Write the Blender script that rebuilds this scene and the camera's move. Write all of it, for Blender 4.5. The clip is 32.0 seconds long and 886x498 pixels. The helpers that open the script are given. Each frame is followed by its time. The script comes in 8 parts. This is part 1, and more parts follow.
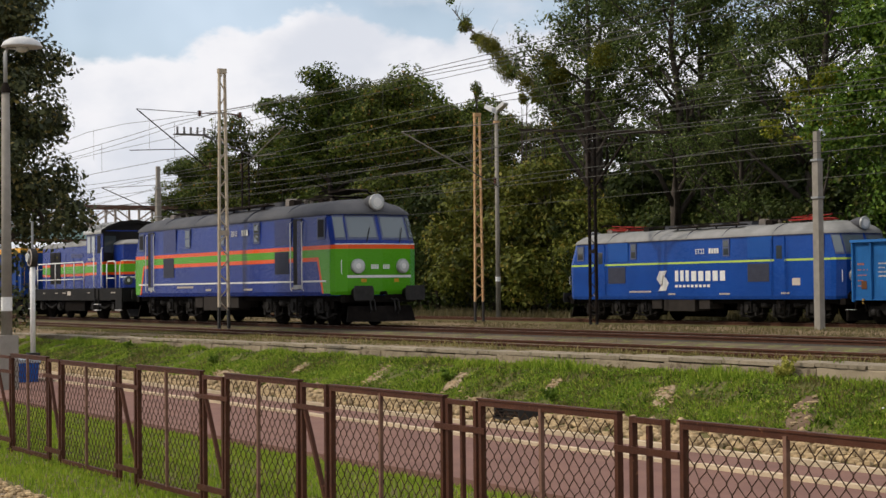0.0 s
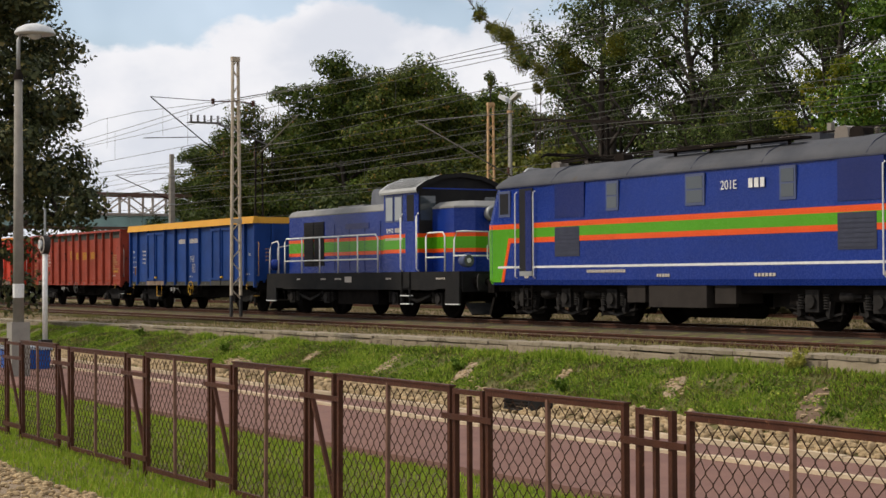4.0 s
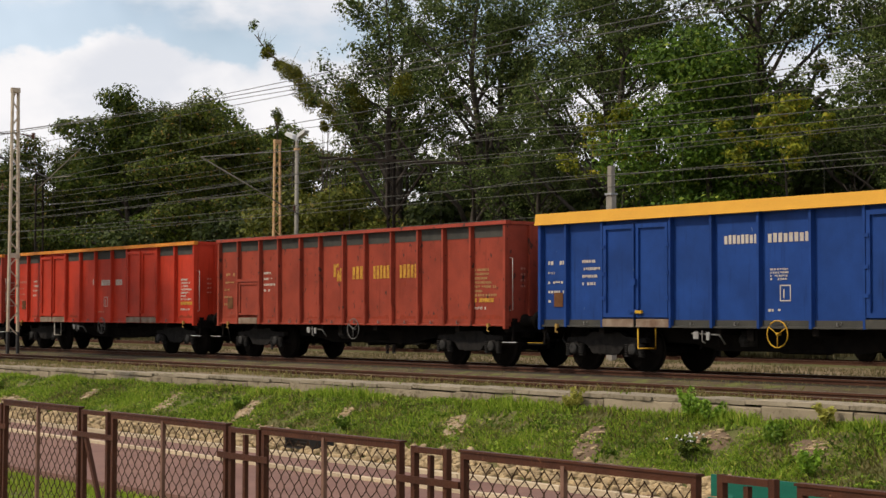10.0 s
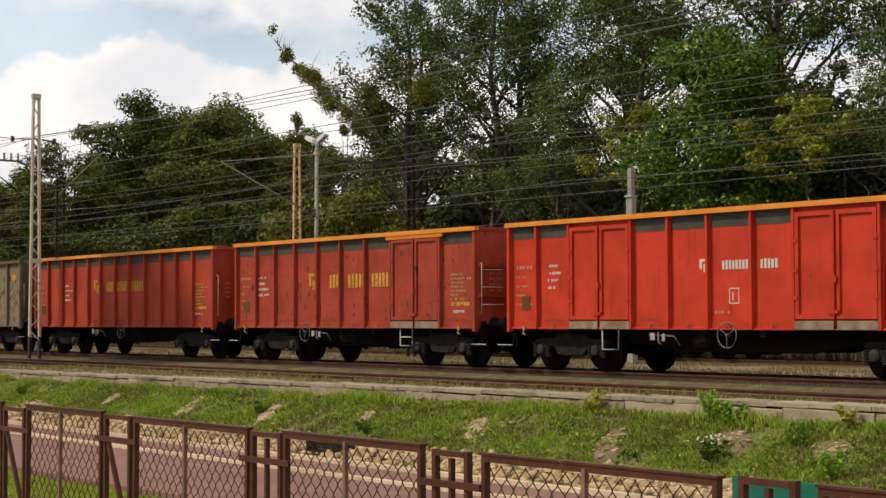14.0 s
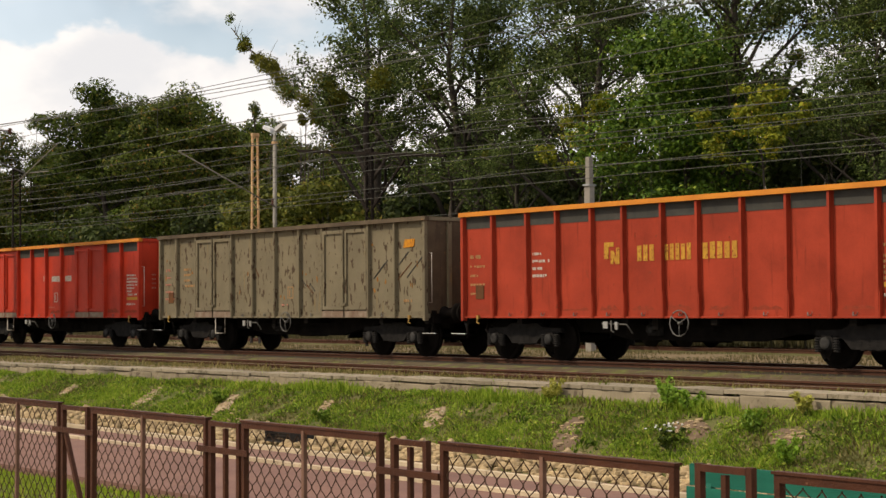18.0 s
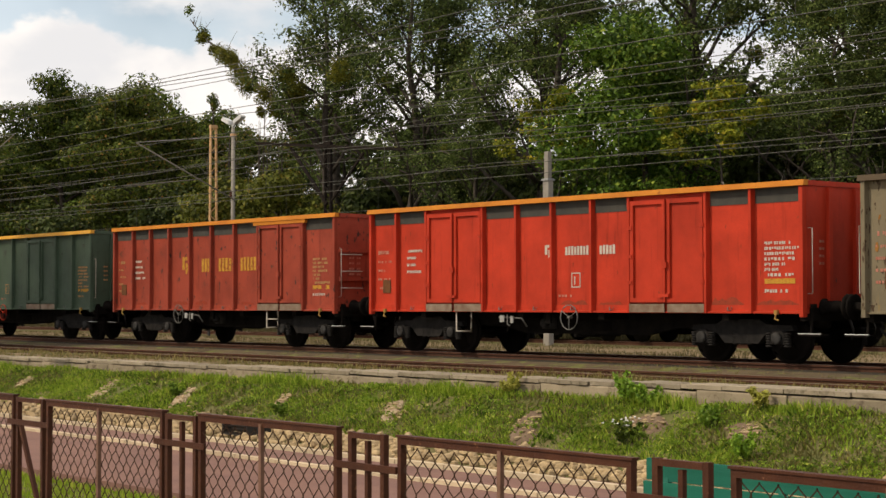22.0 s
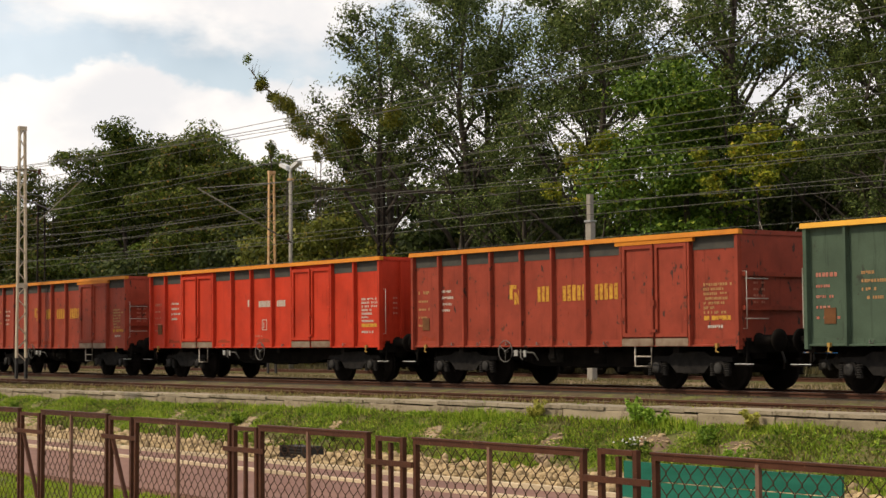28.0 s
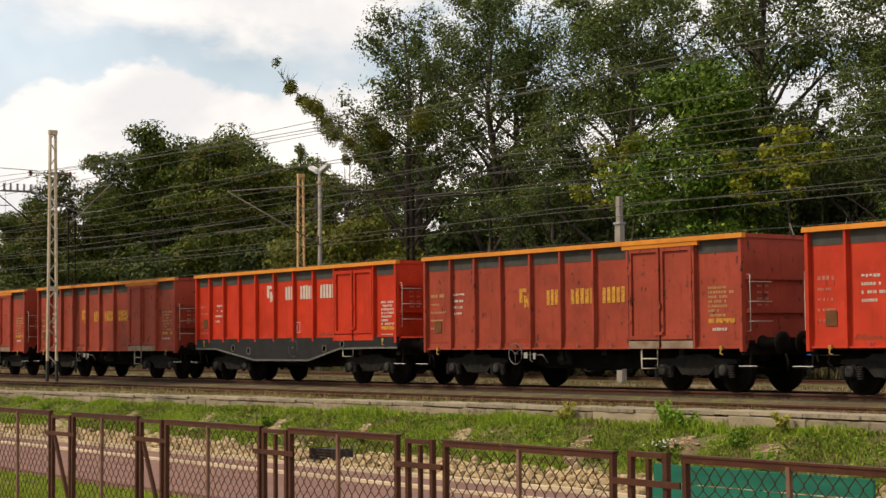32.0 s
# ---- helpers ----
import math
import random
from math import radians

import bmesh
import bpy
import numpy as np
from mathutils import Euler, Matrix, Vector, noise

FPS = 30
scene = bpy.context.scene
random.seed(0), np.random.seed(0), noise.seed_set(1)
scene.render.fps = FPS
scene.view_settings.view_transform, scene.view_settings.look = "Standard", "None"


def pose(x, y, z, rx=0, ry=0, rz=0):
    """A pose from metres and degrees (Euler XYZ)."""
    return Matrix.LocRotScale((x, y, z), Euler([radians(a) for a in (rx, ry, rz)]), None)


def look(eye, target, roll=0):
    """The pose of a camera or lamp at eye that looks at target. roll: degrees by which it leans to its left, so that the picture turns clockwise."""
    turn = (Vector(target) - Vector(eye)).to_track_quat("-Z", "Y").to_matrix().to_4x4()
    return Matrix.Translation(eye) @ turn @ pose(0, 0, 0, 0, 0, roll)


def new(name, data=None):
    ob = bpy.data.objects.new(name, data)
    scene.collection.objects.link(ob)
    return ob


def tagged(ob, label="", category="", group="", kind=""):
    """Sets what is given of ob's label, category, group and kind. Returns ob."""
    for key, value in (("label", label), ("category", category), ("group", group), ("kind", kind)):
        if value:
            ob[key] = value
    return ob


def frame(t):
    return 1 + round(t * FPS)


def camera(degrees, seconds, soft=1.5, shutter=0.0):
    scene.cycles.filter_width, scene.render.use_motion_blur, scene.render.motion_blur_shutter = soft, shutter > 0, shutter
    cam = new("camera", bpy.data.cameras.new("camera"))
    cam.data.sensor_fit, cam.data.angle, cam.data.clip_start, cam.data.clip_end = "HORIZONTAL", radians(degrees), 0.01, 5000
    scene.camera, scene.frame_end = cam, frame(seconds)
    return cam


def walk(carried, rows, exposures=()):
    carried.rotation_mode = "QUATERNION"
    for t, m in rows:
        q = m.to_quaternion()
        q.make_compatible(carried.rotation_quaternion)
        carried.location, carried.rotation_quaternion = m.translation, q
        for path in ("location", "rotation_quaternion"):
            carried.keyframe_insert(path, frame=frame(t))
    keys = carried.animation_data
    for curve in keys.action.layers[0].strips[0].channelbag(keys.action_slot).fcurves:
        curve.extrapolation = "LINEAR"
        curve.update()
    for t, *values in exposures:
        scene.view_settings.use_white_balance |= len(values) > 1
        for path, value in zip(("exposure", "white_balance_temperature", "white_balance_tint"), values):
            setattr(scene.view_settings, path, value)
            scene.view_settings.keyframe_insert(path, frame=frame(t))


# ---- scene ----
LENS = 29.040

# time, eye x y z, turn to the left from +y, tilt up, roll
PATH = [
    (0, -0.022, -0.065, 1.120, 59.689, 1.342, -0.628),
    (0.5, -0.035, -0.060, 1.120, 59.780, 0.973, -0.590),
    (1, -0.047, -0.042, 1.120, 60.028, 1.247, -0.659),
    (1.5, -0.040, -0.056, 1.120, 59.949, 1.126, -0.389),
    (2, -0.052, -0.048, 1.120, 60.144, 1.260, -0.356),
    (2.5, -0.082, -0.025, 1.120, 60.168, 1.338, -0.330),
    (3, -0.084, -0.024, 1.120, 60.323, 1.324, -0.298),
    (3.5, -0.054, -0.012, 1.120, 60.227, 1.034, -0.338),
    (5.5, -0.021, -0.002, 1.120, 60.088, 0.990, -0.173),
    (6, -0.015, 0.001, 1.120, 60.080, 0.966, -0.147),
    (6.5, -0.016, 0.001, 1.120, 59.846, 1.036, -0.166),
    (7, -0.044, 0.010, 1.120, 59.495, 1.219, -0.211),
    (7.5, -0.023, 0.000, 1.120, 59.244, 0.925, -0.263),
    (8, -0.015, 0.032, 1.120, 55.668, 1.081, 0.254),
    (8.5, -0.005, 0.064, 1.120, 52.190, 1.265, 0.387),
    (9, -0.008, 0.050, 1.120, 51.545, 1.922, 0.119),
    (9.5, -0.005, 0.040, 1.120, 52.557, 2.140, 0.319),
    (10, -0.009, 0.046, 1.120, 53.012, 2.259, 0.120),
    (10.5, -0.017, 0.050, 1.120, 53.289, 2.178, -0.178),
    (11, -0.012, 0.033, 1.120, 53.617, 2.098, -0.064),
    (11.5, 0.007, 0.015, 1.120, 53.932, 2.327, -0.017),
    (12, 0.015, 0.006, 1.120, 53.739, 1.918, -0.044),
    (12.5, -0.006, 0.010, 1.120, 53.754, 2.104, -0.051),
    (13, -0.009, 0.029, 1.120, 53.902, 1.972, -0.029),
    (13.5, -0.005, 0.034, 1.120, 53.755, 2.247, -0.034),
    (14, 0.009, 0.035, 1.120, 53.687, 2.364, -0.157),
    (14.5, 0.033, 0.027, 1.120, 53.139, 2.263, -0.187),
    (15, 0.039, 0.029, 1.120, 52.837, 2.233, -0.175),
    (15.5, 0.037, 0.029, 1.120, 52.331, 1.903, -0.289),
    (17.5, 0.019, 0.044, 1.120, 52.386, 2.238, -0.400),
    (18, 0.023, 0.030, 1.120, 52.306, 1.998, -0.363),
    (18.5, 0.019, 0.021, 1.120, 52.305, 2.113, -0.362),
    (19, 0.014, 0.005, 1.120, 52.132, 2.279, -0.219),
    (19.5, -0.004, 0.030, 1.120, 52.093, 2.195, -0.230),
    (20, 0.002, 0.032, 1.120, 51.614, 2.308, -0.215),
    (20.5, 0.005, 0.042, 1.120, 51.565, 2.330, -0.257),
    (21, -0.000, 0.054, 1.120, 51.711, 2.040, -0.166),
    (21.5, 0.017, 0.045, 1.120, 51.381, 1.959, -0.144),
    (22, 0.009, 0.037, 1.120, 50.913, 1.779, -0.078),
    (22.5, 0.023, 0.034, 1.120, 50.845, 2.023, -0.311),
    (23, 0.018, 0.014, 1.120, 51.122, 2.093, 0.164),
    (23.5, 0.021, 0.005, 1.120, 51.963, 2.444, 0.258),
    (24, 0.024, 0.016, 1.120, 52.550, 2.305, 0.202),
    (24.5, 0.681, -0.347, 1.110, 53.110, 2.173, 0.182),
    (25.2, 1.76, -0.98, 1.086, 53.000, 2.330, 0.050),
    (25.9, 2.46, -1.42, 1.064, 52.860, 2.500, -0.110),
    (26.5, 2.620, -1.530, 1.060, 52.718, 2.675, -0.242),
    (27, 2.620, -1.530, 1.060, 52.633, 3.238, -0.347),
    (27.5, 2.620, -1.530, 1.060, 52.718, 3.151, -0.341),
    (28, 2.620, -1.530, 1.060, 52.860, 3.080, -0.450),
    (28.5, 2.620, -1.530, 1.060, 52.960, 3.100, -0.380),
    (29, 2.620, -1.530, 1.060, 53.165, 2.648, -0.630),
    (29.5, 2.620, -1.530, 1.060, 53.456, 2.786, -0.827),
    (30, 2.620, -1.530, 1.060, 53.419, 2.855, -0.870),
    (30.5, 2.620, -1.530, 1.060, 53.519, 3.199, -0.805),
    (31, 2.620, -1.530, 1.060, 53.759, 3.181, -0.755),
    (31.5, 2.620, -1.530, 1.060, 53.919, 3.069, -0.705),
    (32, 2.620, -1.530, 1.060, 53.834, 3.172, -0.510),
]


def aim(x, y, z, yaw, tilt, roll):
    return pose(x, y, z) @ pose(0, 0, 0, 0, 0, yaw) @ pose(0, 0, 0, 90 + tilt) @ pose(0, 0, 0, 0, 0, roll)


cam = camera(LENS, 32.0, soft=1.5)
walk(cam, [(r[0], aim(*r[1:])) for r in PATH], exposures=((0, 0.19, 6850, 12), (7, 0.17, 6850, 12), (12, 0.33, 7250, 12), (20, 0.38, 7600, 12), (24.4, 0.36, 7600, 12), (26.5, 0.43, 7600, 12), (32, 0.41, 7700, 12)))

# ---- light ----
SUN_ELEV, SUN_TURN = 44.0, 238.0     # height and bearing of the sun, degrees; the bearing is the way towards it from +x


def make_world():
    w = bpy.data.worlds.new("sky")
    scene.world = w
    w.use_nodes = True
    nt = w.node_tree
    nt.nodes.clear()
    N, L = nt.nodes.new, nt.links.new
    out, bg = N("ShaderNodeOutputWorld"), N("ShaderNodeBackground")
    sky = N("ShaderNodeTexSky")
    sky.sky_type, sky.sun_disc = "NISHITA", False
    sky.sun_elevation, sky.sun_rotation = radians(SUN_ELEV), radians(90 - SUN_TURN)
    sky.air_density, sky.dust_density, sky.ozone_density = 1.0, 1.0, 1.2
    co = N("ShaderNodeTexCoord")

    def noise_of(scale, detail, shift, stretch=(1, 1, 1), rough=0.55):
        mp = N("ShaderNodeMapping")
        mp.inputs["Scale"].default_value, mp.inputs["Location"].default_value = stretch, shift
        L(co.outputs["Generated"], mp.inputs["Vector"])
        n = N("ShaderNodeTexNoise")
        n.inputs["Scale"].default_value, n.inputs["Detail"].default_value, n.inputs["Roughness"].default_value = scale, detail, rough
        L(mp.outputs["Vector"], n.inputs["Vector"])
        return n.outputs["Fac"]

    def calc(op, a, b, c=None):
        m = N("ShaderNodeMath")
        m.operation = op
        for k, v in enumerate((a, b, c)):
            if v is None:
                continue
            if isinstance(v, (int, float)):
                m.inputs[k].default_value = v
            else:
                L(v, m.inputs[k])
        return m.outputs[0]

    def ranged(v, lo, hi):
        r = N("ShaderNodeMapRange")
        r.interpolation_type = "SMOOTHSTEP"
        r.inputs["From Min"].default_value, r.inputs["From Max"].default_value = lo, hi
        L(v, r.inputs["Value"])
        return r.outputs["Result"]

    def blend(fac, a, b):
        m = N("ShaderNodeMix")
        m.data_type = "RGBA"
        L(fac, m.inputs["Factor"])
        for k, c in ((6, a), (7, b)):
            if isinstance(c, tuple):
                m.inputs[k].default_value = (*c, 1)
            else:
                L(c, m.inputs[k])
        return m.outputs[2]

    sep = N("ShaderNodeSeparateXYZ")
    L(co.outputs["Generated"], sep.inputs["Vector"])
    up = sep.outputs["Z"]
    # a bank of heaped clouds with rounded tops, a torn gap of blue above it, a pale layer over all
    heaps = noise_of(8.0, 6.0, CLOUD_SHIFT, (1, 1, 1.6))
    edge = calc("MULTIPLY_ADD", heaps, 0.13, up)
    bank = calc("SUBTRACT", 1.0, ranged(edge, 0.210, 0.219))
    layer_edge = calc("MULTIPLY_ADD", noise_of(6.0, 6.0, (3.1, 1.7, 0.4), (1, 1, 2.2)), 0.20, up)
    layer = ranged(layer_edge, 0.266, 0.300)
    cover = calc("MAXIMUM", bank, layer)
    body = ranged(noise_of(9.0, 5.0, (1.0, 2.0, 0.2), (1, 1, 1.5)), 0.36, 0.60)
    white = blend(body, (6.1, 6.6, 7.5), (7.7, 8.0, 8.6))
    blue = blend(ranged(noise_of(5.0, 4.0, (7.0, 0.3, 0.0)), 0.2, 0.9), sky.outputs["Color"], (6.4, 7.8, 9.4))
    L(blend(cover, blue, white), bg.inputs["Color"])
    bg.inputs["Strength"].default_value = 0.1
    L(bg.outputs["Background"], out.inputs["Surface"])


CLOUD_SHIFT = (0.35, 0.1, 0.0)
make_world()
sun_data = bpy.data.lights.new("sun", "SUN")
sun_data.energy, sun_data.angle, sun_data.color = 2.45, radians(3), (1.0, 0.93, 0.80)
sun = new("sun", sun_data)
sun.matrix_world = look((0, 0, 0), (-math.cos(radians(SUN_ELEV)) * math.cos(radians(SUN_TURN)), -math.cos(radians(SUN_ELEV)) * math.sin(radians(SUN_TURN)), -math.sin(radians(SUN_ELEV))))


# ---- materials ----
def nodes_of(name):
    m = bpy.data.materials.new(name)
    m.use_nodes = True
    return m, m.node_tree, m.node_tree.nodes["Principled BSDF"]


def surf(name, a, b, scale=6.0, rough=0.7, metal=0.0, bump=0.15, grain=60.0, spots=None, spot_amount=0.5, streaks=None, streak_amount=0.5, vary=0.12, stretch=(1, 1, 1), island=0.0, coat=0.0, flecks=None, fleck_amount=0.5, shift=True, spec=0.12):
    """A weathered surface: two colours at a coarse scale, fine grain, spots of a third colour, vertical runs of a fourth."""
    m, nt, bsdf = nodes_of(name)
    N, L = nt.nodes.new, nt.links.new
    co = N("ShaderNodeTexCoord")
    mp = N("ShaderNodeMapping")
    mp.inputs["Scale"].default_value = stretch
    info = N("ShaderNodeObjectInfo")
    moved = N("ShaderNodeVectorMath")
    moved.operation = "MULTIPLY_ADD"
    L(info.outputs["Random"], moved.inputs[0])
    moved.inputs[1].default_value = (37.0, 11.0, 23.0) if shift else (0.0, 0.0, 0.0)
    L(co.outputs["Object"], moved.inputs[2])
    L(moved.outputs[0], mp.inputs["Vector"])

    def noise_of(s, detail=4.0, vec=None, rough_=0.6):
        n = N("ShaderNodeTexNoise")
        n.inputs["Scale"].default_value, n.inputs["Detail"].default_value, n.inputs["Roughness"].default_value = s, detail, rough_
        L(vec or mp.outputs["Vector"], n.inputs["Vector"])
        return n.outputs["Fac"]

    def ranged(src, lo, hi):
        r = N("ShaderNodeMapRange")
        r.inputs["From Min"].default_value, r.inputs["From Max"].default_value = lo, hi
        L(src, r.inputs["Value"])
        return r.outputs["Result"]

    def mixed(fac, c1, c2):
        x = N("ShaderNodeMix")
        x.data_type = "RGBA"
        L(fac, x.inputs["Factor"])
        for c, k in ((c1, 6), (c2, 7)):
            if isinstance(c, tuple):
                x.inputs[k].default_value = (*c, 1)
            else:
                L(c, x.inputs[k])
        return x.outputs[2]

    col = mixed(ranged(noise_of(scale), 0.3, 0.7), a, b)
    if streaks:
        sm = N("ShaderNodeMapping")
        sm.inputs["Scale"].default_value = (9.0, 9.0, 0.7)
        L(moved.outputs[0], sm.inputs["Vector"])
        lo = 0.72 - 0.3 * streak_amount
        col = mixed(ranged(noise_of(1.0, 5.0, sm.outputs["Vector"]), lo, lo + 0.22), col, streaks)
    if spots:
        lo = 0.75 - 0.3 * spot_amount
        col = mixed(ranged(noise_of(scale * 2.3, 8.0, None, 0.72), lo, lo + 0.07), col, spots)
    if flecks:
        fm = N("ShaderNodeMapping")
        fm.inputs["Scale"].default_value, fm.inputs["Rotation"].default_value = (7.0, 7.0, 3.4), (0, 0.35, 0)
        L(moved.outputs[0], fm.inputs["Vector"])
        lo = 0.80 - 0.25 * fleck_amount
        col = mixed(ranged(noise_of(1.0, 2.5, fm.outputs["Vector"]), lo, lo + 0.03), col, flecks)
    fine = noise_of(grain, 3.0)
    hsv = N("ShaderNodeHueSaturation")
    L(col, hsv.inputs["Color"])
    val = N("ShaderNodeMath")
    val.operation = "MULTIPLY_ADD"
    val.inputs[1].default_value, val.inputs[2].default_value = 0.35, 0.825
    L(fine, val.inputs[0])
    v2 = N("ShaderNodeMath")
    v2.operation = "MULTIPLY_ADD"
    v2.inputs[1].default_value, v2.inputs[2].default_value = vary, 1 - vary / 2
    if island:
        geo = N("ShaderNodeNewGeometry")
        L(geo.outputs["Random Per Island"], v2.inputs[0])
        v2.inputs[1].default_value, v2.inputs[2].default_value = island, 1 - island / 2
    else:
        L(info.outputs["Random"], v2.inputs[0])
    v3 = N("ShaderNodeMath")
    v3.operation = "MULTIPLY"
    L(val.outputs[0], v3.inputs[0])
    L(v2.outputs[0], v3.inputs[1])
    L(v3.outputs[0], hsv.inputs["Value"])
    L(hsv.outputs["Color"], bsdf.inputs["Base Color"])
    bsdf.inputs["Metallic"].default_value = metal
    rr = N("ShaderNodeMapRange")
    rr.inputs["To Min"].default_value, rr.inputs["To Max"].default_value = max(0.05, rough - 0.14), min(1, rough + 0.12)
    L(fine, rr.inputs["Value"])
    L(rr.outputs["Result"], bsdf.inputs["Roughness"])
    bsdf.inputs["Coat Weight"].default_value = coat
    bsdf.inputs["Specular IOR Level"].default_value = spec
    if bump:
        bp = N("ShaderNodeBump")
        bp.inputs["Strength"].default_value, bp.inputs["Distance"].default_value = bump, 0.02
        L(fine, bp.inputs["Height"])
        L(bp.outputs["Normal"], bsdf.inputs["Normal"])
    return m


def leafy(name, dark, light, warm, warm_share=0.1, spec=0.3):
    m, nt, bsdf = nodes_of(name)
    N, L = nt.nodes.new, nt.links.new
    geo, info = N("ShaderNodeNewGeometry"), N("ShaderNodeObjectInfo")
    ramp = N("ShaderNodeValToRGB")
    e = ramp.color_ramp.elements
    e[0].position, e[0].color = 0.0, (*dark, 1)
    e[1].position, e[1].color = 1 - warm_share, (*light, 1)
    e.new(1.0).color = (*warm, 1)
    L(geo.outputs["Random Per Island"], ramp.inputs["Fac"])
    hsv = N("ShaderNodeHueSaturation")
    mr = N("ShaderNodeMapRange")
    mr.inputs["To Min"].default_value, mr.inputs["To Max"].default_value = 0.75, 1.25
    L(info.outputs["Random"], mr.inputs["Value"])
    L(mr.outputs["Result"], hsv.inputs["Value"])
    L(ramp.outputs["Color"], hsv.inputs["Color"])
    L(hsv.outputs["Color"], bsdf.inputs["Base Color"])
    bsdf.inputs["Roughness"].default_value = 0.55
    bsdf.inputs["Specular IOR Level"].default_value = spec
    tr = N("ShaderNodeBsdfTranslucent")
    L(hsv.outputs["Color"], tr.inputs["Color"])
    mx = N("ShaderNodeMixShader")
    mx.inputs["Fac"].default_value = 0.3
    L(bsdf.outputs["BSDF"], mx.inputs[1])
    L(tr.outputs["BSDF"], mx.inputs[2])
    L(mx.outputs["Shader"], nt.nodes["Material Output"].inputs["Surface"])
    return m


def plain(name, c, rough=0.6, metal=0.0):
    return surf(name, c, tuple(v * 0.82 for v in c), 9.0, rough, metal, 0.08, 80.0, vary=0.06)


def glass(name, tint=(0.06, 0.075, 0.085), rough=0.05):
    m, nt, bsdf = nodes_of(name)
    bsdf.inputs["Base Color"].default_value = (*tint, 1)
    bsdf.inputs["Roughness"].default_value = rough
    bsdf.inputs["IOR"].default_value = 1.5
    bsdf.inputs["Coat Weight"].default_value = 0.6
    return m


RUST = (0.12, 0.045, 0.02)
M = {}
M["ballast"] = surf("ballast", (0.074, 0.056, 0.036), (0.130, 0.098, 0.060), 0.9, 0.95, 0, 0.8, 18.0, spots=(0.13, 0.14, 0.045), spot_amount=0.75)
M["soil"] = surf("soil", (0.14, 0.098, 0.058), (0.21, 0.152, 0.09), 1.3, 0.95, 0, 0.9, 25.0, spots=(0.11, 0.10, 0.045), spot_amount=0.6)
M["gravel"] = surf("gravel", (0.30, 0.225, 0.15), (0.20, 0.15, 0.10), 5.0, 0.95, 0, 1.0, 30.0)
M["grass"] = leafy("grass_blades", (0.105, 0.180, 0.016), (0.275, 0.375, 0.046), (0.46, 0.43, 0.10), 0.14, 0.08)
M["dry_grass"] = leafy("dry_grass_blades", (0.080, 0.085, 0.020), (0.185, 0.165, 0.050), (0.28, 0.22, 0.08), 0.22)
M["rail"] = surf("rusty_rail", (0.055, 0.025, 0.016), (0.085, 0.038, 0.023), 5.0, 0.85, 0.0, 0.3)
M["rail_top"] = surf("worn_rail_top", (0.30, 0.26, 0.23), (0.22, 0.17, 0.14), 3.0, 0.35, 0.8, 0.05)
M["sleeper"] = surf("sleeper", (0.10, 0.075, 0.055), (0.16, 0.13, 0.10), 3.0, 0.9, 0, 0.5)
M["kerb"] = surf("old_concrete", (0.285, 0.235, 0.165), (0.20, 0.165, 0.115), 2.2, 0.9, 0, 0.5, 40.0, spots=(0.13, 0.10, 0.07), spot_amount=0.7, vary=0.35, streaks=(0.15, 0.115, 0.08), streak_amount=0.4)
M["paver"] = surf("red_paving", (0.200, 0.110, 0.088), (0.150, 0.083, 0.070), 1.5, 0.85, 0, 0.4, 22.0, spots=(0.16, 0.09, 0.075), spot_amount=0.5)
M["curb_white"] = surf("pale_curb", (0.52, 0.42, 0.29), (0.40, 0.32, 0.22), 4.0, 0.85, 0, 0.3, vary=0.25)
M["stone"] = surf("sandstone", (0.40, 0.30, 0.175), (0.27, 0.195, 0.115), 5.0, 0.9, 0, 0.5, 30.0, vary=0.5, island=0.0)
M["stone_fine"] = surf("sandstone_rubble", (0.42, 0.31, 0.175), (0.27, 0.195, 0.11), 5.0, 0.9, 0, 0.5, 30.0, island=0.6)
M["fence"] = surf("fence_brown", (0.078, 0.029, 0.016), (0.050, 0.019, 0.012), 6.0, 0.55, 0.1, 0.3, 60.0, spots=(0.17, 0.075, 0.04), spot_amount=0.45)
M["wire"] = surf("rusty_wire", (0.062, 0.034, 0.021), (0.036, 0.020, 0.013), 9.0, 0.7, 0.3, 0.1)
M["bench"] = surf("green_bench", (0.012, 0.13, 0.09), (0.008, 0.10, 0.07), 4.0, 0.5, 0, 0.2, 50.0, stretch=(0.3, 4, 4))
M["concrete"] = surf("pole_concrete", (0.27, 0.25, 0.22), (0.20, 0.185, 0.16), 3.0, 0.85, 0, 0.3)
M["mast_white"] = surf("mast_cream", (0.46, 0.40, 0.31), (0.34, 0.275, 0.20), 4.0, 0.6, 0, 0.2, spots=(0.30, 0.14, 0.06), spot_amount=0.5)
M["mast_rust"] = surf("mast_rusty", (0.52, 0.36, 0.20), (0.38, 0.20, 0.09), 4.0, 0.7, 0, 0.2, spots=(0.55, 0.45, 0.32), spot_amount=0.45)
M["mast_dark"] = surf("mast_dark", (0.010, 0.0085, 0.0075), (0.020, 0.015, 0.012), 4.0, 0.85, 0.0, 0.2, spec=0.05)
M["black"] = surf("black_paint", (0.022, 0.022, 0.023), (0.04, 0.036, 0.033), 5.0, 0.6, 0, 0.2)
# the shade low in the wood is painted into these undergrowth leaves
M["leaf_shade"] = leafy("leaves_shade", (0.016, 0.027, 0.009), (0.068, 0.094, 0.022), (0.15, 0.14, 0.04), 0.1, 0.14)
M["steel"] = surf("grey_steel", (0.26, 0.27, 0.27), (0.34, 0.35, 0.35), 4.0, 0.5, 0.4, 0.15)
M["white"] = plain("white_paint", (0.72, 0.72, 0.70), 0.5)
M["insul"] = plain("insulator", (0.10, 0.045, 0.03), 0.25)
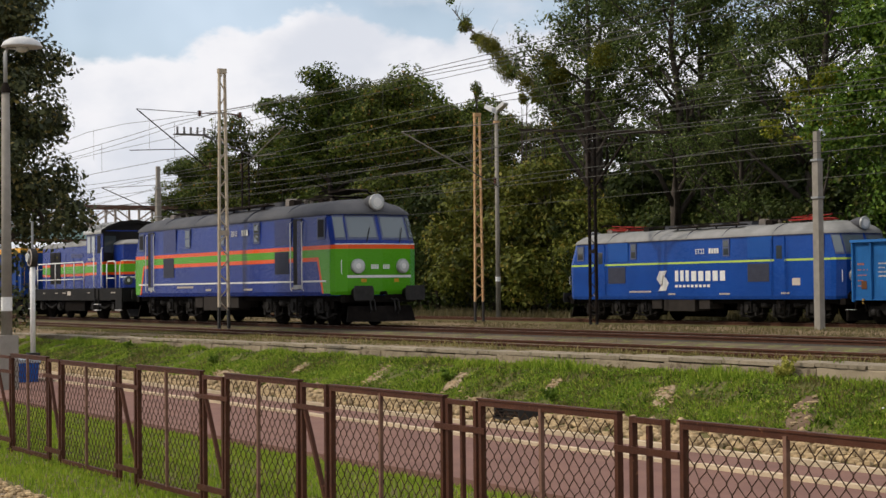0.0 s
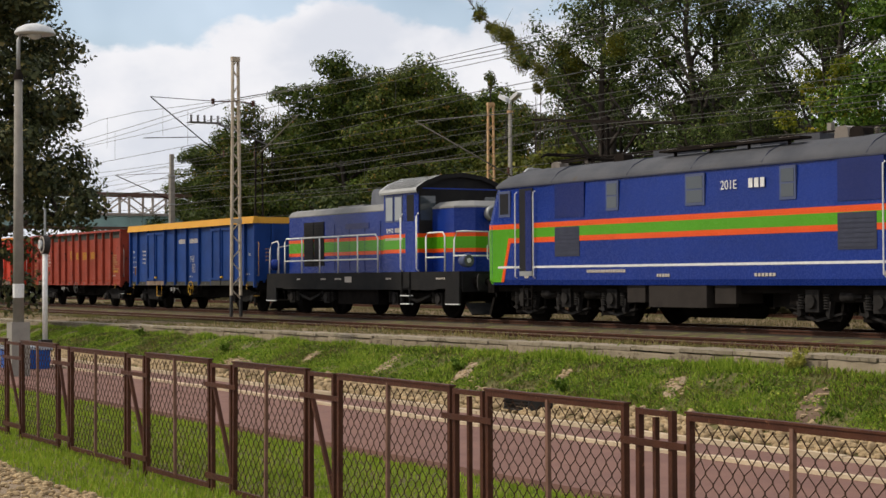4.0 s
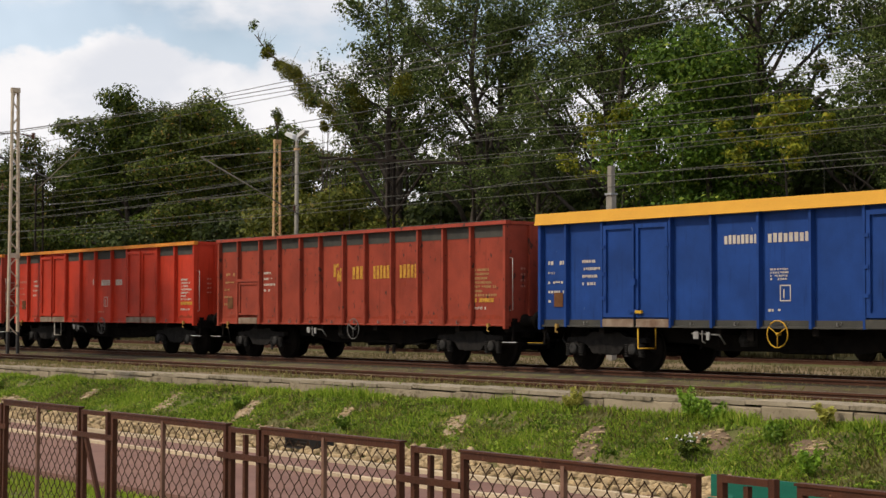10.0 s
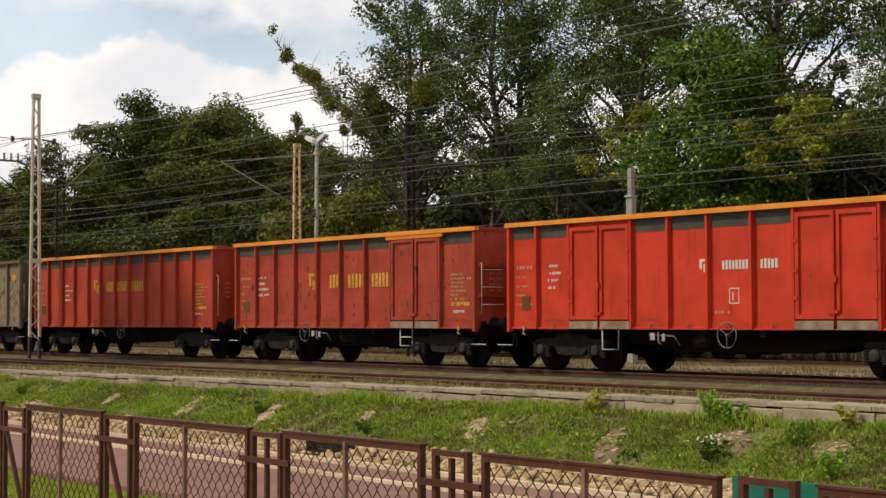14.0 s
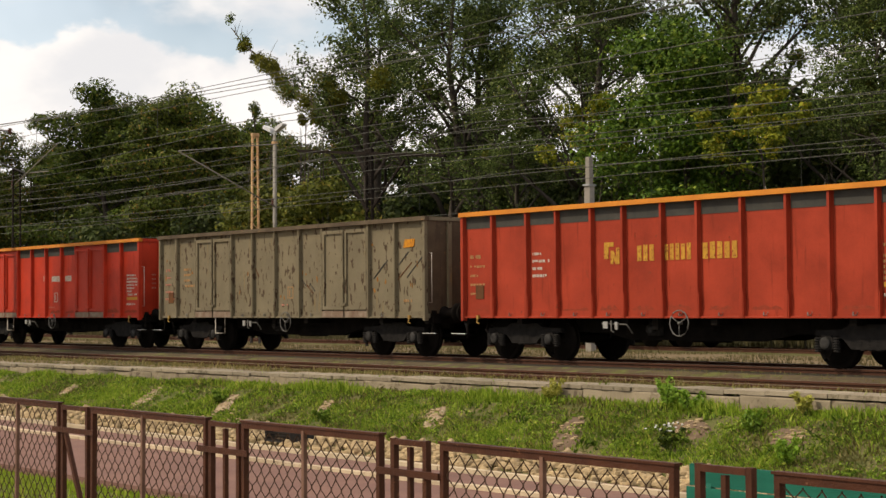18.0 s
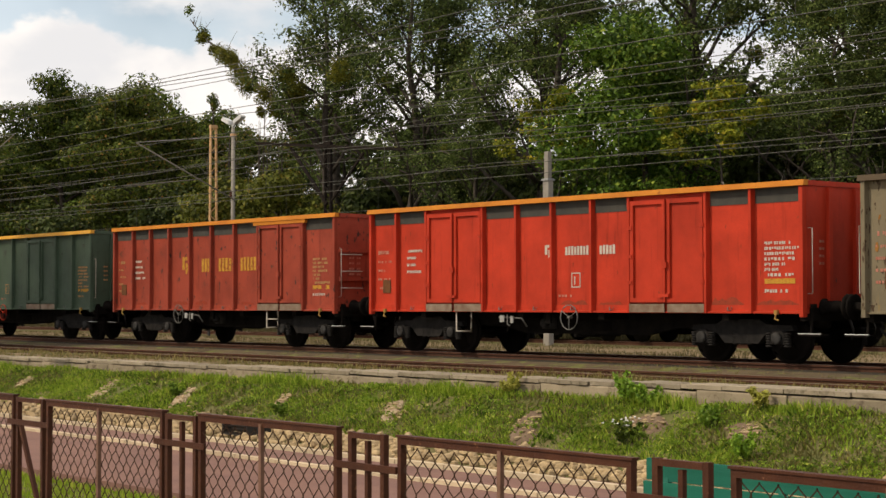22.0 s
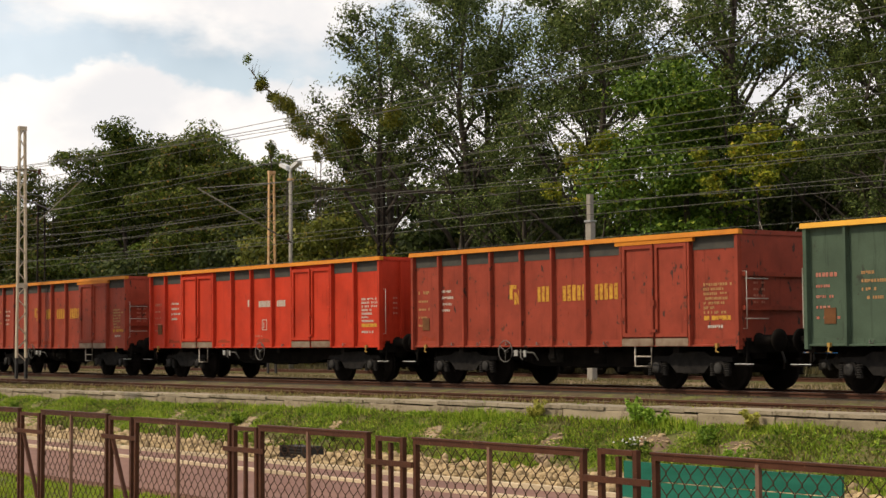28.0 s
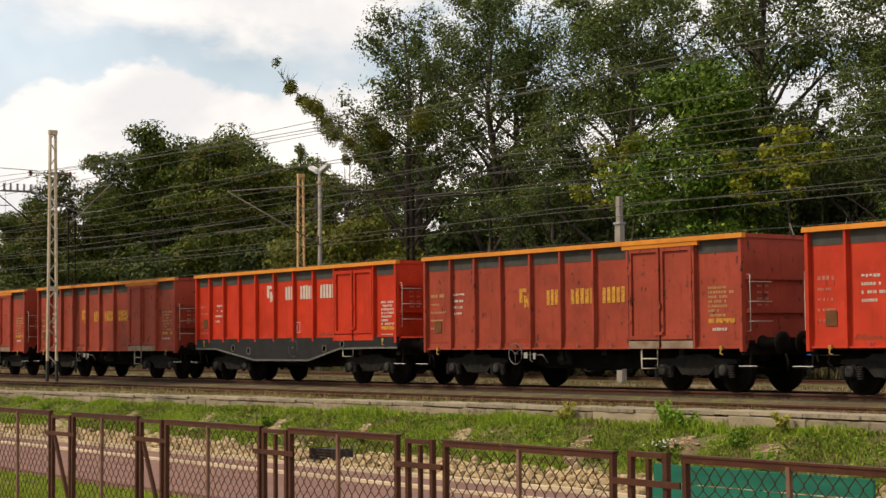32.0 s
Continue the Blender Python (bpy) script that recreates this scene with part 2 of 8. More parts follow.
M["bark"] = surf("bark", (0.040, 0.033, 0.028), (0.075, 0.063, 0.052), 7.0, 0.95, 0, 0.8, 30.0, stretch=(1, 1, 0.3))
M["leaf_a"] = leafy("leaves_mid", (0.011, 0.023, 0.005), (0.104, 0.152, 0.022), (0.22, 0.19, 0.040), 0.12, 0.13)
M["leaf_b"] = leafy("leaves_dark", (0.017, 0.031, 0.009), (0.122, 0.172, 0.042), (0.30, 0.32, 0.10), 0.09, 0.12)
M["leaf_c"] = leafy("leaves_bright", (0.015, 0.045, 0.005), (0.130, 0.230, 0.026), (0.28, 0.34, 0.05), 0.12, 0.16)
M["leaf_y"] = leafy("leaves_yellow", (0.045, 0.07, 0.008), (0.25, 0.27, 0.024), (0.40, 0.30, 0.035), 0.15, 0.14)
M["leaf_o"] = leafy("leaves_olive", (0.008, 0.015, 0.004), (0.112, 0.146, 0.021), (0.25, 0.14, 0.035), 0.10, 0.13)
# olive leaves, with the sunlight on them put into the colour
M["leaf_sun"] = leafy("leaves_sunny", (0.035, 0.048, 0.010), (0.165, 0.180, 0.030), (0.25, 0.19, 0.04), 0.14, 0.12)
M["mistle"] = leafy("mistletoe", (0.05, 0.06, 0.008), (0.150, 0.150, 0.018), (0.20, 0.17, 0.02), 0.2, 0.1)


# ---- building helpers ----
class Mesh:
    """Gathers simple solids into one mesh."""

    def __init__(self):
        self.v, self.f = [], []

    def add(self, verts, faces):
        k = len(self.v)
        self.v += [tuple(p) for p in verts]
        self.f += [tuple(i + k for i in q) for q in faces]
        return self

    def box(self, x0, y0, z0, x1, y1, z1):
        v = [(x, y, z) for z in (z0, z1) for x, y in ((x0, y0), (x1, y0), (x1, y1), (x0, y1))]
        return self.add(v, [(3, 2, 1, 0), (4, 5, 6, 7), (0, 1, 5, 4), (1, 2, 6, 5), (2, 3, 7, 6), (3, 0, 4, 7)])

    def bar(self, a, b, w, h=None, up=(0, 0, 1)):
        """A straight bar of section w by h from a to b."""
        a, b, h = Vector(a), Vector(b), h or w
        d = (b - a).normalized()
        u = Vector(up)
        if abs(d.dot(u)) > 0.95:
            u = Vector((1, 0, 0))
        s = d.cross(u).normalized() * (w / 2)
        t = s.cross(d).normalized() * (h / 2)
        v = [p + i * s + j * t for p in (a, b) for i, j in ((-1, -1), (1, -1), (1, 1), (-1, 1))]
        return self.add(v, [(0, 1, 2, 3), (7, 6, 5, 4), (0, 4, 5, 1), (1, 5, 6, 2), (2, 6, 7, 3), (3, 7, 4, 0)])

    def tube(self, pts, radii, n=7, caps=True):
        """A round tube along points."""
        rings, k = [], len(self.v)
        pts = [Vector(p) for p in pts]
        if not hasattr(radii, "__len__"):
            radii = [radii] * len(pts)
        for i, p in enumerate(pts):
            d = (pts[min(i + 1, len(pts) - 1)] - pts[max(i - 1, 0)]).normalized()
            u = Vector((0, 0, 1)) if abs(d.z) < 0.9 else Vector((1, 0, 0))
            s = d.cross(u).normalized()
            t = s.cross(d)
            rings.append([p + radii[i] * (math.cos(2 * math.pi * j / n) * s + math.sin(2 * math.pi * j / n) * t) for j in range(n)])
        self.v += [tuple(p) for r in rings for p in r]
        for i in range(len(pts) - 1):
            for j in range(n):
                a, b = k + i * n + j, k + i * n + (j + 1) % n
                self.f.append((a, b, b + n, a + n))
        if caps:
            self.f.append(tuple(k + j for j in reversed(range(n))))
            self.f.append(tuple(k + (len(pts) - 1) * n + j for j in range(n)))
        return self

    def cyl(self, c, axis, r, length, n=16, r2=None):
        a = Vector((axis == "x", axis == "y", axis == "z"))
        c = Vector(c)
        return self.tube([c - a * length / 2, c + a * length / 2], [r, r if r2 is None else r2], n)

    def lathe(self, c, axis, prof, n=16):
        """Rings (along, radius) about an axis through c."""
        a = Vector((axis == "x", axis == "y", axis == "z"))
        return self.tube([Vector(c) + a * p for p, _ in prof], [max(r, 1e-3) for _, r in prof], n)

    def prism(self, prof, axis, lo, hi):
        """A polygon in the plane across axis, drawn out from lo to hi. prof: for x (y, z), for y (x, z), for z (x, y)."""
        n = len(prof)
        make = {"x": lambda p, q: (q, p[0], p[1]), "y": lambda p, q: (p[0], q, p[1]), "z": lambda p, q: (p[0], p[1], q)}[axis]
        v = [make(p, q) for q in (lo, hi) for p in prof]
        f = [tuple(reversed(range(n))), tuple(range(n, 2 * n))] + [(i, (i + 1) % n, n + (i + 1) % n, n + i) for i in range(n)]
        if axis == "y":
            f = [tuple(reversed(q)) for q in f]
        return self.add(v, f)

    def ball(self, c, rx, ry, rz, n=10, m=6):
        k = len(self.v)
        for i in range(m + 1):
            a = math.pi * i / m
            for j in range(n):
                b = 2 * math.pi * j / n
                self.v.append((c[0] + rx * math.sin(a) * math.cos(b), c[1] + ry * math.sin(a) * math.sin(b), c[2] + rz * math.cos(a)))
        for i in range(m):
            for j in range(n):
                p, q = k + i * n + j, k + i * n + (j + 1) % n
                self.f.append((p, p + n, q + n, q))
        return self

    def data(self, name, material, smooth=False):
        me = bpy.data.meshes.new(name)
        me.from_pydata(self.v, [], self.f)
        if material:
            me.materials.append(material)
        if smooth:
            me.polygons.foreach_set("use_smooth", [True] * len(me.polygons))
        me.update()
        return me


def part(name, mesh, material, parent=None, label="", smooth=False):
    """One mesh object, a part of its parent."""
    ob = new(name, mesh if isinstance(mesh, bpy.types.Mesh) else mesh.data(name, material, smooth))
    if parent is not None:
        ob.parent = parent
    if label:
        ob["label"] = label
    return ob


def thing(name, at=(0, 0, 0), label="", category="", group="", kind="", turn=0):
    ob = new(name)
    ob.empty_display_size = 0.2
    ob.matrix_basis = pose(*at, 0, 0, turn)
    return tagged(ob, label, category, group, kind)


# ---- the ground and the tracks ----
TRACK_NEAR, TRACK_TRAIN, TRACK_FAR = 21.48, 25.13, 47.0     # centre lines; the train's rails lie at z 0
FAR_Z = -0.38
PATH_Z = -0.95
KERB_Y = 16.6
rnd = random.Random(7)


def kerb_z(x):
    return max(-0.3, 0.03 - 0.0062 * max(0.0, -14.3 - x))


def lerp_table(t, v):
    if v <= t[0][0]:
        return t[0][1]
    for (a, p), (b, q) in zip(t, t[1:]):
        if v <= b:
            return p + (q - p) * (v - a) / (b - a)
    return t[-1][1]


SECTION = ((-400, -0.6), (2.6, -0.55), (4.4, -0.8), (5.9, -1.0), (9.3, -1.02), (9.5, -1.05), (13.9, -1.05), (14.1, -0.98), (14.9, -0.86), (15.8, -0.50), (16.4, -0.245), (16.72, -0.20))
BEHIND = ((16.85, -0.05), (18.4, -0.06), (19.6, -0.19), (22.8, -0.20), (23.6, -0.10), (27.5, -0.095), (33, -0.32), (44, -0.52), (52, -0.5), (58, -0.1), (70, 0.2), (1500, 0.2))


def ground_z(x, y):
    if y <= 16.72:
        z = lerp_table(SECTION, y)
        if 14.6 < y:
            z += 0.85 * kerb_z(x) * (y - 14.6) / 2.1
    else:
        z = lerp_table(BEHIND, y)
        if y < 19.6:
            z += kerb_z(x) * (19.6 - y) / 2.8
    if 5 < y < 9.3 or 14.2 < y < 16.5:
        z += 0.05 * noise.noise((x * 0.5, y * 0.9, 0.3)) + 0.03 * noise.noise((x * 1.7, y * 2.1, 5.0))
    return z


def make_ground():
    xs = sorted(set([-1500, -800, -400, -250, -180] + [-150 + 2.0 * i for i in range(30)] + [-90 + 0.5 * i for i in range(205)] + [14, 20, 40, 100, 400, 1500]))
    ys = sorted(set([-400, -60, -20, -8, -3, 0, 1.4] + [2.6 + 0.35 * i for i in range(20)] + [9.3, 9.5, 11, 13.9] + [14.1 + 0.2 * i for i in range(13)] + [16.72, 16.85, 17.6, 18.4, 19.0, 19.6, 21, 22.8, 23.6, 25, 27.5, 30, 33, 38, 44, 48, 52, 55, 58, 64, 70, 100, 300, 1500]))
    v = [(x, y, ground_z(x, y)) for y in ys for x in xs]
    n = len(xs)
    f = [(j * n + i, j * n + i + 1, (j + 1) * n + i + 1, (j + 1) * n + i) for j in range(len(ys) - 1) for i in range(n - 1)]
    me = bpy.data.meshes.new("ground")
    me.from_pydata(v, [], f)
    mats = [M["soil"], M["ballast"], M["grass_soil"], M["gravel"], M["forest_floor"], M["shaded_ballast"]]
    for m in mats:
        me.materials.append(m)
    kinds = []
    for j in range(len(ys) - 1):
        y = (ys[j] + ys[j + 1]) / 2
        for i in range(n - 1):
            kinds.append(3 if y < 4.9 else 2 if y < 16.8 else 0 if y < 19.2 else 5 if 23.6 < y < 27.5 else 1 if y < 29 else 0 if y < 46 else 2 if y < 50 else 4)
    me.polygons.foreach_set("material_index", kinds)
    me.polygons.foreach_set("use_smooth", [True] * len(kinds))
    return tagged(new("ground", me), "grassy and stony ground along the railway", "ground", kind="structure")


M["grass_soil"] = surf("grassy_soil", (0.075, 0.090, 0.024), (0.135, 0.110, 0.050), 2.2, 0.95, 0, 0.9, 28.0, spots=(0.13, 0.095, 0.055), spot_amount=0.5)
# dark ballast with the shade under the train painted into its colour
M["shaded_ballast"] = surf("ballast_train_shade", (0.030, 0.026, 0.021), (0.055, 0.046, 0.036), 5.0, 0.95, 0, 1.0, 24.0, spots=(0.018, 0.016, 0.014), spot_amount=0.6)
M["forest_floor"] = surf("forest_floor", (0.03, 0.032, 0.014), (0.055, 0.05, 0.025), 1.0, 0.95, 0, 0.7, 20.0)
make_ground()

RAIL = [(-0.07, -0.15), (0.07, -0.15), (0.07, -0.135), (0.014, -0.12), (0.012, -0.045), (0.036, -0.035), (0.036, -0.004), (0.028, 0), (-0.028, 0), (-0.036, -0.004), (-0.036, -0.035), (-0.012, -0.045), (-0.014, -0.12), (-0.07, -0.135)]


def make_track(y, z, x0, x1, label, spans, lay=0.6):
    """Two rails, each with its polished head, and a row of sleepers."""
    t = thing("railway_track", (0, y, z), label, "railway track", kind="structure")
    for s in (-0.7535, 0.7535):
        r = part("rail", Mesh().prism([(a + s, b) for a, b in RAIL], "x", x0, x1), M["rail"], t, "rusty brown steel rail")
        part("rail_head", Mesh().box(x0, s - 0.022, 0.0005, x1, s + 0.022, 0.003), M["rail_top"], r, "worn bright running surface")
    me = Mesh().prism([(-1.25, -0.28), (1.25, -0.28), (1.25, -0.145), (1.22, -0.135), (-1.22, -0.135), (-1.25, -0.145)], "x", -0.12, 0.12).data("sleeper", M["sleeper"])
    for a, b in spans:
        n = int((b - a) / lay)
        for i in range(n):
            o = part("sleeper", me, None, t)
            o.location = (a + i * lay + rnd.uniform(-0.03, 0.03), rnd.uniform(-0.03, 0.03), rnd.uniform(-0.015, 0.01))
    return t


make_track(TRACK_NEAR, -0.12, -420, 60, "rusty overgrown railway track beside the old platform", [(-75, -8)])
make_track(TRACK_TRAIN, 0, -420, 60, "railway track under the freight train", [(-75, -12)])
make_track(TRACK_FAR, FAR_Z, -420, 60, "far railway track under the standing electric locomotive", [(-100, -30)])

# ---- the freight train ----
SPEED = 6.52
SIDE = 1.43          # half a wagon's width


def train_s(t):
    """How far the train has come at a time."""
    u = min(1.0, max(0.0, (t - 24.3) / 2.2))
    return SPEED * t - 0.12 * u * u * (3 - 2 * u)


ROLLING, WHEELS = [], []      # (thing, x at the start), (wheelset, its pose in its bogie, radius)


def paint(name, c, worn=0.4, spots=RUST, streak=None, flecks=None, fleck_amount=0.5):
    return surf(name, c, tuple(0.66 * v for v in c), 1.3, 0.55, 0, 0.12, 45.0, spots=spots, spot_amount=worn, streaks=streak or tuple(0.38 * v for v in c), streak_amount=0.45, vary=0.10, flecks=flecks, fleck_amount=fleck_amount)


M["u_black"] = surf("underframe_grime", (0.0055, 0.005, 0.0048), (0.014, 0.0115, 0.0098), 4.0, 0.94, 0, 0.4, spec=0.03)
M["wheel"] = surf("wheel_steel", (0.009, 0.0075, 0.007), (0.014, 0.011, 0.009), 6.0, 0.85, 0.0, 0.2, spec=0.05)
M["axle_box"] = surf("axle_box_grey", (0.050, 0.048, 0.047), (0.016, 0.015, 0.014), 6.0, 0.7, 0.1, 0.2)
M["yellow"] = surf("yellow_paint", (0.55, 0.32, 0.03), (0.42, 0.22, 0.02), 5.0, 0.5, 0, 0.1)
M["cap_orange"] = surf("orange_cap", (0.55, 0.20, 0.025), (0.42, 0.14, 0.02), 1.5, 0.6, 0, 0.2, spots=(0.28, 0.09, 0.025), spot_amount=0.4)
M["cap_yellow"] = surf("yellow_cap", (0.68, 0.35, 0.05), (0.62, 0.31, 0.045), 1.5, 0.55, 0, 0.1)
M["letter_w"] = surf("white_lettering", (0.48, 0.44, 0.39), (0.40, 0.35, 0.30), 9.0, 0.7, 0, 0.08, 80.0, spots=(0.22, 0.09, 0.06), spot_amount=0.5)
M["letter_y"] = surf("yellow_lettering", (0.50, 0.27, 0.04), (0.36, 0.17, 0.03), 7.0, 0.7, 0, 0.08, 80.0, spots=(0.20, 0.055, 0.024), spot_amount=0.72)
M["letter_f"] = surf("worn_lettering", (0.42, 0.20, 0.15), (0.34, 0.10, 0.07), 9.0, 0.7, 0, 0.08, 80.0, spots=(0.34, 0.05, 0.03), spot_amount=0.6)
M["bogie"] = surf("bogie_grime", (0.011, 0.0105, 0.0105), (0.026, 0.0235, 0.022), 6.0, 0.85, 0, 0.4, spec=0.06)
M["spring"] = surf("dusty_spring", (0.030, 0.028, 0.027), (0.016, 0.015, 0.014), 8.0, 0.8, 0, 0.2, spec=0.06)
M["letter_o"] = plain("faded_lettering", (0.36, 0.20, 0.09), 0.7)
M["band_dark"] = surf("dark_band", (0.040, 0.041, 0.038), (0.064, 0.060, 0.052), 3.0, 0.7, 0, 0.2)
M["threshold"] = surf("worn_threshold", (0.27, 0.21, 0.16), (0.15, 0.09, 0.06), 4.0, 0.6, 0.2, 0.3)
M["pale_step"] = surf("pale_step", (0.45, 0.42, 0.38), (0.3, 0.25, 0.2), 8.0, 0.6, 0.1, 0.1)
M["plate_orange"] = surf("orange_plate", (0.55, 0.23, 0.02), (0.40, 0.15, 0.02), 9.0, 0.6, 0, 0.1, spots=(0.10, 0.05, 0.02), spot_amount=0.7)
M["yellow_step"] = M["yellow"]
M["hook_yellow"] = surf("worn_yellow", (0.38, 0.24, 0.06), (0.24, 0.13, 0.04), 8.0, 0.6, 0, 0.2)
M["rust"] = surf("bare_rust", (0.14, 0.06, 0.025), (0.09, 0.04, 0.02), 5.0, 0.9, 0, 0.3)
M["rust_orange"] = surf("fresh_rust", (0.30, 0.14, 0.035), (0.18, 0.075, 0.025), 8.0, 0.9, 0, 0.3)
M["bolt_grey"] = surf("dusty_steel_edge", (0.17, 0.165, 0.155), (0.09, 0.085, 0.08), 5.0, 0.75, 0, 0.2)
M["brake_pale"] = surf("pale_brake_fittings", (0.34, 0.34, 0.33), (0.20, 0.19, 0.18), 6.0, 0.7, 0, 0.2, spots=(0.10, 0.08, 0.06), spot_amount=0.4)
M["stain_brown"] = surf("rust_stain", (0.20, 0.040, 0.022), (0.29, 0.043, 0.022), 9.0, 0.85, 0, 0.3, 45.0, spots=(0.09, 0.035, 0.022), spot_amount=0.6)
M["sole_grey"] = surf("sole_bar_grey", (0.020, 0.021, 0.023), (0.012, 0.012, 0.013), 3.0, 0.7, 0, 0.2)


def wheelset(parent, x, z, r=0.46):
    m = Mesh()
    for s in (-1, 1):
        m.lathe((0, 0.75 * s, 0), "y", [(-0.07 * s, r * 0.90), (-0.068 * s, r), (0.045 * s, r), (0.05 * s, r * 0.86), (0.03 * s, r * 0.82), (0.02 * s, r * 0.3), (0.09 * s, r * 0.28), (0.09 * s, 0.06)], 22)
        m.lathe((0, 0.70 * s, 0), "y", [(-0.03 * s, r * 0.9), (-0.03 * s, r + 0.03), (0.0, r + 0.03), (0.0, r * 0.9)], 22)
        for k in range(4):
            a = k * math.pi / 2
            m.bar((0.12 * math.cos(a), 0.79 * s, 0.12 * math.sin(a)), (0.33 * math.cos(a), 0.785 * s, 0.33 * math.sin(a)), 0.05, 0.03)
    m.cyl((0, 0, 0), "y", 0.08, 2.05, 10)
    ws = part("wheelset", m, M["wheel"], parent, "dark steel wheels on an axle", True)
    ws.location = (x, 0, z)
    WHEELS.append((ws, x, z, r))
    return ws


def bogie(parent, x, base=1.8):
    """A two-axle freight bogie: cast side frames, spring nests, axle boxes, bolster, two wheelsets."""
    b = Mesh()
    for s in (-1, 1):
        y0, y1 = sorted((0.93 * s, 1.06 * s))
        b.prism([(-1.22, 0.60), (-1.18, 0.69), (-0.60, 0.71), (-0.42, 0.80), (0.42, 0.80), (0.60, 0.71), (1.18, 0.69), (1.22, 0.60), (0.70, 0.58), (0.56, 0.52), (0.40, 0.36), (-0.40, 0.36), (-0.56, 0.52), (-0.70, 0.58)], "y", y0, y1)
    b.box(-0.22, -1.02, 0.42, 0.22, 1.02, 0.68)
    b.box(-1.2, -0.6, 0.55, 1.2, -0.5, 0.62).box(-1.2, 0.5, 0.55, 1.2, 0.6, 0.62)
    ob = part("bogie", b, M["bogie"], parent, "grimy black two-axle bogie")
    ob.location = (x, 0, 0)
    for s in (-1, 1):
        for k in (-0.17, 0, 0.17):
            sp = Mesh().lathe((k, 1.0 * s, 0.33), "z", [(0.05 * i + d, w) for i in range(5) for d, w in ((0, 0.05), (0.015, 0.075), (0.03, 0.05))], 9)
            part("spring", sp, M["bogie"], ob)
        for a in (-base / 2, base / 2):
            ab = part("axle_box", Mesh().prism([(a - 0.15, 0.36), (a + 0.15, 0.36), (a + 0.15, 0.54), (a + 0.09, 0.60), (a - 0.09, 0.60), (a - 0.15, 0.54)], "y", min(1.0 * s, 1.13 * s), max(1.0 * s, 1.13 * s)), M["bogie"], ob)
            part("cover", Mesh().lathe((a, 1.12 * s, 0.46), "y", [(0, 0.115), (0.05 * s, 0.115), (0.065 * s, 0.09), (0.075 * s, 0.05)], 12), M["axle_box"], ab, "dusty grey axle box cover", True)
            for d in (-0.21, 0.21):
                coil = Mesh().lathe((a + d, 1.09 * s, 0.30), "z", [(0.045 * i + e, w) for i in range(6) for e, w in ((0, 0.05), (0.013, 0.072), (0.028, 0.072), (0.04, 0.05))], 10)
                part("coil_spring", coil, M["spring"], ob, "dusty coil spring")
            part("brake_block", Mesh().box(a - 0.53, 0.72 * s - 0.05, 0.3, a - 0.475, 0.72 * s + 0.05, 0.62), M["u_black"], ob)
    for a in (-base / 2, base / 2):
        wheelset(ob, a, 0.46)
    return ob


def glyphs(m, x, z, w, h, n, y, thick=0.004, gap=0.25):
    """A word as a row of n plain bars, each as tall as its letters."""
    rg = random.Random(int(1000 * (x + z + w)))
    a = x
    for i in range(n):
        step = w / n * rg.uniform(0.7, 1.3)
        if rg.random() > 0.12:
            m.box(a, y - thick, z + (0.3 * h if rg.random() < 0.15 else 0), a + step * (1 - gap * rg.uniform(0.5, 1.1)), y, z + h)
        a += step


def buffers(parent, x, sgn, z=1.03, material=None):
    for y in (-0.875, 0.875):
        b = part("buffer", Mesh().lathe((x, y, z), "x", [(0, 0.15), (0.03 * sgn, 0.15), (0.05 * sgn, 0.11), (0.34 * sgn, 0.11), (0.35 * sgn, 0.08), (0.52 * sgn, 0.08)], 14), material or M["u_black"], parent, "black sprung buffer", True)
        part("buffer_plate", Mesh().lathe((x, y, z), "x", [(0.52 * sgn, 0.1), (0.53 * sgn, 0.225), (0.565 * sgn, 0.225), (0.59 * sgn, 0.12)], 18), M["u_black"], b, "", True)
    hook = Mesh().box(min(x, x + 0.12 * sgn), -0.12, z - 0.13, max(x, x + 0.12 * sgn), 0.12, z + 0.1)
    hook.tube([(x + 0.1 * sgn, 0, z), (x + 0.28 * sgn, 0, z + 0.02), (x + 0.38 * sgn, 0, z - 0.08), (x + 0.3 * sgn, 0, z - 0.14)], [0.045, 0.04, 0.035, 0.03], 7)
    part("draw_hook", hook, M["u_black"], parent)
    for y in (-0.45, 0.45):
        part("brake_hose", Mesh().tube([(x, y, z - 0.1), (x + 0.2 * sgn, y, z - 0.16), (x + 0.3 * sgn, y, z - 0.4), (x + 0.2 * sgn, y * 0.8, z - 0.58)], 0.025, 7), M["black"], parent, "", True)


def handbrake_wheel(parent, x, y, z, material):
    m = Mesh()
    n = 14
    ring = [(x + 0.25 * math.cos(2 * math.pi * i / n), y, z + 0.25 * math.sin(2 * math.pi * i / n)) for i in range(n + 1)]
    m.tube(ring, 0.012, 6, False)
    for i in range(3):
        a = 0.5 + i * 2 * math.pi / 3
        m.tube([(x, y, z), (x + 0.25 * math.cos(a), y, z + 0.25 * math.sin(a))], 0.009, 5)
    m.cyl((x, y + 0.03, z), "y", 0.03, 0.1, 8)
    return part("handbrake_wheel", m, material, parent, "spoked handbrake wheel", True)


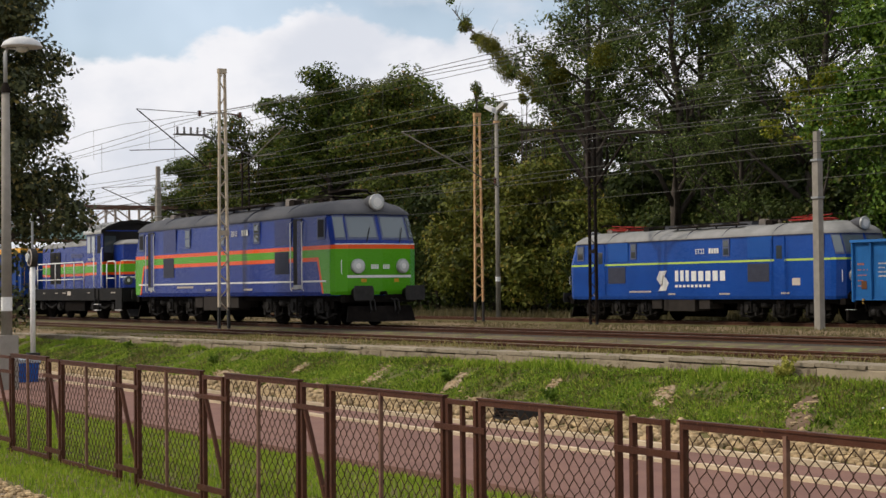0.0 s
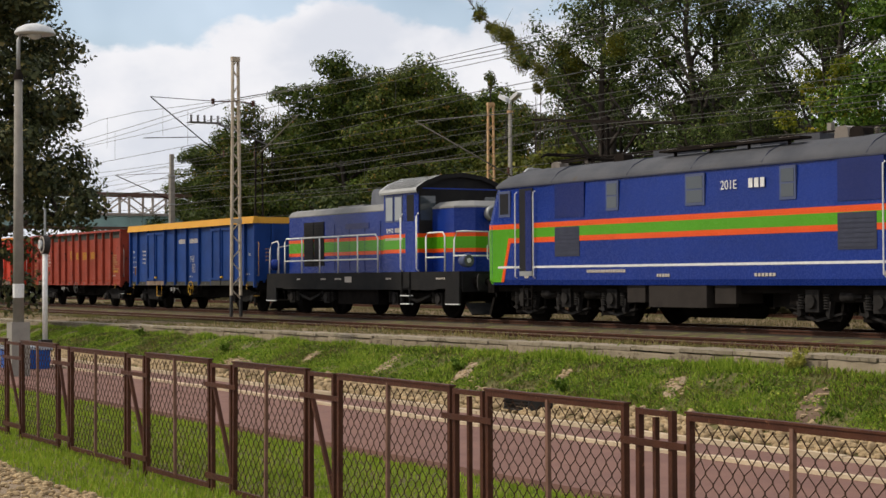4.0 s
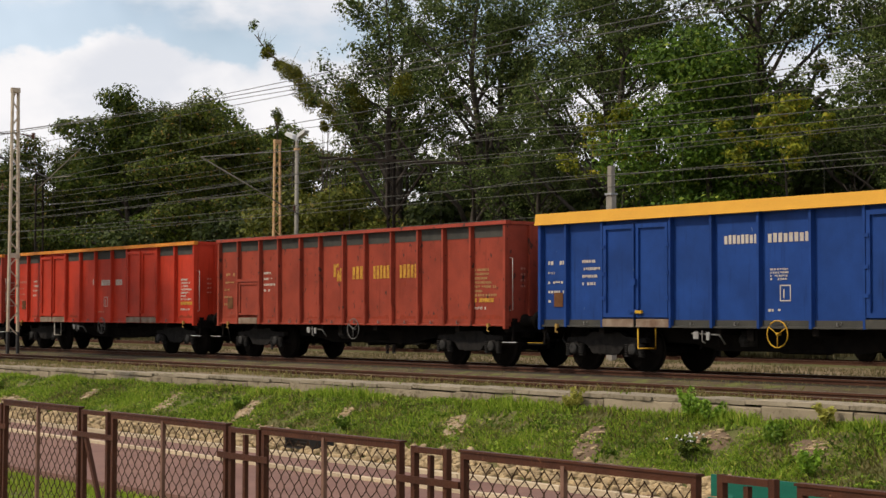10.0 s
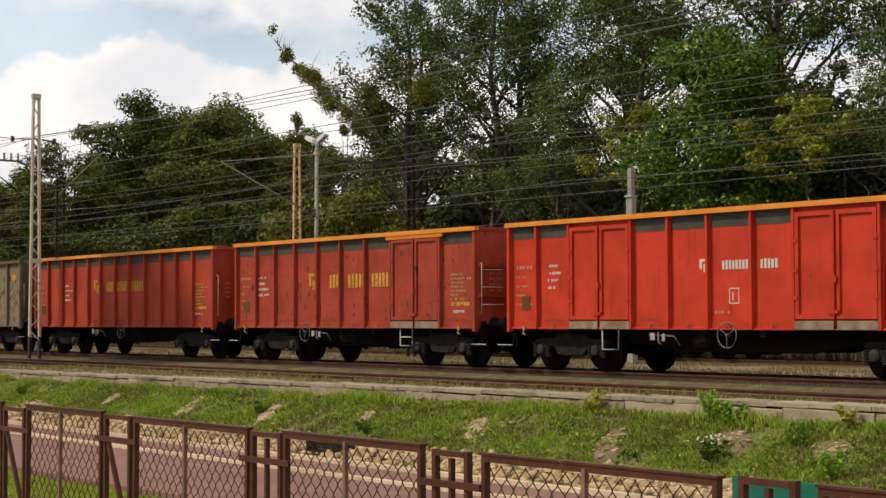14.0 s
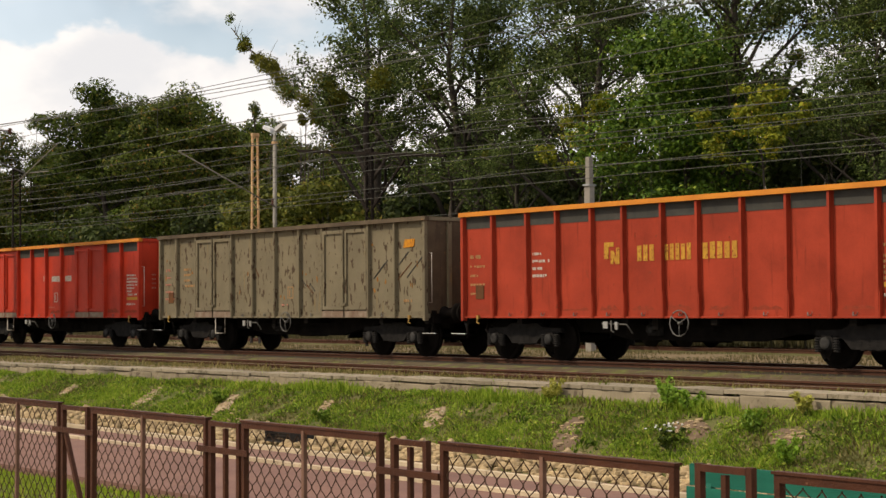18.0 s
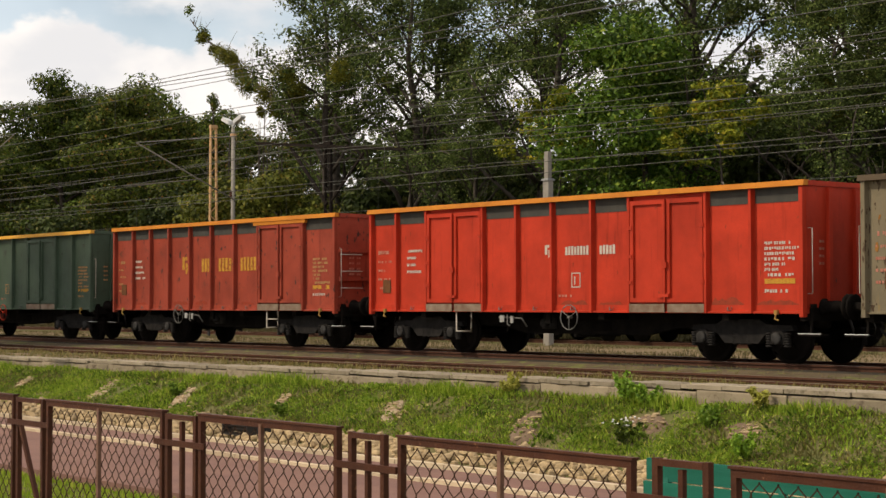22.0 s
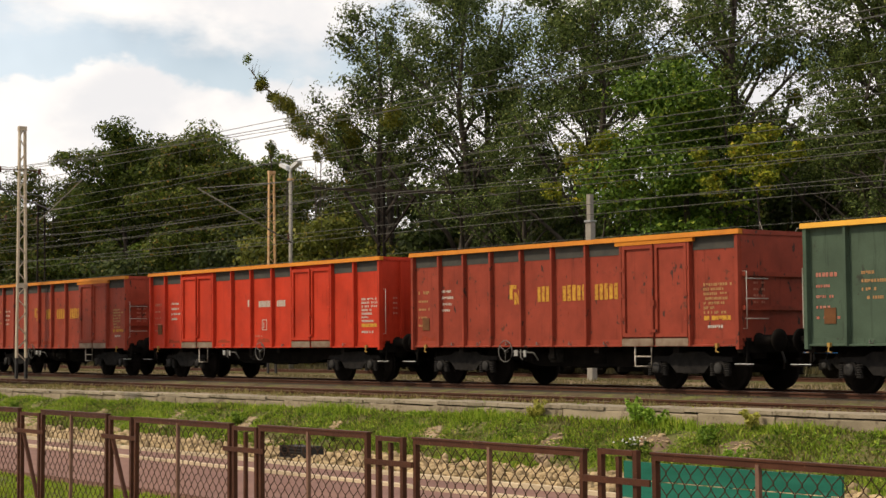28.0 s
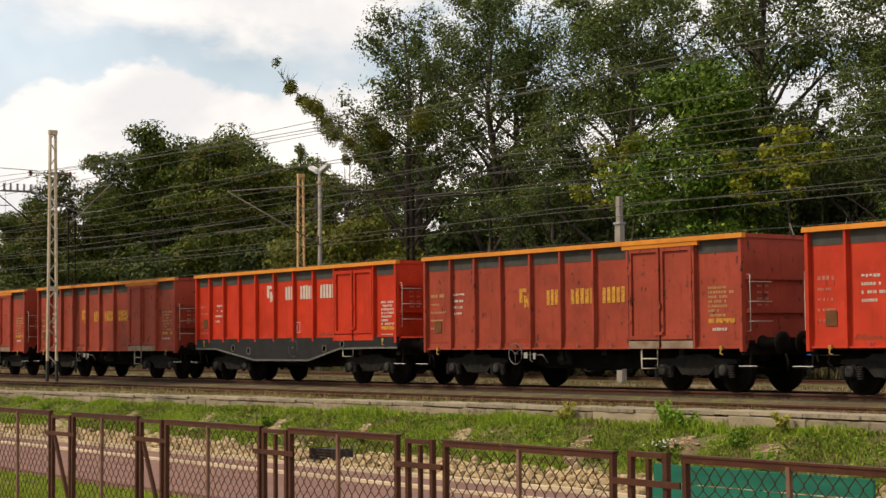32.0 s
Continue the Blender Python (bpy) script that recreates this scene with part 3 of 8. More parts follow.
# where a side's posts and doors stand, as shares of the wagon's length
LAYOUT = {
    "twin": ((0.08, 0.166, 0.318, 0.403, 0.489, 0.58, 0.663, 0.819, 0.904), ((0.166, 0.318), (0.663, 0.819))),
    "blue": ((0.07, 0.159, 0.313, 0.40, 0.494, 0.592, 0.687, 0.838, 0.927), ((0.159, 0.313), (0.687, 0.838))),
    "hatch": ((0.086, 0.176, 0.251, 0.335, 0.408, 0.493, 0.568, 0.656, 0.741, 0.818, 0.899), ()),
    "end": ((0.103, 0.192, 0.285, 0.386, 0.485, 0.588, 0.691, 0.874), ((0.691, 0.874),)),
    "belly": ((0.082, 0.162, 0.247, 0.337, 0.433, 0.531, 0.627, 0.726, 0.90), ((0.726, 0.90),)),
}


def tray(a, z0, b, z1, back, front, rim, dip):
    """A sheet with a raised rim, in one piece."""
    m = Mesh()
    o = [(a, z0), (b, z0), (b, z1), (a, z1)]
    i = [(a + rim, z0 + rim), (b - rim, z0 + rim), (b - rim, z1 - rim), (a + rim, z1 - rim)]
    v = [(x, back, z) for x, z in o] + [(x, front, z) for x, z in o] + [(x, front, z) for x, z in i] + [(x, dip, z) for x, z in i]
    f = [(3, 2, 1, 0), (12, 13, 14, 15)]
    for k in range(4):
        n = (k + 1) % 4
        f += [(k, n, 4 + n, 4 + k), (4 + k, 4 + n, 8 + n, 8 + k), (8 + k, 8 + n, 12 + n, 12 + k)]
    if front > back:
        f = [tuple(reversed(q)) for q in f]
    return m.add(v, f)


def wagon(x0, length, body, cap, text, style, label, cap_h=0.1, small=None, dark_top=True, sill=None, hand=None, door_at=None, lock_yellow=False, still=None, layout=None, plain_side=False):
    """An open freight wagon. style: 'twin' two double doors a side, 'hatch' a low hatch, 'end' one double door by the front end, 'belly' a deep black sole bar."""
    small = small or M["letter_w"]
    t = thing("open_wagon", still or (x0, TRACK_TRAIN, 0), label, "freight wagon", "standing wagons" if still else "wagons of the freight train")
    known = len(WHEELS)
    if not still:
        ROLLING.append((t, x0))
    L, H = length, 3.10 if lock_yellow or still else 3.185
    zb = 0.91 if style != "belly" else 1.16
    floor_z = 1.22
    # walls, each with its folded skin
    sd = part("body_floor", Mesh().box(0.02, -SIDE + 0.16, 1.12, L - 0.02, SIDE - 0.16, floor_z), M["u_black"], t)
    posts, doors = LAYOUT[layout or style]
    posts, doors = [0.06] + [p * L for p in posts] + [L - 0.06], [(p * L, q * L) for p, q in doors]
    for s in (-1, 1):
        y_out, y_in = s * (SIDE - 0.10), s * (SIDE - 0.15)
        lo, hi = min(y_out, y_in), max(y_out, y_in)
        wall = Mesh().box(0.03, lo, zb + 0.14, L - 0.03, hi, H - 0.02)
        w = part("side_wall", wall, body, t)
        part("bottom_rail", Mesh().prism([(s * (SIDE - 0.15), zb), (s * (SIDE - 0.03), zb), (s * (SIDE - 0.03), zb + 0.03), (s * (SIDE - 0.086), zb + 0.04), (s * (SIDE - 0.086), zb + 0.15), (s * (SIDE - 0.15), zb + 0.15)][::s], "x", 0.0, L), sill or body, t)
        for k, p in enumerate(posts):
            wd = 0.039 if 0 < k < len(posts) - 1 else 0.055
            pm = Mesh().prism([(p - wd, s * (SIDE - 0.10)), (p - wd * 0.75, s * SIDE), (p + wd * 0.75, s * SIDE), (p + wd, s * (SIDE - 0.10))] if s > 0 else [(p + wd, s * (SIDE - 0.10)), (p + wd * 0.75, s * SIDE), (p - wd * 0.75, s * SIDE), (p - wd, s * (SIDE - 0.10))], "z", zb - (0.06 if k in (0, len(posts) - 1) else 0.0), H - 0.01)
            if style == "hatch" and 0 < k < len(posts) - 1:
                pm.prism([(p - 0.056, zb + 0.0), (p + 0.056, zb + 0.0), (p + 0.055, zb + 0.44), (p + 0.03, zb + 0.54), (p - 0.03, zb + 0.54), (p - 0.055, zb + 0.44)], "y", min(s * (SIDE - 0.09), s * (SIDE - 0.008)), max(s * (SIDE - 0.09), s * (SIDE - 0.008)))
            part("post", pm, body, t)
        if s < 0 and not still:
            for a, b in zip(posts[1:-1], posts[2:-1]):
                if not any(d0 - 0.2 < (a + b) / 2 < d1 + 0.2 for d0, d1 in doors):
                    part("lashing_ring", Mesh().tube([((a + b) / 2 - 0.05, -SIDE + 0.07, zb + 0.11), ((a + b) / 2 - 0.04, -SIDE + 0.05, zb + 0.05), ((a + b) / 2 + 0.04, -SIDE + 0.05, zb + 0.05), ((a + b) / 2 + 0.05, -SIDE + 0.07, zb + 0.11)], 0.011, 5), M["bolt_grey"], t, "small steel lashing ring", True)
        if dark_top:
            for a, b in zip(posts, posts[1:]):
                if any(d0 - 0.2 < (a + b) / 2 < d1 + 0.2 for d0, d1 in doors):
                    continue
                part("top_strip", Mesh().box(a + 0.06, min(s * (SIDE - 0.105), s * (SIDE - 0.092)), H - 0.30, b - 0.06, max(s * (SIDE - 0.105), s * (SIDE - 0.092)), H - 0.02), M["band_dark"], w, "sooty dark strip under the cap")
        for d0, d1 in doors:
            mid = (d0 + d1) / 2
            for a, b in ((d0 + 0.05, mid - 0.02), (mid + 0.02, d1 - 0.05)):
                y0 = s * (SIDE - 0.03)
                y1 = s * SIDE
                dm = tray(a, zb + 0.20, b, H - 0.12, s * (SIDE - 0.09), y1, 0.085, s * (SIDE - 0.045))
                dr = part("door", dm, body, t, "steel side door with a raised rim")
                for z in (zb + 0.55, zb + 1.05, zb + 1.6):
                    px = a + 0.01 if a < mid - 0.3 else b - 0.01
                    part("hinge", Mesh().box(px - 0.06, min(y1, s * (SIDE + 0.02)), z, px + 0.05, max(y1, s * (SIDE + 0.02)), z + 0.07), body, dr)
            lk = Mesh().tube([(mid, s * (SIDE + 0.025), zb + 0.2), (mid, s * (SIDE + 0.025), H - 0.15)], 0.02, 6)
            lk.box(mid - 0.06, min(s * SIDE, s * (SIDE + 0.05)), zb + 0.85, mid + 0.06, max(s * SIDE, s * (SIDE + 0.05)), zb + 0.97)
            lk.box(mid - 0.16, min(s * SIDE, s * (SIDE + 0.04)), zb + 0.30, mid + 0.1, max(s * SIDE, s * (SIDE + 0.04)), zb + 0.36)
            part("door_lock", lk, body, t, "vertical door locking bar")
            if lock_yellow:
                part("lock_handle", Mesh().box(mid + 0.06, min(s * SIDE, s * (SIDE + 0.05)), zb + 0.28, mid + 0.24, max(s * SIDE, s * (SIDE + 0.05)), zb + 0.34), M["yellow"], t, "small yellow lock handle")
            plate = Mesh().box(d0 + 0.02, min(s * (SIDE - 0.02), s * SIDE), zb + 0.01, mid - 0.04, max(s * (SIDE - 0.02), s * SIDE), zb + 0.17)
            plate.box(mid + 0.04, min(s * (SIDE - 0.02), s * SIDE), zb + 0.01, d1 - 0.02, max(s * (SIDE - 0.02), s * SIDE), zb + 0.17)
            part("threshold_plate", plate, body if style == "belly" else M["threshold"] if not lock_yellow or d0 < 4 else M["band_dark"], t, "worn bare metal door threshold")
            st = Mesh()
            xs = d0 + (1.0 if style == "twin" else 0.35)
            yy = s * (SIDE - 0.08)
            st.tube([(xs, yy, zb), (xs, yy, zb - 0.42), (xs + 0.5, yy, zb - 0.42), (xs + 0.5, yy, zb)], 0.02, 6)
            if style != "twin":
                st.tube([(xs, yy, zb - 0.21), (xs + 0.5, yy, zb - 0.21)], 0.018, 6)
            if s < 0 and (d0, d1) == doors[0]:
                part("step", st, M["yellow_step"] if lock_yellow else M["pale_step"], t, "bent steel climbing step", True)
    # ends with their ribs
    for s, x in ((-1, 0.0), (1, L)):
        e = Mesh().box(min(x, x - s * 0.06), -SIDE + 0.08, zb + 0.1, max(x, x - s * 0.06), SIDE - 0.08, H - 0.02)
        ew = part("end_wall", e, GREY_END if body == GREY else body, t)
        for y in (-0.75, 0, 0.75) if style in ("twin", "hatch") else ():
            part("end_post", Mesh().box(min(x, x + s * 0.07), y - 0.05, zb + 0.05, max(x, x + s * 0.07), y + 0.05, H - 0.05), body, ew)
        for z in (zb + 0.72, zb + 1.4) if style in ("end", "belly") else ():
            part("end_rib", Mesh().box(min(x, x + s * 0.08), -SIDE + 0.1, z, max(x, x + s * 0.08), SIDE - 0.1, z + 0.09), body, ew)
        hd = Mesh()
        y = -SIDE + 0.12
        hd.tube([(x, y, zb + 0.35), (x + s * 0.1, y, zb + 0.35), (x + s * 0.1, y, zb + 1.5), (x, y, zb + 1.5)], 0.009, 6)
        part("grab_rail", hd, M["yellow"] if lock_yellow else M["pale_step"], t, "thin grab rail at the wagon's end", True)
        if style in ("end", "belly") and s > 0:
            ld = Mesh()
            for z in (zb + 0.55, zb + 0.95, zb + 1.35):
                ld.tube([(x + 0.02, -SIDE + 0.16, z), (x + 0.13, -SIDE + 0.2, z), (x + 0.13, -SIDE + 0.72, z), (x + 0.02, -SIDE + 0.76, z)], 0.012, 6)
            part("end_rungs", ld, M["pale_step"], t, "pale climbing rungs on the end wall", True)
        end_marks = Mesh()
        for k in range(4):
            glyphs(end_marks, 0.0, 0.0, 0.36, 0.045, 5, 0.0, 0.004, 0.5)
            end_marks.v = [v if len(v) == 4 else (x + s * 0.008 + (0.004 if v[1] < -0.002 else 0.0) * s, -SIDE + 0.42 + v[0], zb + 1.25 - 0.13 * k + v[2], 0) for v in end_marks.v]
        end_marks.v = [v[:3] for v in end_marks.v]
        if s > 0 and body != GREY:
            tagged(part("end_marking", end_marks, M["letter_f"] if body in RED + BROWN else M["letter_o"], ew, "faded stencilled marks as plain bars"), kind="stuff")
        buffers(t, x, s)
        fs = Mesh().box(x - 0.25 + 0.1 * s, -SIDE + 0.02, 0.52, x + 0.25 + 0.1 * s, -SIDE + 0.25, 0.55)
        fs.bar((x, -SIDE + 0.2, 0.54), (x, -SIDE + 0.25, 1.05), 0.04).box(x - 0.2, -SIDE + 0.18, 1.0, x + 0.05, -SIDE + 0.3, 1.08)
        part("shunter_step", fs, M["u_black"], t)
        part("step_edge", Mesh().box(x - 0.25 + 0.1 * s, -SIDE + 0.015, 0.555, x + 0.25 + 0.1 * s, -SIDE + 0.05, 0.565), M["yellow"] if lock_yellow else M["white"], t)
        hk = Mesh().box(x - s * 0.62 - 0.035, -SIDE - 0.02, zb - 0.02, x - s * 0.62 + 0.035, -SIDE + 0.04, zb + 0.06)
        hk.tube([(x - s * 0.62, -SIDE, zb), (x - s * 0.62, -SIDE - 0.03, zb - 0.1), (x - s * 0.62 + 0.08, -SIDE - 0.03, zb - 0.12)], 0.016, 6)
        part("rope_hook", hk, M["hook_yellow"], t, "small yellow rope hook")
    # the cap along the top edge
    cw = 0.02 + cap_h * 0.35
    for s in (-1, 1):
        y0, y1 = s * (SIDE - 0.12), s * (SIDE + cw * 0.6)
        prof = [(y0, H - 0.03), (y1 * 1.0, H - 0.03), (s * (SIDE + cw * 0.25), H - 0.03 + cap_h), (y0, H - 0.03 + cap_h)]
        part("top_cap", Mesh().prism(prof if s > 0 else prof[::-1], "x", -0.03, L + 0.03), cap, t, "coloured top edge")
        x = -0.03 if s < 0 else L - 0.06
        part("end_cap", Mesh().box(x, -SIDE + 0.1, H - 0.03, x + 0.09, SIDE - 0.1, H - 0.03 + cap_h * 0.9), cap if cap_h > 0.15 else body, t)
    if style in ("end",):
        d0, d1 = doors[0]
        for s in (-1, 1):
            part("door_header", Mesh().box(d0 - 0.15, min(s * (SIDE - 0.06), s * (SIDE + 0.015)), H - 0.12, d1 + 0.15, max(s * (SIDE - 0.06), s * (SIDE + 0.015)), H + 0.06), cap, t, "raised header over the door")
    if style == "hatch" and not plain_side:
        h0, h1 = 0.086 * L + 0.07, 0.176 * L - 0.07
        part("hatch_door", tray(h0, zb + 0.24, h1, zb + 1.12, -SIDE + 0.09, -SIDE + 0.02, 0.06, -SIDE + 0.05), body, t, "low side hatch")
        part("hatch_header", Mesh().box(h0 - 0.05, -SIDE - 0.005, zb + 1.14, h1 + 0.05, -SIDE + 0.09, zb + 1.22), body, t, "bar over the hatch")
        part("threshold_plate", Mesh().box(h0 + 0.05, -SIDE - 0.012, zb + 0.01, h1, -SIDE + 0.0, zb + 0.17), M["threshold"], t, "worn bare metal hatch threshold")
    # the underframe
    for y in (-0.55, 0.55):
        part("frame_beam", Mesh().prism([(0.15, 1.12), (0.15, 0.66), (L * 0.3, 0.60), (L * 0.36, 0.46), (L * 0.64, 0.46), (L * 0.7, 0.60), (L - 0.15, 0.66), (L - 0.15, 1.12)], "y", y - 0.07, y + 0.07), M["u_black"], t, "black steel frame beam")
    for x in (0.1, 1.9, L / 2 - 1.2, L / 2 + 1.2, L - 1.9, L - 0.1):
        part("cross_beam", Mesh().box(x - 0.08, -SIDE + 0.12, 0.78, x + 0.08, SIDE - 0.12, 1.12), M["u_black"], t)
    if style == "belly":
        for s in (-1, 1):
            y0, y1 = sorted((s * (SIDE - 0.09), s * (SIDE - 0.01)))
            edge = [(0, 1.0), (L * 0.118, 0.99), (L * 0.33, 0.66), (L * 0.603, 0.66), (L * 0.747, 0.98), (L * 0.907, 1.0), (L, 1.0)]
            bar = part("sole_bar", Mesh().prism([(0, 1.26)] + edge + [(L, 1.26)], "y", y0, y1), M["sole_grey"], t, "deep fish-bellied dark grey sole bar")
            fl = Mesh()
            for p, q in zip(edge, edge[1:]):
                fl.bar((p[0], s * (SIDE - 0.03), p[1]), (q[0], s * (SIDE - 0.03), q[1]), 0.022, 0.10)
            part("flange", fl, M["bolt_grey"], bar, "paler flange along the bar's lower edge")
            for x, z in ((0.219, 0.98), (0.302, 0.90), (0.682, 0.96), (0.765, 1.08)):
                part("frame_hole", Mesh().lathe((L * x, s * (SIDE - 0.015), z), "y", [(0, 0.11), (0.02 * s, 0.11), (0.02 * s, 0.085), (-0.01 * s, 0.08)], 14), M["bolt_grey"], bar, "hole with a pale rim")
    tank = Mesh().cyl((L * 0.52, -0.45, 0.62), "x", 0.2, 1.1, 14).cyl((L * 0.43, 0.2, 0.62), "x", 0.16, 0.7, 12)
    part("air_tank", tank, M["u_black"], t, "black brake air tank", True)
    rod = Mesh().tube([(1.6, 0.1, 0.66), (L - 1.6, 0.1, 0.66)], 0.025, 6).tube([(L * 0.35, -0.9, 0.85), (L * 0.35, -1.05, 0.5)], 0.02, 6).tube([(L * 0.4, -1.2, 0.9), (L * 0.4, -1.2, 0.55)], 0.018, 6).box(L * 0.46, -1.25, 0.68, L * 0.46 + 0.16, -1.2, 0.9)
    part("brake_rigging", rod, M["u_black"], t)
    part("changeover_plate", Mesh().box(L * 0.36, -SIDE + 0.05, 0.70, L * 0.36 + 0.13, -SIDE + 0.07, 0.84), M["brake_pale"], t, "small pale brake changeover plate")
    part("changeover_plate", Mesh().box(L * 0.36 + 0.34, -SIDE + 0.05, 0.68, L * 0.36 + 0.42, -SIDE + 0.07, 0.83), M["brake_pale"], t, "small pale brake changeover plate")
    lever = Mesh().tube([(L * 0.36 + 0.2, -SIDE + 0.09, 0.86), (L * 0.36 + 0.22, -SIDE + 0.07, 0.66), (L * 0.36 + 0.30, -SIDE + 0.07, 0.62)], 0.016, 6).tube([(L * 0.36 - 0.1, -SIDE + 0.12, 0.80), (L * 0.36 + 0.62, -SIDE + 0.12, 0.78), (L * 0.36 + 0.70, -SIDE + 0.2, 0.60)], 0.018, 6)
    part("brake_lever", lever, M["bolt_grey"], t, "grey brake lever and pipe", True)
    valve = Mesh().box(L * 0.41, -0.75, 0.55, L * 0.41 + 0.32, -0.45, 0.86).cyl((L * 0.41 + 0.16, -0.8, 0.68), "y", 0.09, 0.16, 12)
    part("brake_valve", valve, M["axle_box"], t, "dusty brake valve", True)
    handbrake_wheel(t, L * (0.53 if style != "end" else 0.335), -SIDE + 0.02, (0.81 if style != "belly" else 0.98), hand or M["bolt_grey"])
    bogie(t, 1.75)
    bogie(t, L - 1.75)
    if still:
        del WHEELS[known:]
    # writing
    tiny, faint = Mesh(), Mesh()
    y = -SIDE + 0.096
    for (x, x1, z, z1, n) in text:
        w = (x1 - x) * L
        z, z1 = z + 0.035, z1 + 0.035
        if n == 1:
            h, a = z1 - z, x * L
            for pr in ([(0, 0.25 * h), (0, h), (0.62 * w, h), (0.62 * w, 0.8 * h), (0.28 * w, 0.8 * h), (0.28 * w, 0.25 * h)], [(0.42 * w, 0), (0.42 * w, 0.62 * h), (0.62 * w, 0.62 * h), (0.78 * w, 0.3 * h), (0.78 * w, 0.75 * h), (w, 0.75 * h), (w, 0), (0.74 * w, 0), (0.6 * w, 0.3 * h), (0.6 * w, 0)]):
                part("company_mark", Mesh().prism([(a + p, z + q_) for p, q_ in pr][::-1], "y", y - 0.006, y), M["letter_y"] if style in ("hatch", "end") else M["letter_w"], t, "hooked mark")
            continue
        for i in range(n):
            a = x * L + i * w / n
            part("lettering_bar", Mesh().box(a, y - 0.006, z, a + (0.70 if n > 1 else 1.0) * w / n, y, z1 - (0.0 if i % 3 else 0.012)), M["letter_y"] if style in ("hatch", "end") else M["letter_w"], t)
    rr = random.Random(int(-x0 * 10))
    right = 0.925 if style in ("twin", "belly") else 0.905
    for k in range(4):
        glyphs(tiny, (0.105 if style != "hatch" else 0.186) * L, 2.24 - 0.155 * k, rr.uniform(0.25, 0.62), 0.058, rr.randint(6, 10), y, 0.005, 0.42)
    for k in range(7 if not lock_yellow and body != GREY else 0):
        glyphs(faint if style in ("hatch", "end") else tiny, right * L, 2.14 - 0.095 * k, rr.uniform(0.45, 0.8) if k != 5 else 0.3, 0.055, rr.randint(9, 14), y, 0.005, 0.48)
    glyphs(tiny, right * L, 1.28, 0.55, 0.06, 9, y, 0.005, 0.5)
    lines = Mesh()
    if not lock_yellow and body != GREY:
        glyphs(lines, right * L, 1.44, 0.7, 0.09, 9, y, 0.005, 0.1)
        tagged(part("yellow_line", lines, M["letter_y"], t, "line of yellow lettering bars"), kind="stuff")
    for k in range(5):
        glyphs(faint, 0.02 * L, 2.22 - 0.2 * k, rr.uniform(0.25, 0.6), 0.05 if k else 0.08, rr.randint(5, 8), y, 0.005, 0.45)
    if style in ("twin", "belly"):
        q = (0.53 * L, 1.41)
        for a in ((0, 0, 0.26, 0.02), (0, 0.28, 0.26, 0.30), (0, 0.02, 0.02, 0.28), (0.24, 0.02, 0.26, 0.28), (0.08, 0.06, 0.11, 0.22)):
            tiny.box(q[0] + a[0], y - 0.005, q[1] + a[1], q[0] + a[2], y, q[1] + a[3])
        glyphs(faint, 0.50 * L, 1.22, 0.4, 0.05, 5, y, 0.005, 0.5)
    if lock_yellow:
        glyphs(tiny, 0.945 * L, 1.95, 0.22, 0.1, 3, y, 0.005, 0.5)
        for k in range(4):
            glyphs(tiny, 0.512 * L, 1.98 - 0.06 * k, 0.42, 0.035, 8, y, 0.005, 0.5)
    if body == GREY:
        peel, bloom = Mesh(), Mesh()
        for k in range(120):
            u, z = rr.uniform(0.02, 0.98), rr.choice((rr.uniform(1.35, 2.75), rr.uniform(1.5, 2.2)))
            a, ph, hh = rr.uniform(0.012, 0.05), rr.uniform(-0.5, 0.5), rr.uniform(0.03, 0.11)
            ring = []
            for i in range(7):
                g = -2 * math.pi * i / 7
                e = rr.uniform(0.55, 1.15)
                ring.append((u * L + e * (a * math.cos(g) + hh * 0.5 * ph * math.sin(g)), z + e * hh * math.sin(g)))
            (bloom if k % 4 == 0 else peel).prism(ring[::-1], "y", y - 0.004, y)
        tagged(part("peeled_paint", peel, GREY_END, t, "dark patches where the paint has peeled"), kind="stuff")
        tagged(part("rust_bloom", bloom, M["rust_orange"], t, "orange spots of fresh rust"), kind="stuff")
        part("orange_plate", Mesh().prism([(0.925 * L, 2.55), (0.958 * L, 2.57), (0.96 * L, 2.75), (0.93 * L, 2.74)][::-1], "y", y - 0.012, y), M["plate_orange"], t, "yellow-orange plate")
        for k, (u, z, du, dz) in enumerate(((0.60, 1.75, 0.022, -0.22), (0.612, 1.78, 0.018, -0.2), (0.57, 2.0, 0.03, -0.3), (0.71, 1.72, 0.035, -0.3), (0.83, 1.85, 0.045, 0.42), (0.835, 1.9, 0.03, 0.3), (0.90, 1.75, 0.05, 0.45), (0.935, 1.85, 0.05, 0.5), (0.91, 2.15, 0.03, 0.3), (0.40, 2.3, 0.02, -0.3))):
            part("scrape", Mesh().bar((u * L, y - 0.002, z), ((u + du) * L, y - 0.002, z + dz), 0.012, 0.022), M["band_dark"] if k % 3 else M["rust"], t, "long dark scrape")
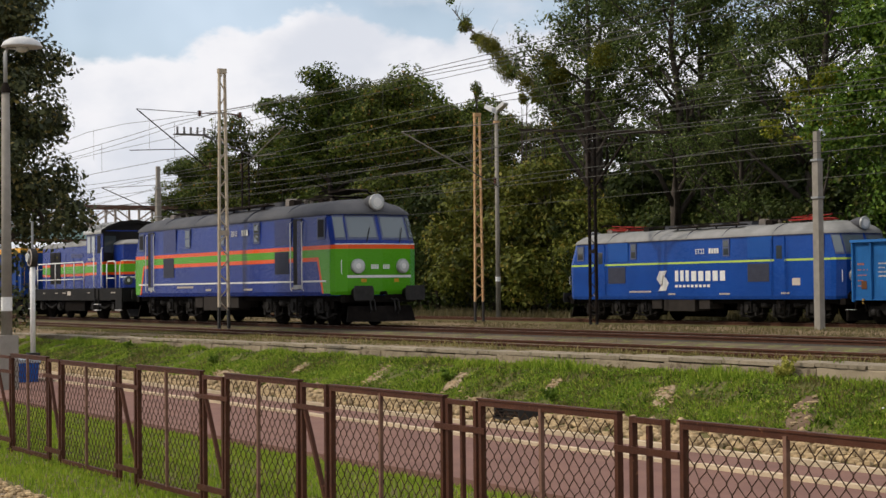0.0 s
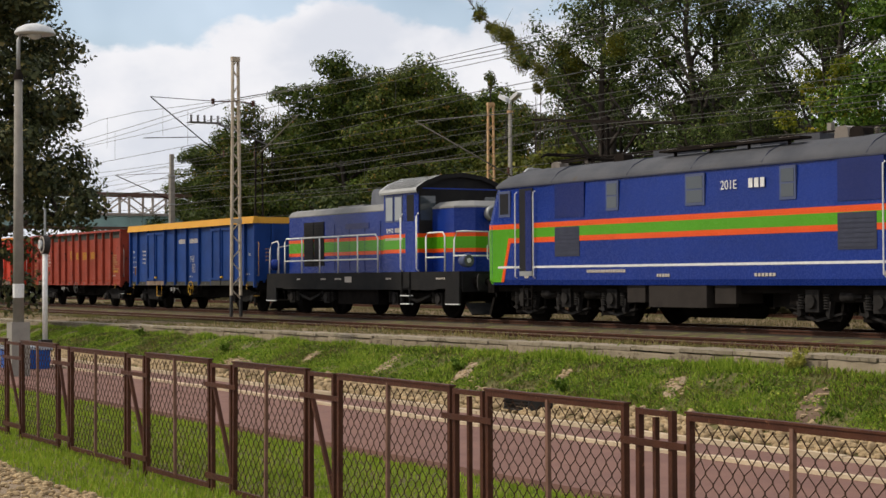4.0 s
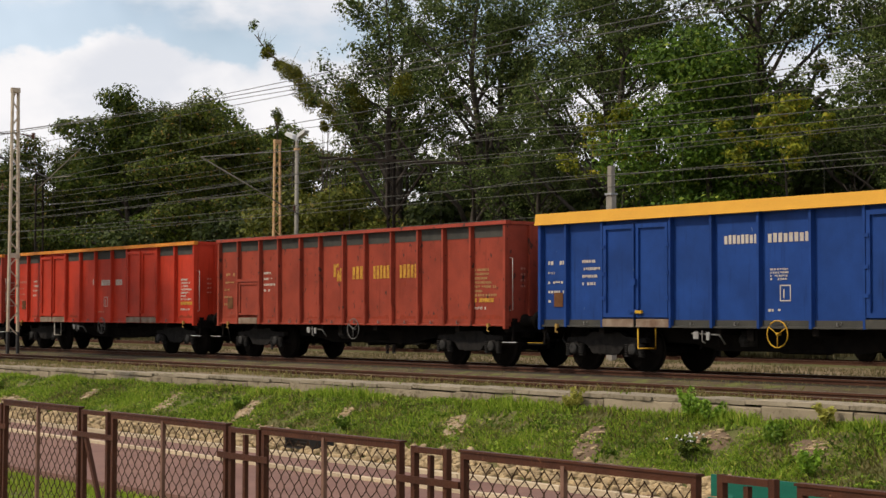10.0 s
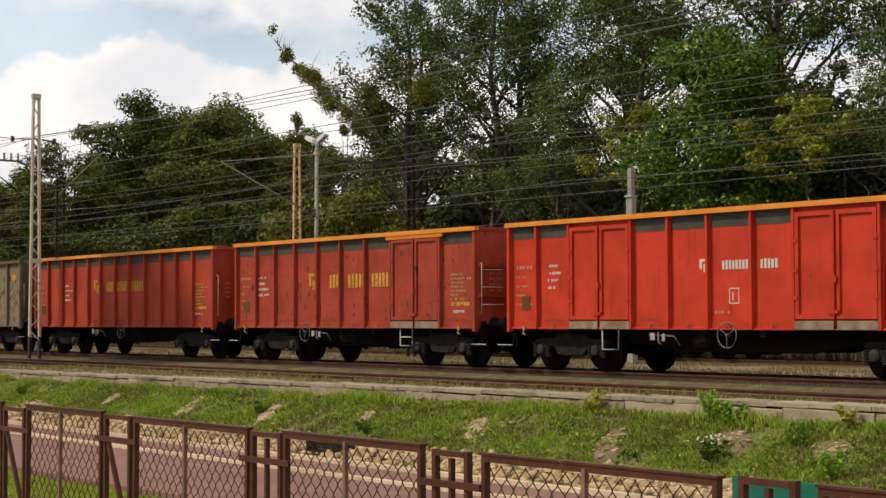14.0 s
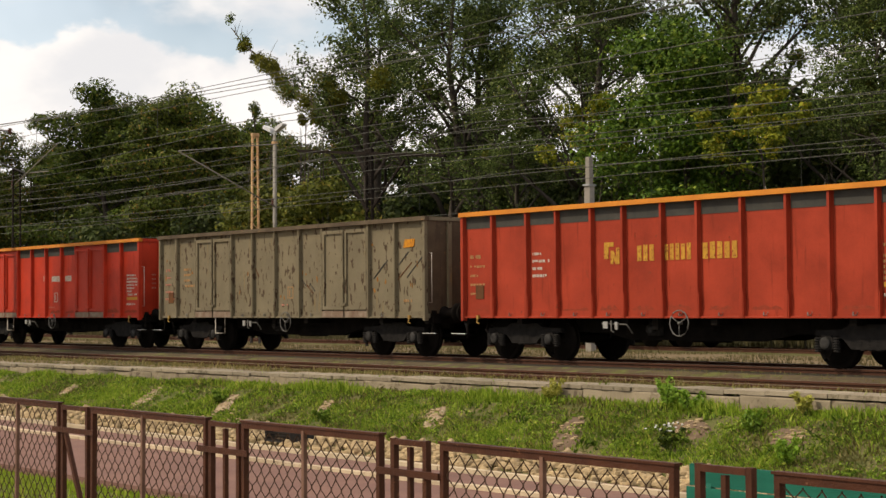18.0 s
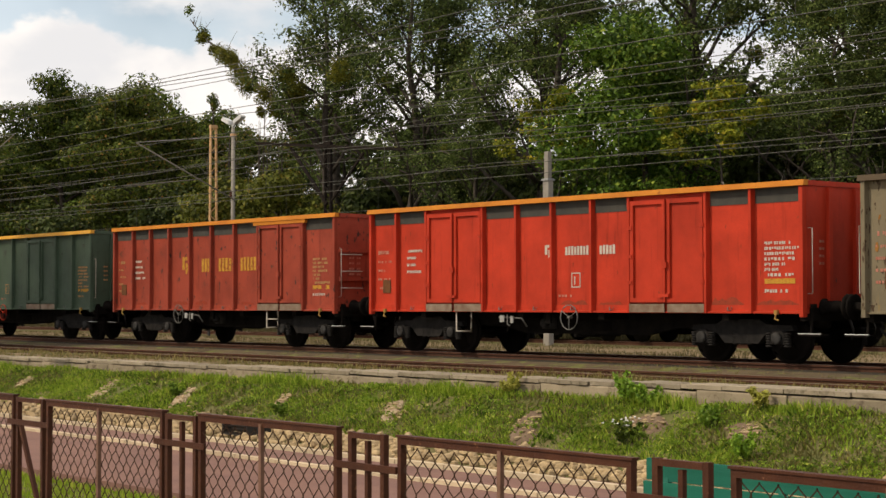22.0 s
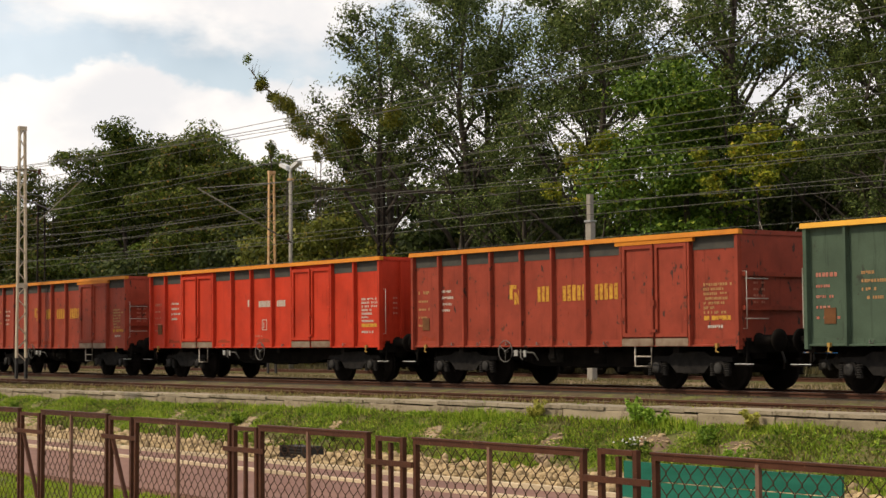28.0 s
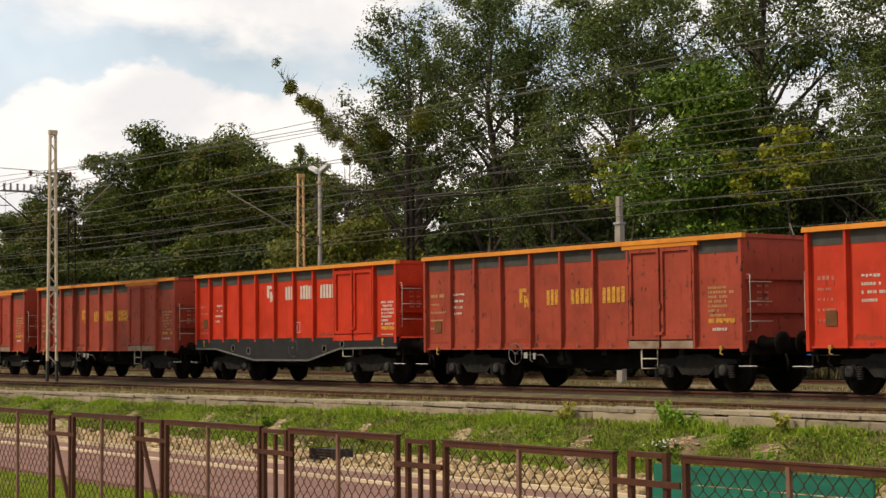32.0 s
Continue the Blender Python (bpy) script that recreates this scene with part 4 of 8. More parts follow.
    if body in RED + BROWN:
        dirt = Mesh()
        for a, b in zip(posts, posts[1:]):
            if any(d0 - 0.2 < (a + b) / 2 < d1 + 0.2 for d0, d1 in doors):
                continue
            if rr.random() < (0.75 if style == "hatch" else 0.4) and b - a > 0.5:
                u0, u1 = a + 0.08 + rr.uniform(0, 0.2), b - 0.08 - rr.uniform(0, 0.2)
                hh = rr.uniform(0.05, 0.15)
                tops = [(u0 + (u1 - u0) * i / 9, zb + 0.155 + hh * (rr.uniform(0.35, 1.0) if 0 < i < 9 else 0.1)) for i in range(10)]
                dirt.prism([(u0, zb + 0.152), (u1, zb + 0.152)] + tops[::-1], "y", y - 0.003, y)
            for i in range(rr.choice((0, 1, 3))):
                c, z, hh = a + 0.12 + (b - a - 0.24) * (i + rr.random() * 0.6) / 3, rr.uniform(1.45, 2.7), rr.uniform(0.03, 0.10)
                dirt.prism([(c - 0.012, z), (c, z - hh), (c + 0.016, z + 0.01), (c + 0.004, z + 0.5 * hh)], "y", y - 0.003, y)
        tagged(part("dirt_stain", dirt, M["stain_brown"], t, "brown rust stains with ragged edges"), kind="stuff")
    part("hatch_plate", Mesh().box(0.035 * L, y - 0.012, zb + 0.42, 0.035 * L + 0.28, y, zb + 0.72), M["rust"], t, "small rusty sheet holder")
    tagged(part("stencilled_marking", tiny, small, t, "small stencilled marks as plain bars"), kind="stuff")
    tagged(part("faded_marking", faint, M["letter_w"] if lock_yellow else M["letter_o"] if style in ("hatch", "end") else M["letter_f"], t, "faded stencilled marks as plain bars"), kind="stuff")
    return t


RED = [paint("wagon_red_%d" % i, c, 0.34, (0.15, 0.04, 0.02), flecks=(0.10, 0.035, 0.025), fleck_amount=0.2) for i, c in enumerate(((0.475, 0.041, 0.019), (0.50, 0.036, 0.014), (0.35, 0.045, 0.022)))]
BROWN = [paint("wagon_brown_%d" % i, c, 0.5, (0.11, 0.035, 0.022), flecks=(0.06, 0.025, 0.02), fleck_amount=0.62) for i, c in enumerate(((0.32, 0.049, 0.028), (0.305, 0.053, 0.031), (0.28, 0.049, 0.029)))]
BLUE = paint("wagon_blue", (0.012, 0.051, 0.215), 0.3, (0.012, 0.042, 0.16), flecks=(0.20, 0.24, 0.30), fleck_amount=0.3)
GREY = surf("wagon_grey_peeling", (0.182, 0.152, 0.099), (0.132, 0.110, 0.073), 0.9, 0.7, 0, 0.25, 45.0, spots=(0.14, 0.115, 0.075), spot_amount=0.6, streaks=(0.26, 0.165, 0.05), streak_amount=0.3, flecks=(0.065, 0.042, 0.026), fleck_amount=0.82)
GREY_END = surf("wagon_end_rusty", (0.105, 0.078, 0.05), (0.06, 0.042, 0.028), 1.5, 0.8, 0, 0.25, 45.0, spots=(0.16, 0.10, 0.05), spot_amount=0.5, streaks=(0.05, 0.035, 0.025), streak_amount=0.5)
GREEN = paint("wagon_green", (0.062, 0.096, 0.066), 0.5, (0.035, 0.04, 0.03), flecks=(0.16, 0.12, 0.04), fleck_amount=0.25)

# shares of the length from and to, heights from and to, letters
NAME_R = [(0.468, 0.488, 1.99, 2.25, 1), (0.516, 0.571, 2.03, 2.21, 8), (0.594, 0.63, 2.03, 2.21, 5)]
NAME_H = [(0.452, 0.482, 1.96, 2.40, 1), (0.519, 0.558, 2.0, 2.32, 3), (0.59, 0.646, 2.0, 2.32, 5), (0.677, 0.736, 2.0, 2.32, 5)]
NAME_H2 = [(0.361, 0.396, 1.96, 2.40, 1), (0.436, 0.476, 2.0, 2.32, 3), (0.495, 0.554, 2.0, 2.32, 5), (0.575, 0.648, 2.0, 2.32, 5)]
NAME_E = [(0.343, 0.38, 1.86, 2.31, 1), (0.434, 0.474, 1.9, 2.25, 3), (0.512, 0.586, 1.9, 2.25, 5), (0.609, 0.679, 1.9, 2.25, 5)]
NAME_B = [(0.422, 0.498, 2.46, 2.63, 9), (0.508, 0.588, 2.46, 2.63, 8)]
NAME_D = [(0.388, 0.426, 2.28, 2.76, 1), (0.482, 0.523, 2.32, 2.70, 3), (0.556, 0.622, 2.32, 2.70, 5), (0.652, 0.721, 2.32, 2.70, 5)]
L_RED = "red open freight wagon with twin side doors and white lettering bars"
L_BRN = "rust-brown open freight wagon with one double door and yellow lettering bars"
L_HAT = "brownish-red doorless open freight wagon with large yellow lettering bars"
wagon(-93.25, 12.75, BLUE, M["cap_yellow"], NAME_B, "twin", "blue open freight wagon with a yellow top edge", 0.24, dark_top=False, sill=M["band_dark"], hand=M["yellow"], lock_yellow=True, layout="blue")
wagon(-107.08, 12.75, BROWN[1], BROWN[0], NAME_H, "hatch", L_HAT, 0.08)
wagon(-121.1, 12.7, RED[0], M["cap_orange"], NAME_R, "twin", L_RED)
wagon(-133.35, 11.1, BROWN[0], M["cap_orange"], NAME_E, "end", L_BRN)
wagon(-147.35, 12.75, RED[2], M["cap_orange"], NAME_H2, "hatch", L_HAT, plain_side=True)
wagon(-161.4, 12.75, GREY, GREY_END, [], "twin", "grey open freight wagon with badly peeling paint", 0.1, dark_top=False, small=M["letter_o"])
wagon(-175.3, 12.7, RED[0], M["cap_orange"], NAME_R, "twin", L_RED)
wagon(-187.65, 11.0, BROWN[1], M["cap_orange"], NAME_E, "end", L_BRN)
wagon(-201.75, 12.75, GREEN, M["cap_yellow"], [], "twin", "dull green open freight wagon with a yellow top edge", 0.1, dark_top=False, small=M["letter_o"], hand=RED[0])
wagon(-214.5, 11.1, BROWN[2], M["cap_orange"], NAME_E, "end", L_BRN)
wagon(-228.55, 12.7, RED[0], M["cap_orange"], NAME_R, "twin", L_RED)
wagon(-241.3, 11.1, BROWN[1], M["cap_orange"], NAME_E, "end", L_BRN)
wagon(-253.55, 11.05, RED[1], M["cap_orange"], NAME_D, "belly", "bright red open freight wagon on a deep black sole bar")
wagon(-265.9, 11.0, BROWN[1], M["cap_orange"], NAME_E, "end", L_BRN)
wagon(-278.2, 11.1, BROWN[0], M["cap_orange"], NAME_E, "end", L_BRN)

# ---- the locomotives ----
M["roof_dark"] = surf("roof_dark_grey", (0.050, 0.053, 0.062), (0.082, 0.083, 0.090), 1.2, 0.75, 0, 0.2, spots=(0.07, 0.06, 0.055), spot_amount=0.5)
M["roof_pale"] = surf("roof_pale_grey", (0.25, 0.25, 0.245), (0.165, 0.165, 0.16), 1.2, 0.7, 0, 0.2, spots=(0.16, 0.14, 0.12), spot_amount=0.45)
M["loco_blue"] = surf("loco_deep_blue", (0.0075, 0.031, 0.215), (0.006, 0.024, 0.165), 0.7, 0.28, 0, 0.04, 30.0, streaks=(0.02, 0.04, 0.2), streak_amount=0.25, vary=0.0, spec=0.22)
M["loco_green"] = surf("livery_green", (0.075, 0.31, 0.010), (0.06, 0.26, 0.008), 0.8, 0.28, 0, 0.04, vary=0.0, spec=0.22)
M["loco_orange"] = surf("livery_orange", (0.72, 0.085, 0.012), (0.62, 0.07, 0.01), 0.8, 0.28, 0, 0.04, vary=0.0, spec=0.22)
M["cargo_blue"] = surf("bright_blue", (0.006, 0.058, 0.29), (0.005, 0.044, 0.22), 0.6, 0.28, 0, 0.05, 30.0, streaks=(0.012, 0.06, 0.22), streak_amount=0.35, vary=0.0, spec=0.22)
M["cargo_wagon"] = paint("wagon_bright_blue", (0.016, 0.125, 0.36), 0.3, (0.02, 0.08, 0.2))
M["lime"] = plain("lime_stripe", (0.42, 0.58, 0.10), 0.4)
M["pane"] = glass("window_glass", (0.035, 0.045, 0.05))
# paler tint stands in for the sky mirrored in the glass
M["pane_pale"] = glass("sky_tint_glass", (0.10, 0.13, 0.15), 0.08)
M["frame_grey"] = plain("window_frame_grey", (0.085, 0.105, 0.19), 0.4)
# black of rubber parts, also painted for the shade inside openings
M["frame_dark"] = plain("rubber_shade_black", (0.02, 0.02, 0.022), 0.7)
M["panto_red"] = plain("pantograph_red", (0.33, 0.03, 0.025), 0.5)
M["lamp_glass"] = glass("headlight_glass", (0.46, 0.48, 0.47), 0.10)
M["rim_pale"] = surf("pale_lamp_rim", (0.42, 0.43, 0.42), (0.28, 0.28, 0.27), 8.0, 0.4, 0.4, 0.1)
M["lamp_dark"] = glass("dark_headlight_glass", (0.09, 0.095, 0.09), 0.06)
M["grille"] = surf("louvre_grey", (0.05, 0.055, 0.08), (0.036, 0.04, 0.06), 4.0, 0.7, 0, 0.1)
M["loco_grime"] = surf("running_gear_grime", (0.012, 0.011, 0.0105), (0.030, 0.027, 0.025), 5.0, 0.75, 0.1, 0.3)
M["buffer_grey"] = surf("buffer_plate_dark", (0.022, 0.021, 0.021), (0.04, 0.038, 0.036), 4.0, 0.6, 0.2, 0.1)
M["pale_ins"] = plain("pale_insulator", (0.20, 0.175, 0.15), 0.35)
M["box_brown"] = surf("dusty_box", (0.036, 0.030, 0.026), (0.024, 0.020, 0.018), 3.0, 0.8, 0, 0.2)
M["loco_panel"] = surf("loco_panel_blue", (0.012, 0.022, 0.12), (0.010, 0.018, 0.10), 0.7, 0.28, 0, 0.04, vary=0.0, spec=0.22)
M["cargo_panel"] = surf("cargo_panel_blue", (0.010, 0.075, 0.31), (0.008, 0.06, 0.25), 0.7, 0.28, 0, 0.04, vary=0.0, spec=0.22)
M["shunter_black"] = surf("frame_black", (0.010, 0.010, 0.011), (0.018, 0.017, 0.016), 3.0, 0.75, 0, 0.15)
M["roof_white"] = surf("pale_roof", (0.46, 0.47, 0.47), (0.34, 0.35, 0.35), 1.5, 0.6, 0, 0.1)
M["housing"] = surf("housing_grey", (0.15, 0.16, 0.185), (0.10, 0.108, 0.125), 1.5, 0.6, 0, 0.1)
# pale reflection of the cab panes, painted as their base colour
M["pane_sheen"] = glass("pale_pane", (0.22, 0.24, 0.24), 0.12)


class Hull:
    """A locomotive's body as stacked outlines: its surface can be asked for points, so that stripes and windows lie on it."""
    LEVELS = ((0.95, 1.42, 0.03), (1.08, 1.46, 0.0), (2.50, 1.46, -0.03), (2.60, 1.455, 0.0), (3.52, 1.42, 0.36), (3.60, 1.38, 0.44))

    def __init__(self, length):
        self.L = length

    def at(self, z):
        lv = self.LEVELS
        for (a, w0, i0), (b, w1, i1) in zip(lv, lv[1:]):
            if z <= b + 1e-6:
                k = max(0.0, (z - a) / (b - a))
                return w0 + (w1 - w0) * k, i0 + (i1 - i0) * k
        return lv[-1][1], lv[-1][2]

    def outline(self, z, out=0.0):
        w, i = self.at(z)
        w, f, r = w + out, self.L - i + out, 0 - (-i) - out
        right = [(f - 0.62, -w), (f - 0.40, -w + 0.06), (f - 0.14, -w + 0.36), (f, -0.04), (f, 0.04), (f - 0.14, w - 0.36), (f - 0.40, w - 0.06), (f - 0.62, w)]
        g = r
        left = [(g + 0.62, w), (g + 0.40, w - 0.06), (g + 0.14, w - 0.36), (g, 0.04), (g, -0.04), (g + 0.14, -w + 0.36), (g + 0.40, -w + 0.06), (g + 0.62, -w)]
        return right + left

    def loft(self, zs, out=0.0, a=None, b=None):
        """The skin between heights zs, over the whole outline or from outline point a to b."""
        m = Mesh()
        rows = [self.outline(z, out) for z in zs]
        n = len(rows[0])
        pts = list(range(n)) if a is None else [k % n for k in range(a, b + 1)]
        v = [(rows[j][k][0], rows[j][k][1], zs[j]) for j in range(len(zs)) for k in pts]
        c = len(pts)
        f = [(j * c + k, j * c + (k + 1) % c, (j + 1) * c + (k + 1) % c, (j + 1) * c + k) for j in range(len(zs) - 1) for k in range(c if a is None else c - 1)]
        return m.add(v, f), c

    def patch(self, seg, u0, u1, z0, z1, out, thick=0.0):
        """A patch on the stretch between outline points seg and seg + 1."""
        v = []
        for z in (z0, z1):
            o = self.outline(z, out)
            p, q = Vector(o[seg]), Vector(o[(seg + 1) % len(o)])
            for u in (u0, u1):
                w = p.lerp(q, u)
                v.append((w.x, w.y, z))
        o = [(v[0]), (v[1]), (v[3]), (v[2])]
        inner = [Vector(p) for p in o]
        nrm = (inner[1] - inner[0]).cross(inner[3] - inner[0]).normalized() * 0.02
        return Mesh().add(o + [p - nrm for p in inner], [(0, 1, 2, 3), (7, 6, 5, 4), (0, 4, 5, 1), (1, 5, 6, 2), (2, 6, 7, 3), (3, 7, 4, 0)])


def side_panel(name, t, x0, x1, z0, z1, material, y=-1.462, d=0.006, label=""):
    return part(name, Mesh().box(x0, y - d, z0, x1, y + 0.01, z1), material, t, label)


def co_bogie(t, x, keyed):
    b = Mesh()
    for s in (-1, 1):
        y0, y1 = sorted((1.0 * s, 1.13 * s))
        b.prism([(-2.75, 0.55), (-2.7, 0.82), (2.7, 0.82), (2.75, 0.55), (2.2, 0.48), (1.75, 0.62), (0.45, 0.62), (0.3, 0.48), (-0.3, 0.48), (-0.45, 0.62), (-1.75, 0.62), (-2.2, 0.48)], "y", y0, y1)
    b.box(-2.6, -1.0, 0.6, 2.6, 1.0, 0.75)
    ob = part("bogie", b, M["u_black"], t, "grimy three-axle bogie")
    ob.location = (x, 0, 0)
    for a in (-1.95, 0.0, 1.95):
        for s in (-1, 1):
            part("axle_box", Mesh().box(a - 0.2, min(1.06 * s, 1.24 * s), 0.40, a + 0.2, max(1.06 * s, 1.24 * s), 0.86).cyl((a, 1.27 * s, 0.62), "y", 0.14, 0.08, 12), M["loco_grime"], ob, "greasy axle box")
            for k in (-0.38, 0.38):
                sp = Mesh().lathe((a + k, 1.16 * s, 0.45), "z", [(0.055 * i + d, w) for i in range(6) for d, w in ((0, 0.07), (0.02, 0.1), (0.04, 0.07))], 10)
                part("spring", sp, M["loco_grime"], ob)
            part("sand_pipe", Mesh().tube([(a + 0.7, 1.1 * s, 0.85), (a + 0.62, 0.95 * s, 0.4), (a + 0.6, 0.8 * s, 0.12)], 0.025, 6), M["u_black"], ob)
            part("brake_block", Mesh().box(a + 0.6, 0.75 * s - 0.06, 0.4, a + 0.7, 0.75 * s + 0.06, 0.85), M["u_black"], ob)
            part("leaf_spring", Mesh().prism([(a - 0.75, 0.36), (a, 0.20), (a + 0.75, 0.36), (a + 0.72, 0.40), (a, 0.26), (a - 0.72, 0.40)], "y", min(1.0 * s, 1.1 * s), max(1.0 * s, 1.1 * s)), M["loco_grime"], ob)
        for s in (-1, 1):
            part("brake_cylinder", Mesh().lathe((a + 0.98 if a < 1 else a - 0.98, 1.12 * s, 0.72), "x", [(-0.2, 0.06), (-0.18, 0.12), (0.14, 0.12), (0.16, 0.05), (0.34, 0.035)], 12), M["loco_grime"], ob, "greasy brake cylinder", True)
            part("brake_link", Mesh().bar((a - 0.66, 1.04 * s, 0.26), (a + 0.66, 1.04 * s, 0.26), 0.05, 0.09).bar((a + 0.66, 1.04 * s, 0.26), (a + 0.74, 1.04 * s, 0.7), 0.05, 0.07), M["u_black"], ob)
            for k in (-1, 1):
                pr = [(a + 0.52 * k, 0.62), (a + 0.42 * k, 0.62), (a + 0.36 * k, 0.34), (a + 0.46 * k, 0.30)]
                part("spring_hanger", Mesh().prism(pr[::-1] if k > 0 else pr, "y", min(1.08 * s, 1.2 * s), max(1.08 * s, 1.2 * s)), M["loco_grime"], ob)
        n = len(WHEELS)
        wheelset(ob, a, 0.625, 0.625)
        if not keyed:
            del WHEELS[n:]
    return ob


def insulator(m, x, y, z, h=0.3):
    m.lathe((x, y, z), "z", [(0, 0.04)] + [q for i in range(4) for q in ((h * (i + 0.1) / 4, 0.04), (h * (i + 0.3) / 4, 0.085), (h * (i + 0.8) / 4, 0.05))] + [(h, 0.04)], 9)


def pantograph(t, x, material, s=1):
    """A lowered pantograph on four insulators."""
    p = part("pantograph", Mesh().box(x - 0.9, -0.55, 4.08, x + 0.9, -0.48, 4.13).box(x - 0.9, 0.48, 4.08, x + 0.9, 0.55, 4.13).box(x - 0.9, -0.55, 4.08, x - 0.83, 0.55, 4.13).box(x + 0.83, -0.55, 4.08, x + 0.9, 0.55, 4.13), material, t, "lowered pantograph")
    for sy in (-1, 1):
        part("arm", Mesh().tube([(x - 0.8 * s, 0.45 * sy, 4.15), (x + 0.95 * s, 0.3 * sy, 4.22), (x - 0.7 * s, 0.35 * sy, 4.30)], 0.025, 6), material, p)
    part("contact_strip", Mesh().tube([(x - 0.7 * s, -0.95, 4.24), (x - 0.7 * s, -0.75, 4.34), (x - 0.7 * s, 0.75, 4.34), (x - 0.7 * s, 0.95, 4.24)], 0.03, 6).box(x - 0.95 * s - 0.03, -0.7, 4.30, x - 0.95 * s + 0.03, 0.7, 4.35), M["mast_dark"], p)
    ins = Mesh()
    for dx in (-0.75, 0.75):
        for dy in (-0.5, 0.5):
            insulator(ins, x + dx, dy, 3.94, 0.15)
    tagged(part("insulator_set", ins, M["pale_ins"], p), kind="stuff")


def headlight(t, seg, u, z, hull, r=0.215, ring=None):
    o = hull.outline(z)
    p, q = Vector(o[seg]), Vector(o[seg + 1])
    c = p.lerp(q, u)
    d = (q - p).normalized()
    nrm = Vector((d.y, -d.x))
    a, n3 = Vector((c.x, c.y, z)), Vector((nrm.x, nrm.y, 0))
    h = part("headlight", Mesh().tube([a - n3 * 0.02, a + n3 * 0.07, a + n3 * 0.10], [r * 1.08, r * 1.08, r], 20), ring or M["rim_pale"], t, "round headlight in a metal rim")
    part("lens", Mesh().tube([a + n3 * 0.10, a + n3 * 0.118, a + n3 * 0.122], [r * 0.84, r * 0.82, r * 0.4], 20), M["lamp_glass"], h, "clear glass lens")
    # white disc on the glass, painted for the lens's bright centre
    part("reflector", Mesh().tube([a + n3 * 0.12, a + n3 * 0.128], [r * 0.42, r * 0.36], 14), M["white"], h, "white disc painted as the lens's bright glint")


def electric_loco(at, livery, moving, label):
    """A six-axle electric locomotive with a cab at each end. at: its base under the rear end of the body."""
    L = 18.4
    t = thing("electric_locomotive", at, label, "locomotive", "locomotives")
    if moving:
        ROLLING.append((t, at[0]))
    hull = Hull(L)
    green = livery == "striped"
    body_m = M["loco_blue"] if green else M["cargo_blue"]
    m, c = hull.loft([0.95, 1.08, 2.50, 2.60, 3.52, 3.60])
    bx = [hull.outline(z) for z in (0.95, 3.60)]
    m.add([(*p, 0.95) for p in bx[0]], [tuple(reversed(range(16)))])
    part("body", m, body_m, t, "deep blue painted steel body" if green else "bright blue painted steel body")
    # roof: rounded, ends sloping down over the cabs
    rm, rows = Mesh(), []
    for z, w, i in ((3.48, 1.44, 0.26), (3.55, 1.43, 0.27), (3.64, 1.36, 0.36), (3.78, 1.20, 0.52), (3.92, 0.90, 0.85), (4.0, 0.45, 1.3), (4.02, 0.0, 1.6)):
        f, g = L - i, i
        rows.append([(g + 0.5, -w, z), (f - 0.5, -w, z), (f - 0.12, -w * 0.72, z), (f, 0, z), (f - 0.12, w * 0.72, z), (f - 0.5, w, z), (g + 0.5, w, z), (g + 0.12, w * 0.72, z), (g, 0, z), (g + 0.12, -w * 0.72, z)])
    rm.add([p for row in rows for p in row], [(10 * j + k, 10 * j + (k + 1) % 10, 10 * j + 10 + (k + 1) % 10, 10 * j + 10 + k) for j in range(len(rows) - 1) for k in range(10)])
    part("roof", rm, M["roof_dark"] if green else M["roof_pale"], t, "dark grey rounded roof" if green else "pale grey rounded roof", True)
    for x in (3.4, 6.6, 9.0, 11.4, 14.5):
        part("roof_joint", Mesh().tube([(x, -1.43, 3.54), (x, -1.21, 3.78), (x, -0.90, 3.93), (x, 0, 4.03), (x, 0.90, 3.93), (x, 1.21, 3.78), (x, 1.43, 3.54)], 0.02, 5), M["grille"], t)
    part("rain_gutter", Mesh().box(0.9, -1.465, 3.47, L - 0.9, -1.42, 3.50), M["grille"], t)
    # roof gear: a conduit on insulators, boxes, lowered pantographs
    for k in range(6):
        ins = Mesh()
        insulator(ins, 4.6 + 1.8 * k, -0.25, 3.98, 0.18)
        part("insulator", ins, M["pale_ins"], t, "ribbed roof insulator", True)
    part("roof_conduit", Mesh().tube([(3.2, -0.25, 4.17), (14.6, -0.25, 4.17)], 0.025, 6).tube([(3.2, 0.3, 4.15), (14.6, 0.3, 4.15)], 0.022, 6), M["mast_dark"], t, "dark roof conduit")
    for x in (6.2, 9.3, 11.2):
        part("roof_box", Mesh().box(x, -0.35, 3.95, x + 0.8, 0.5, 4.16), M["roof_dark"], t)
    board = part("walkway_board", Mesh().bar((7.4, -0.92, 4.03), (12.2, -0.92, 4.03), 0.34, 0.05), M["mast_dark"], t, "dark walkway board along the roof")
    for x in (7.6, 8.9, 10.2, 11.5):
        part("tread_strip", Mesh().bar((x, -0.98, 4.062), (x + 0.42, -0.98, 4.062), 0.12, 0.012), M["pale_ins"], board, "worn pale tread strip")
        part("board_bracket", Mesh().bar((x + 0.2, -0.92, 3.82), (x + 0.2, -0.92, 4.01), 0.05), M["mast_dark"], board)
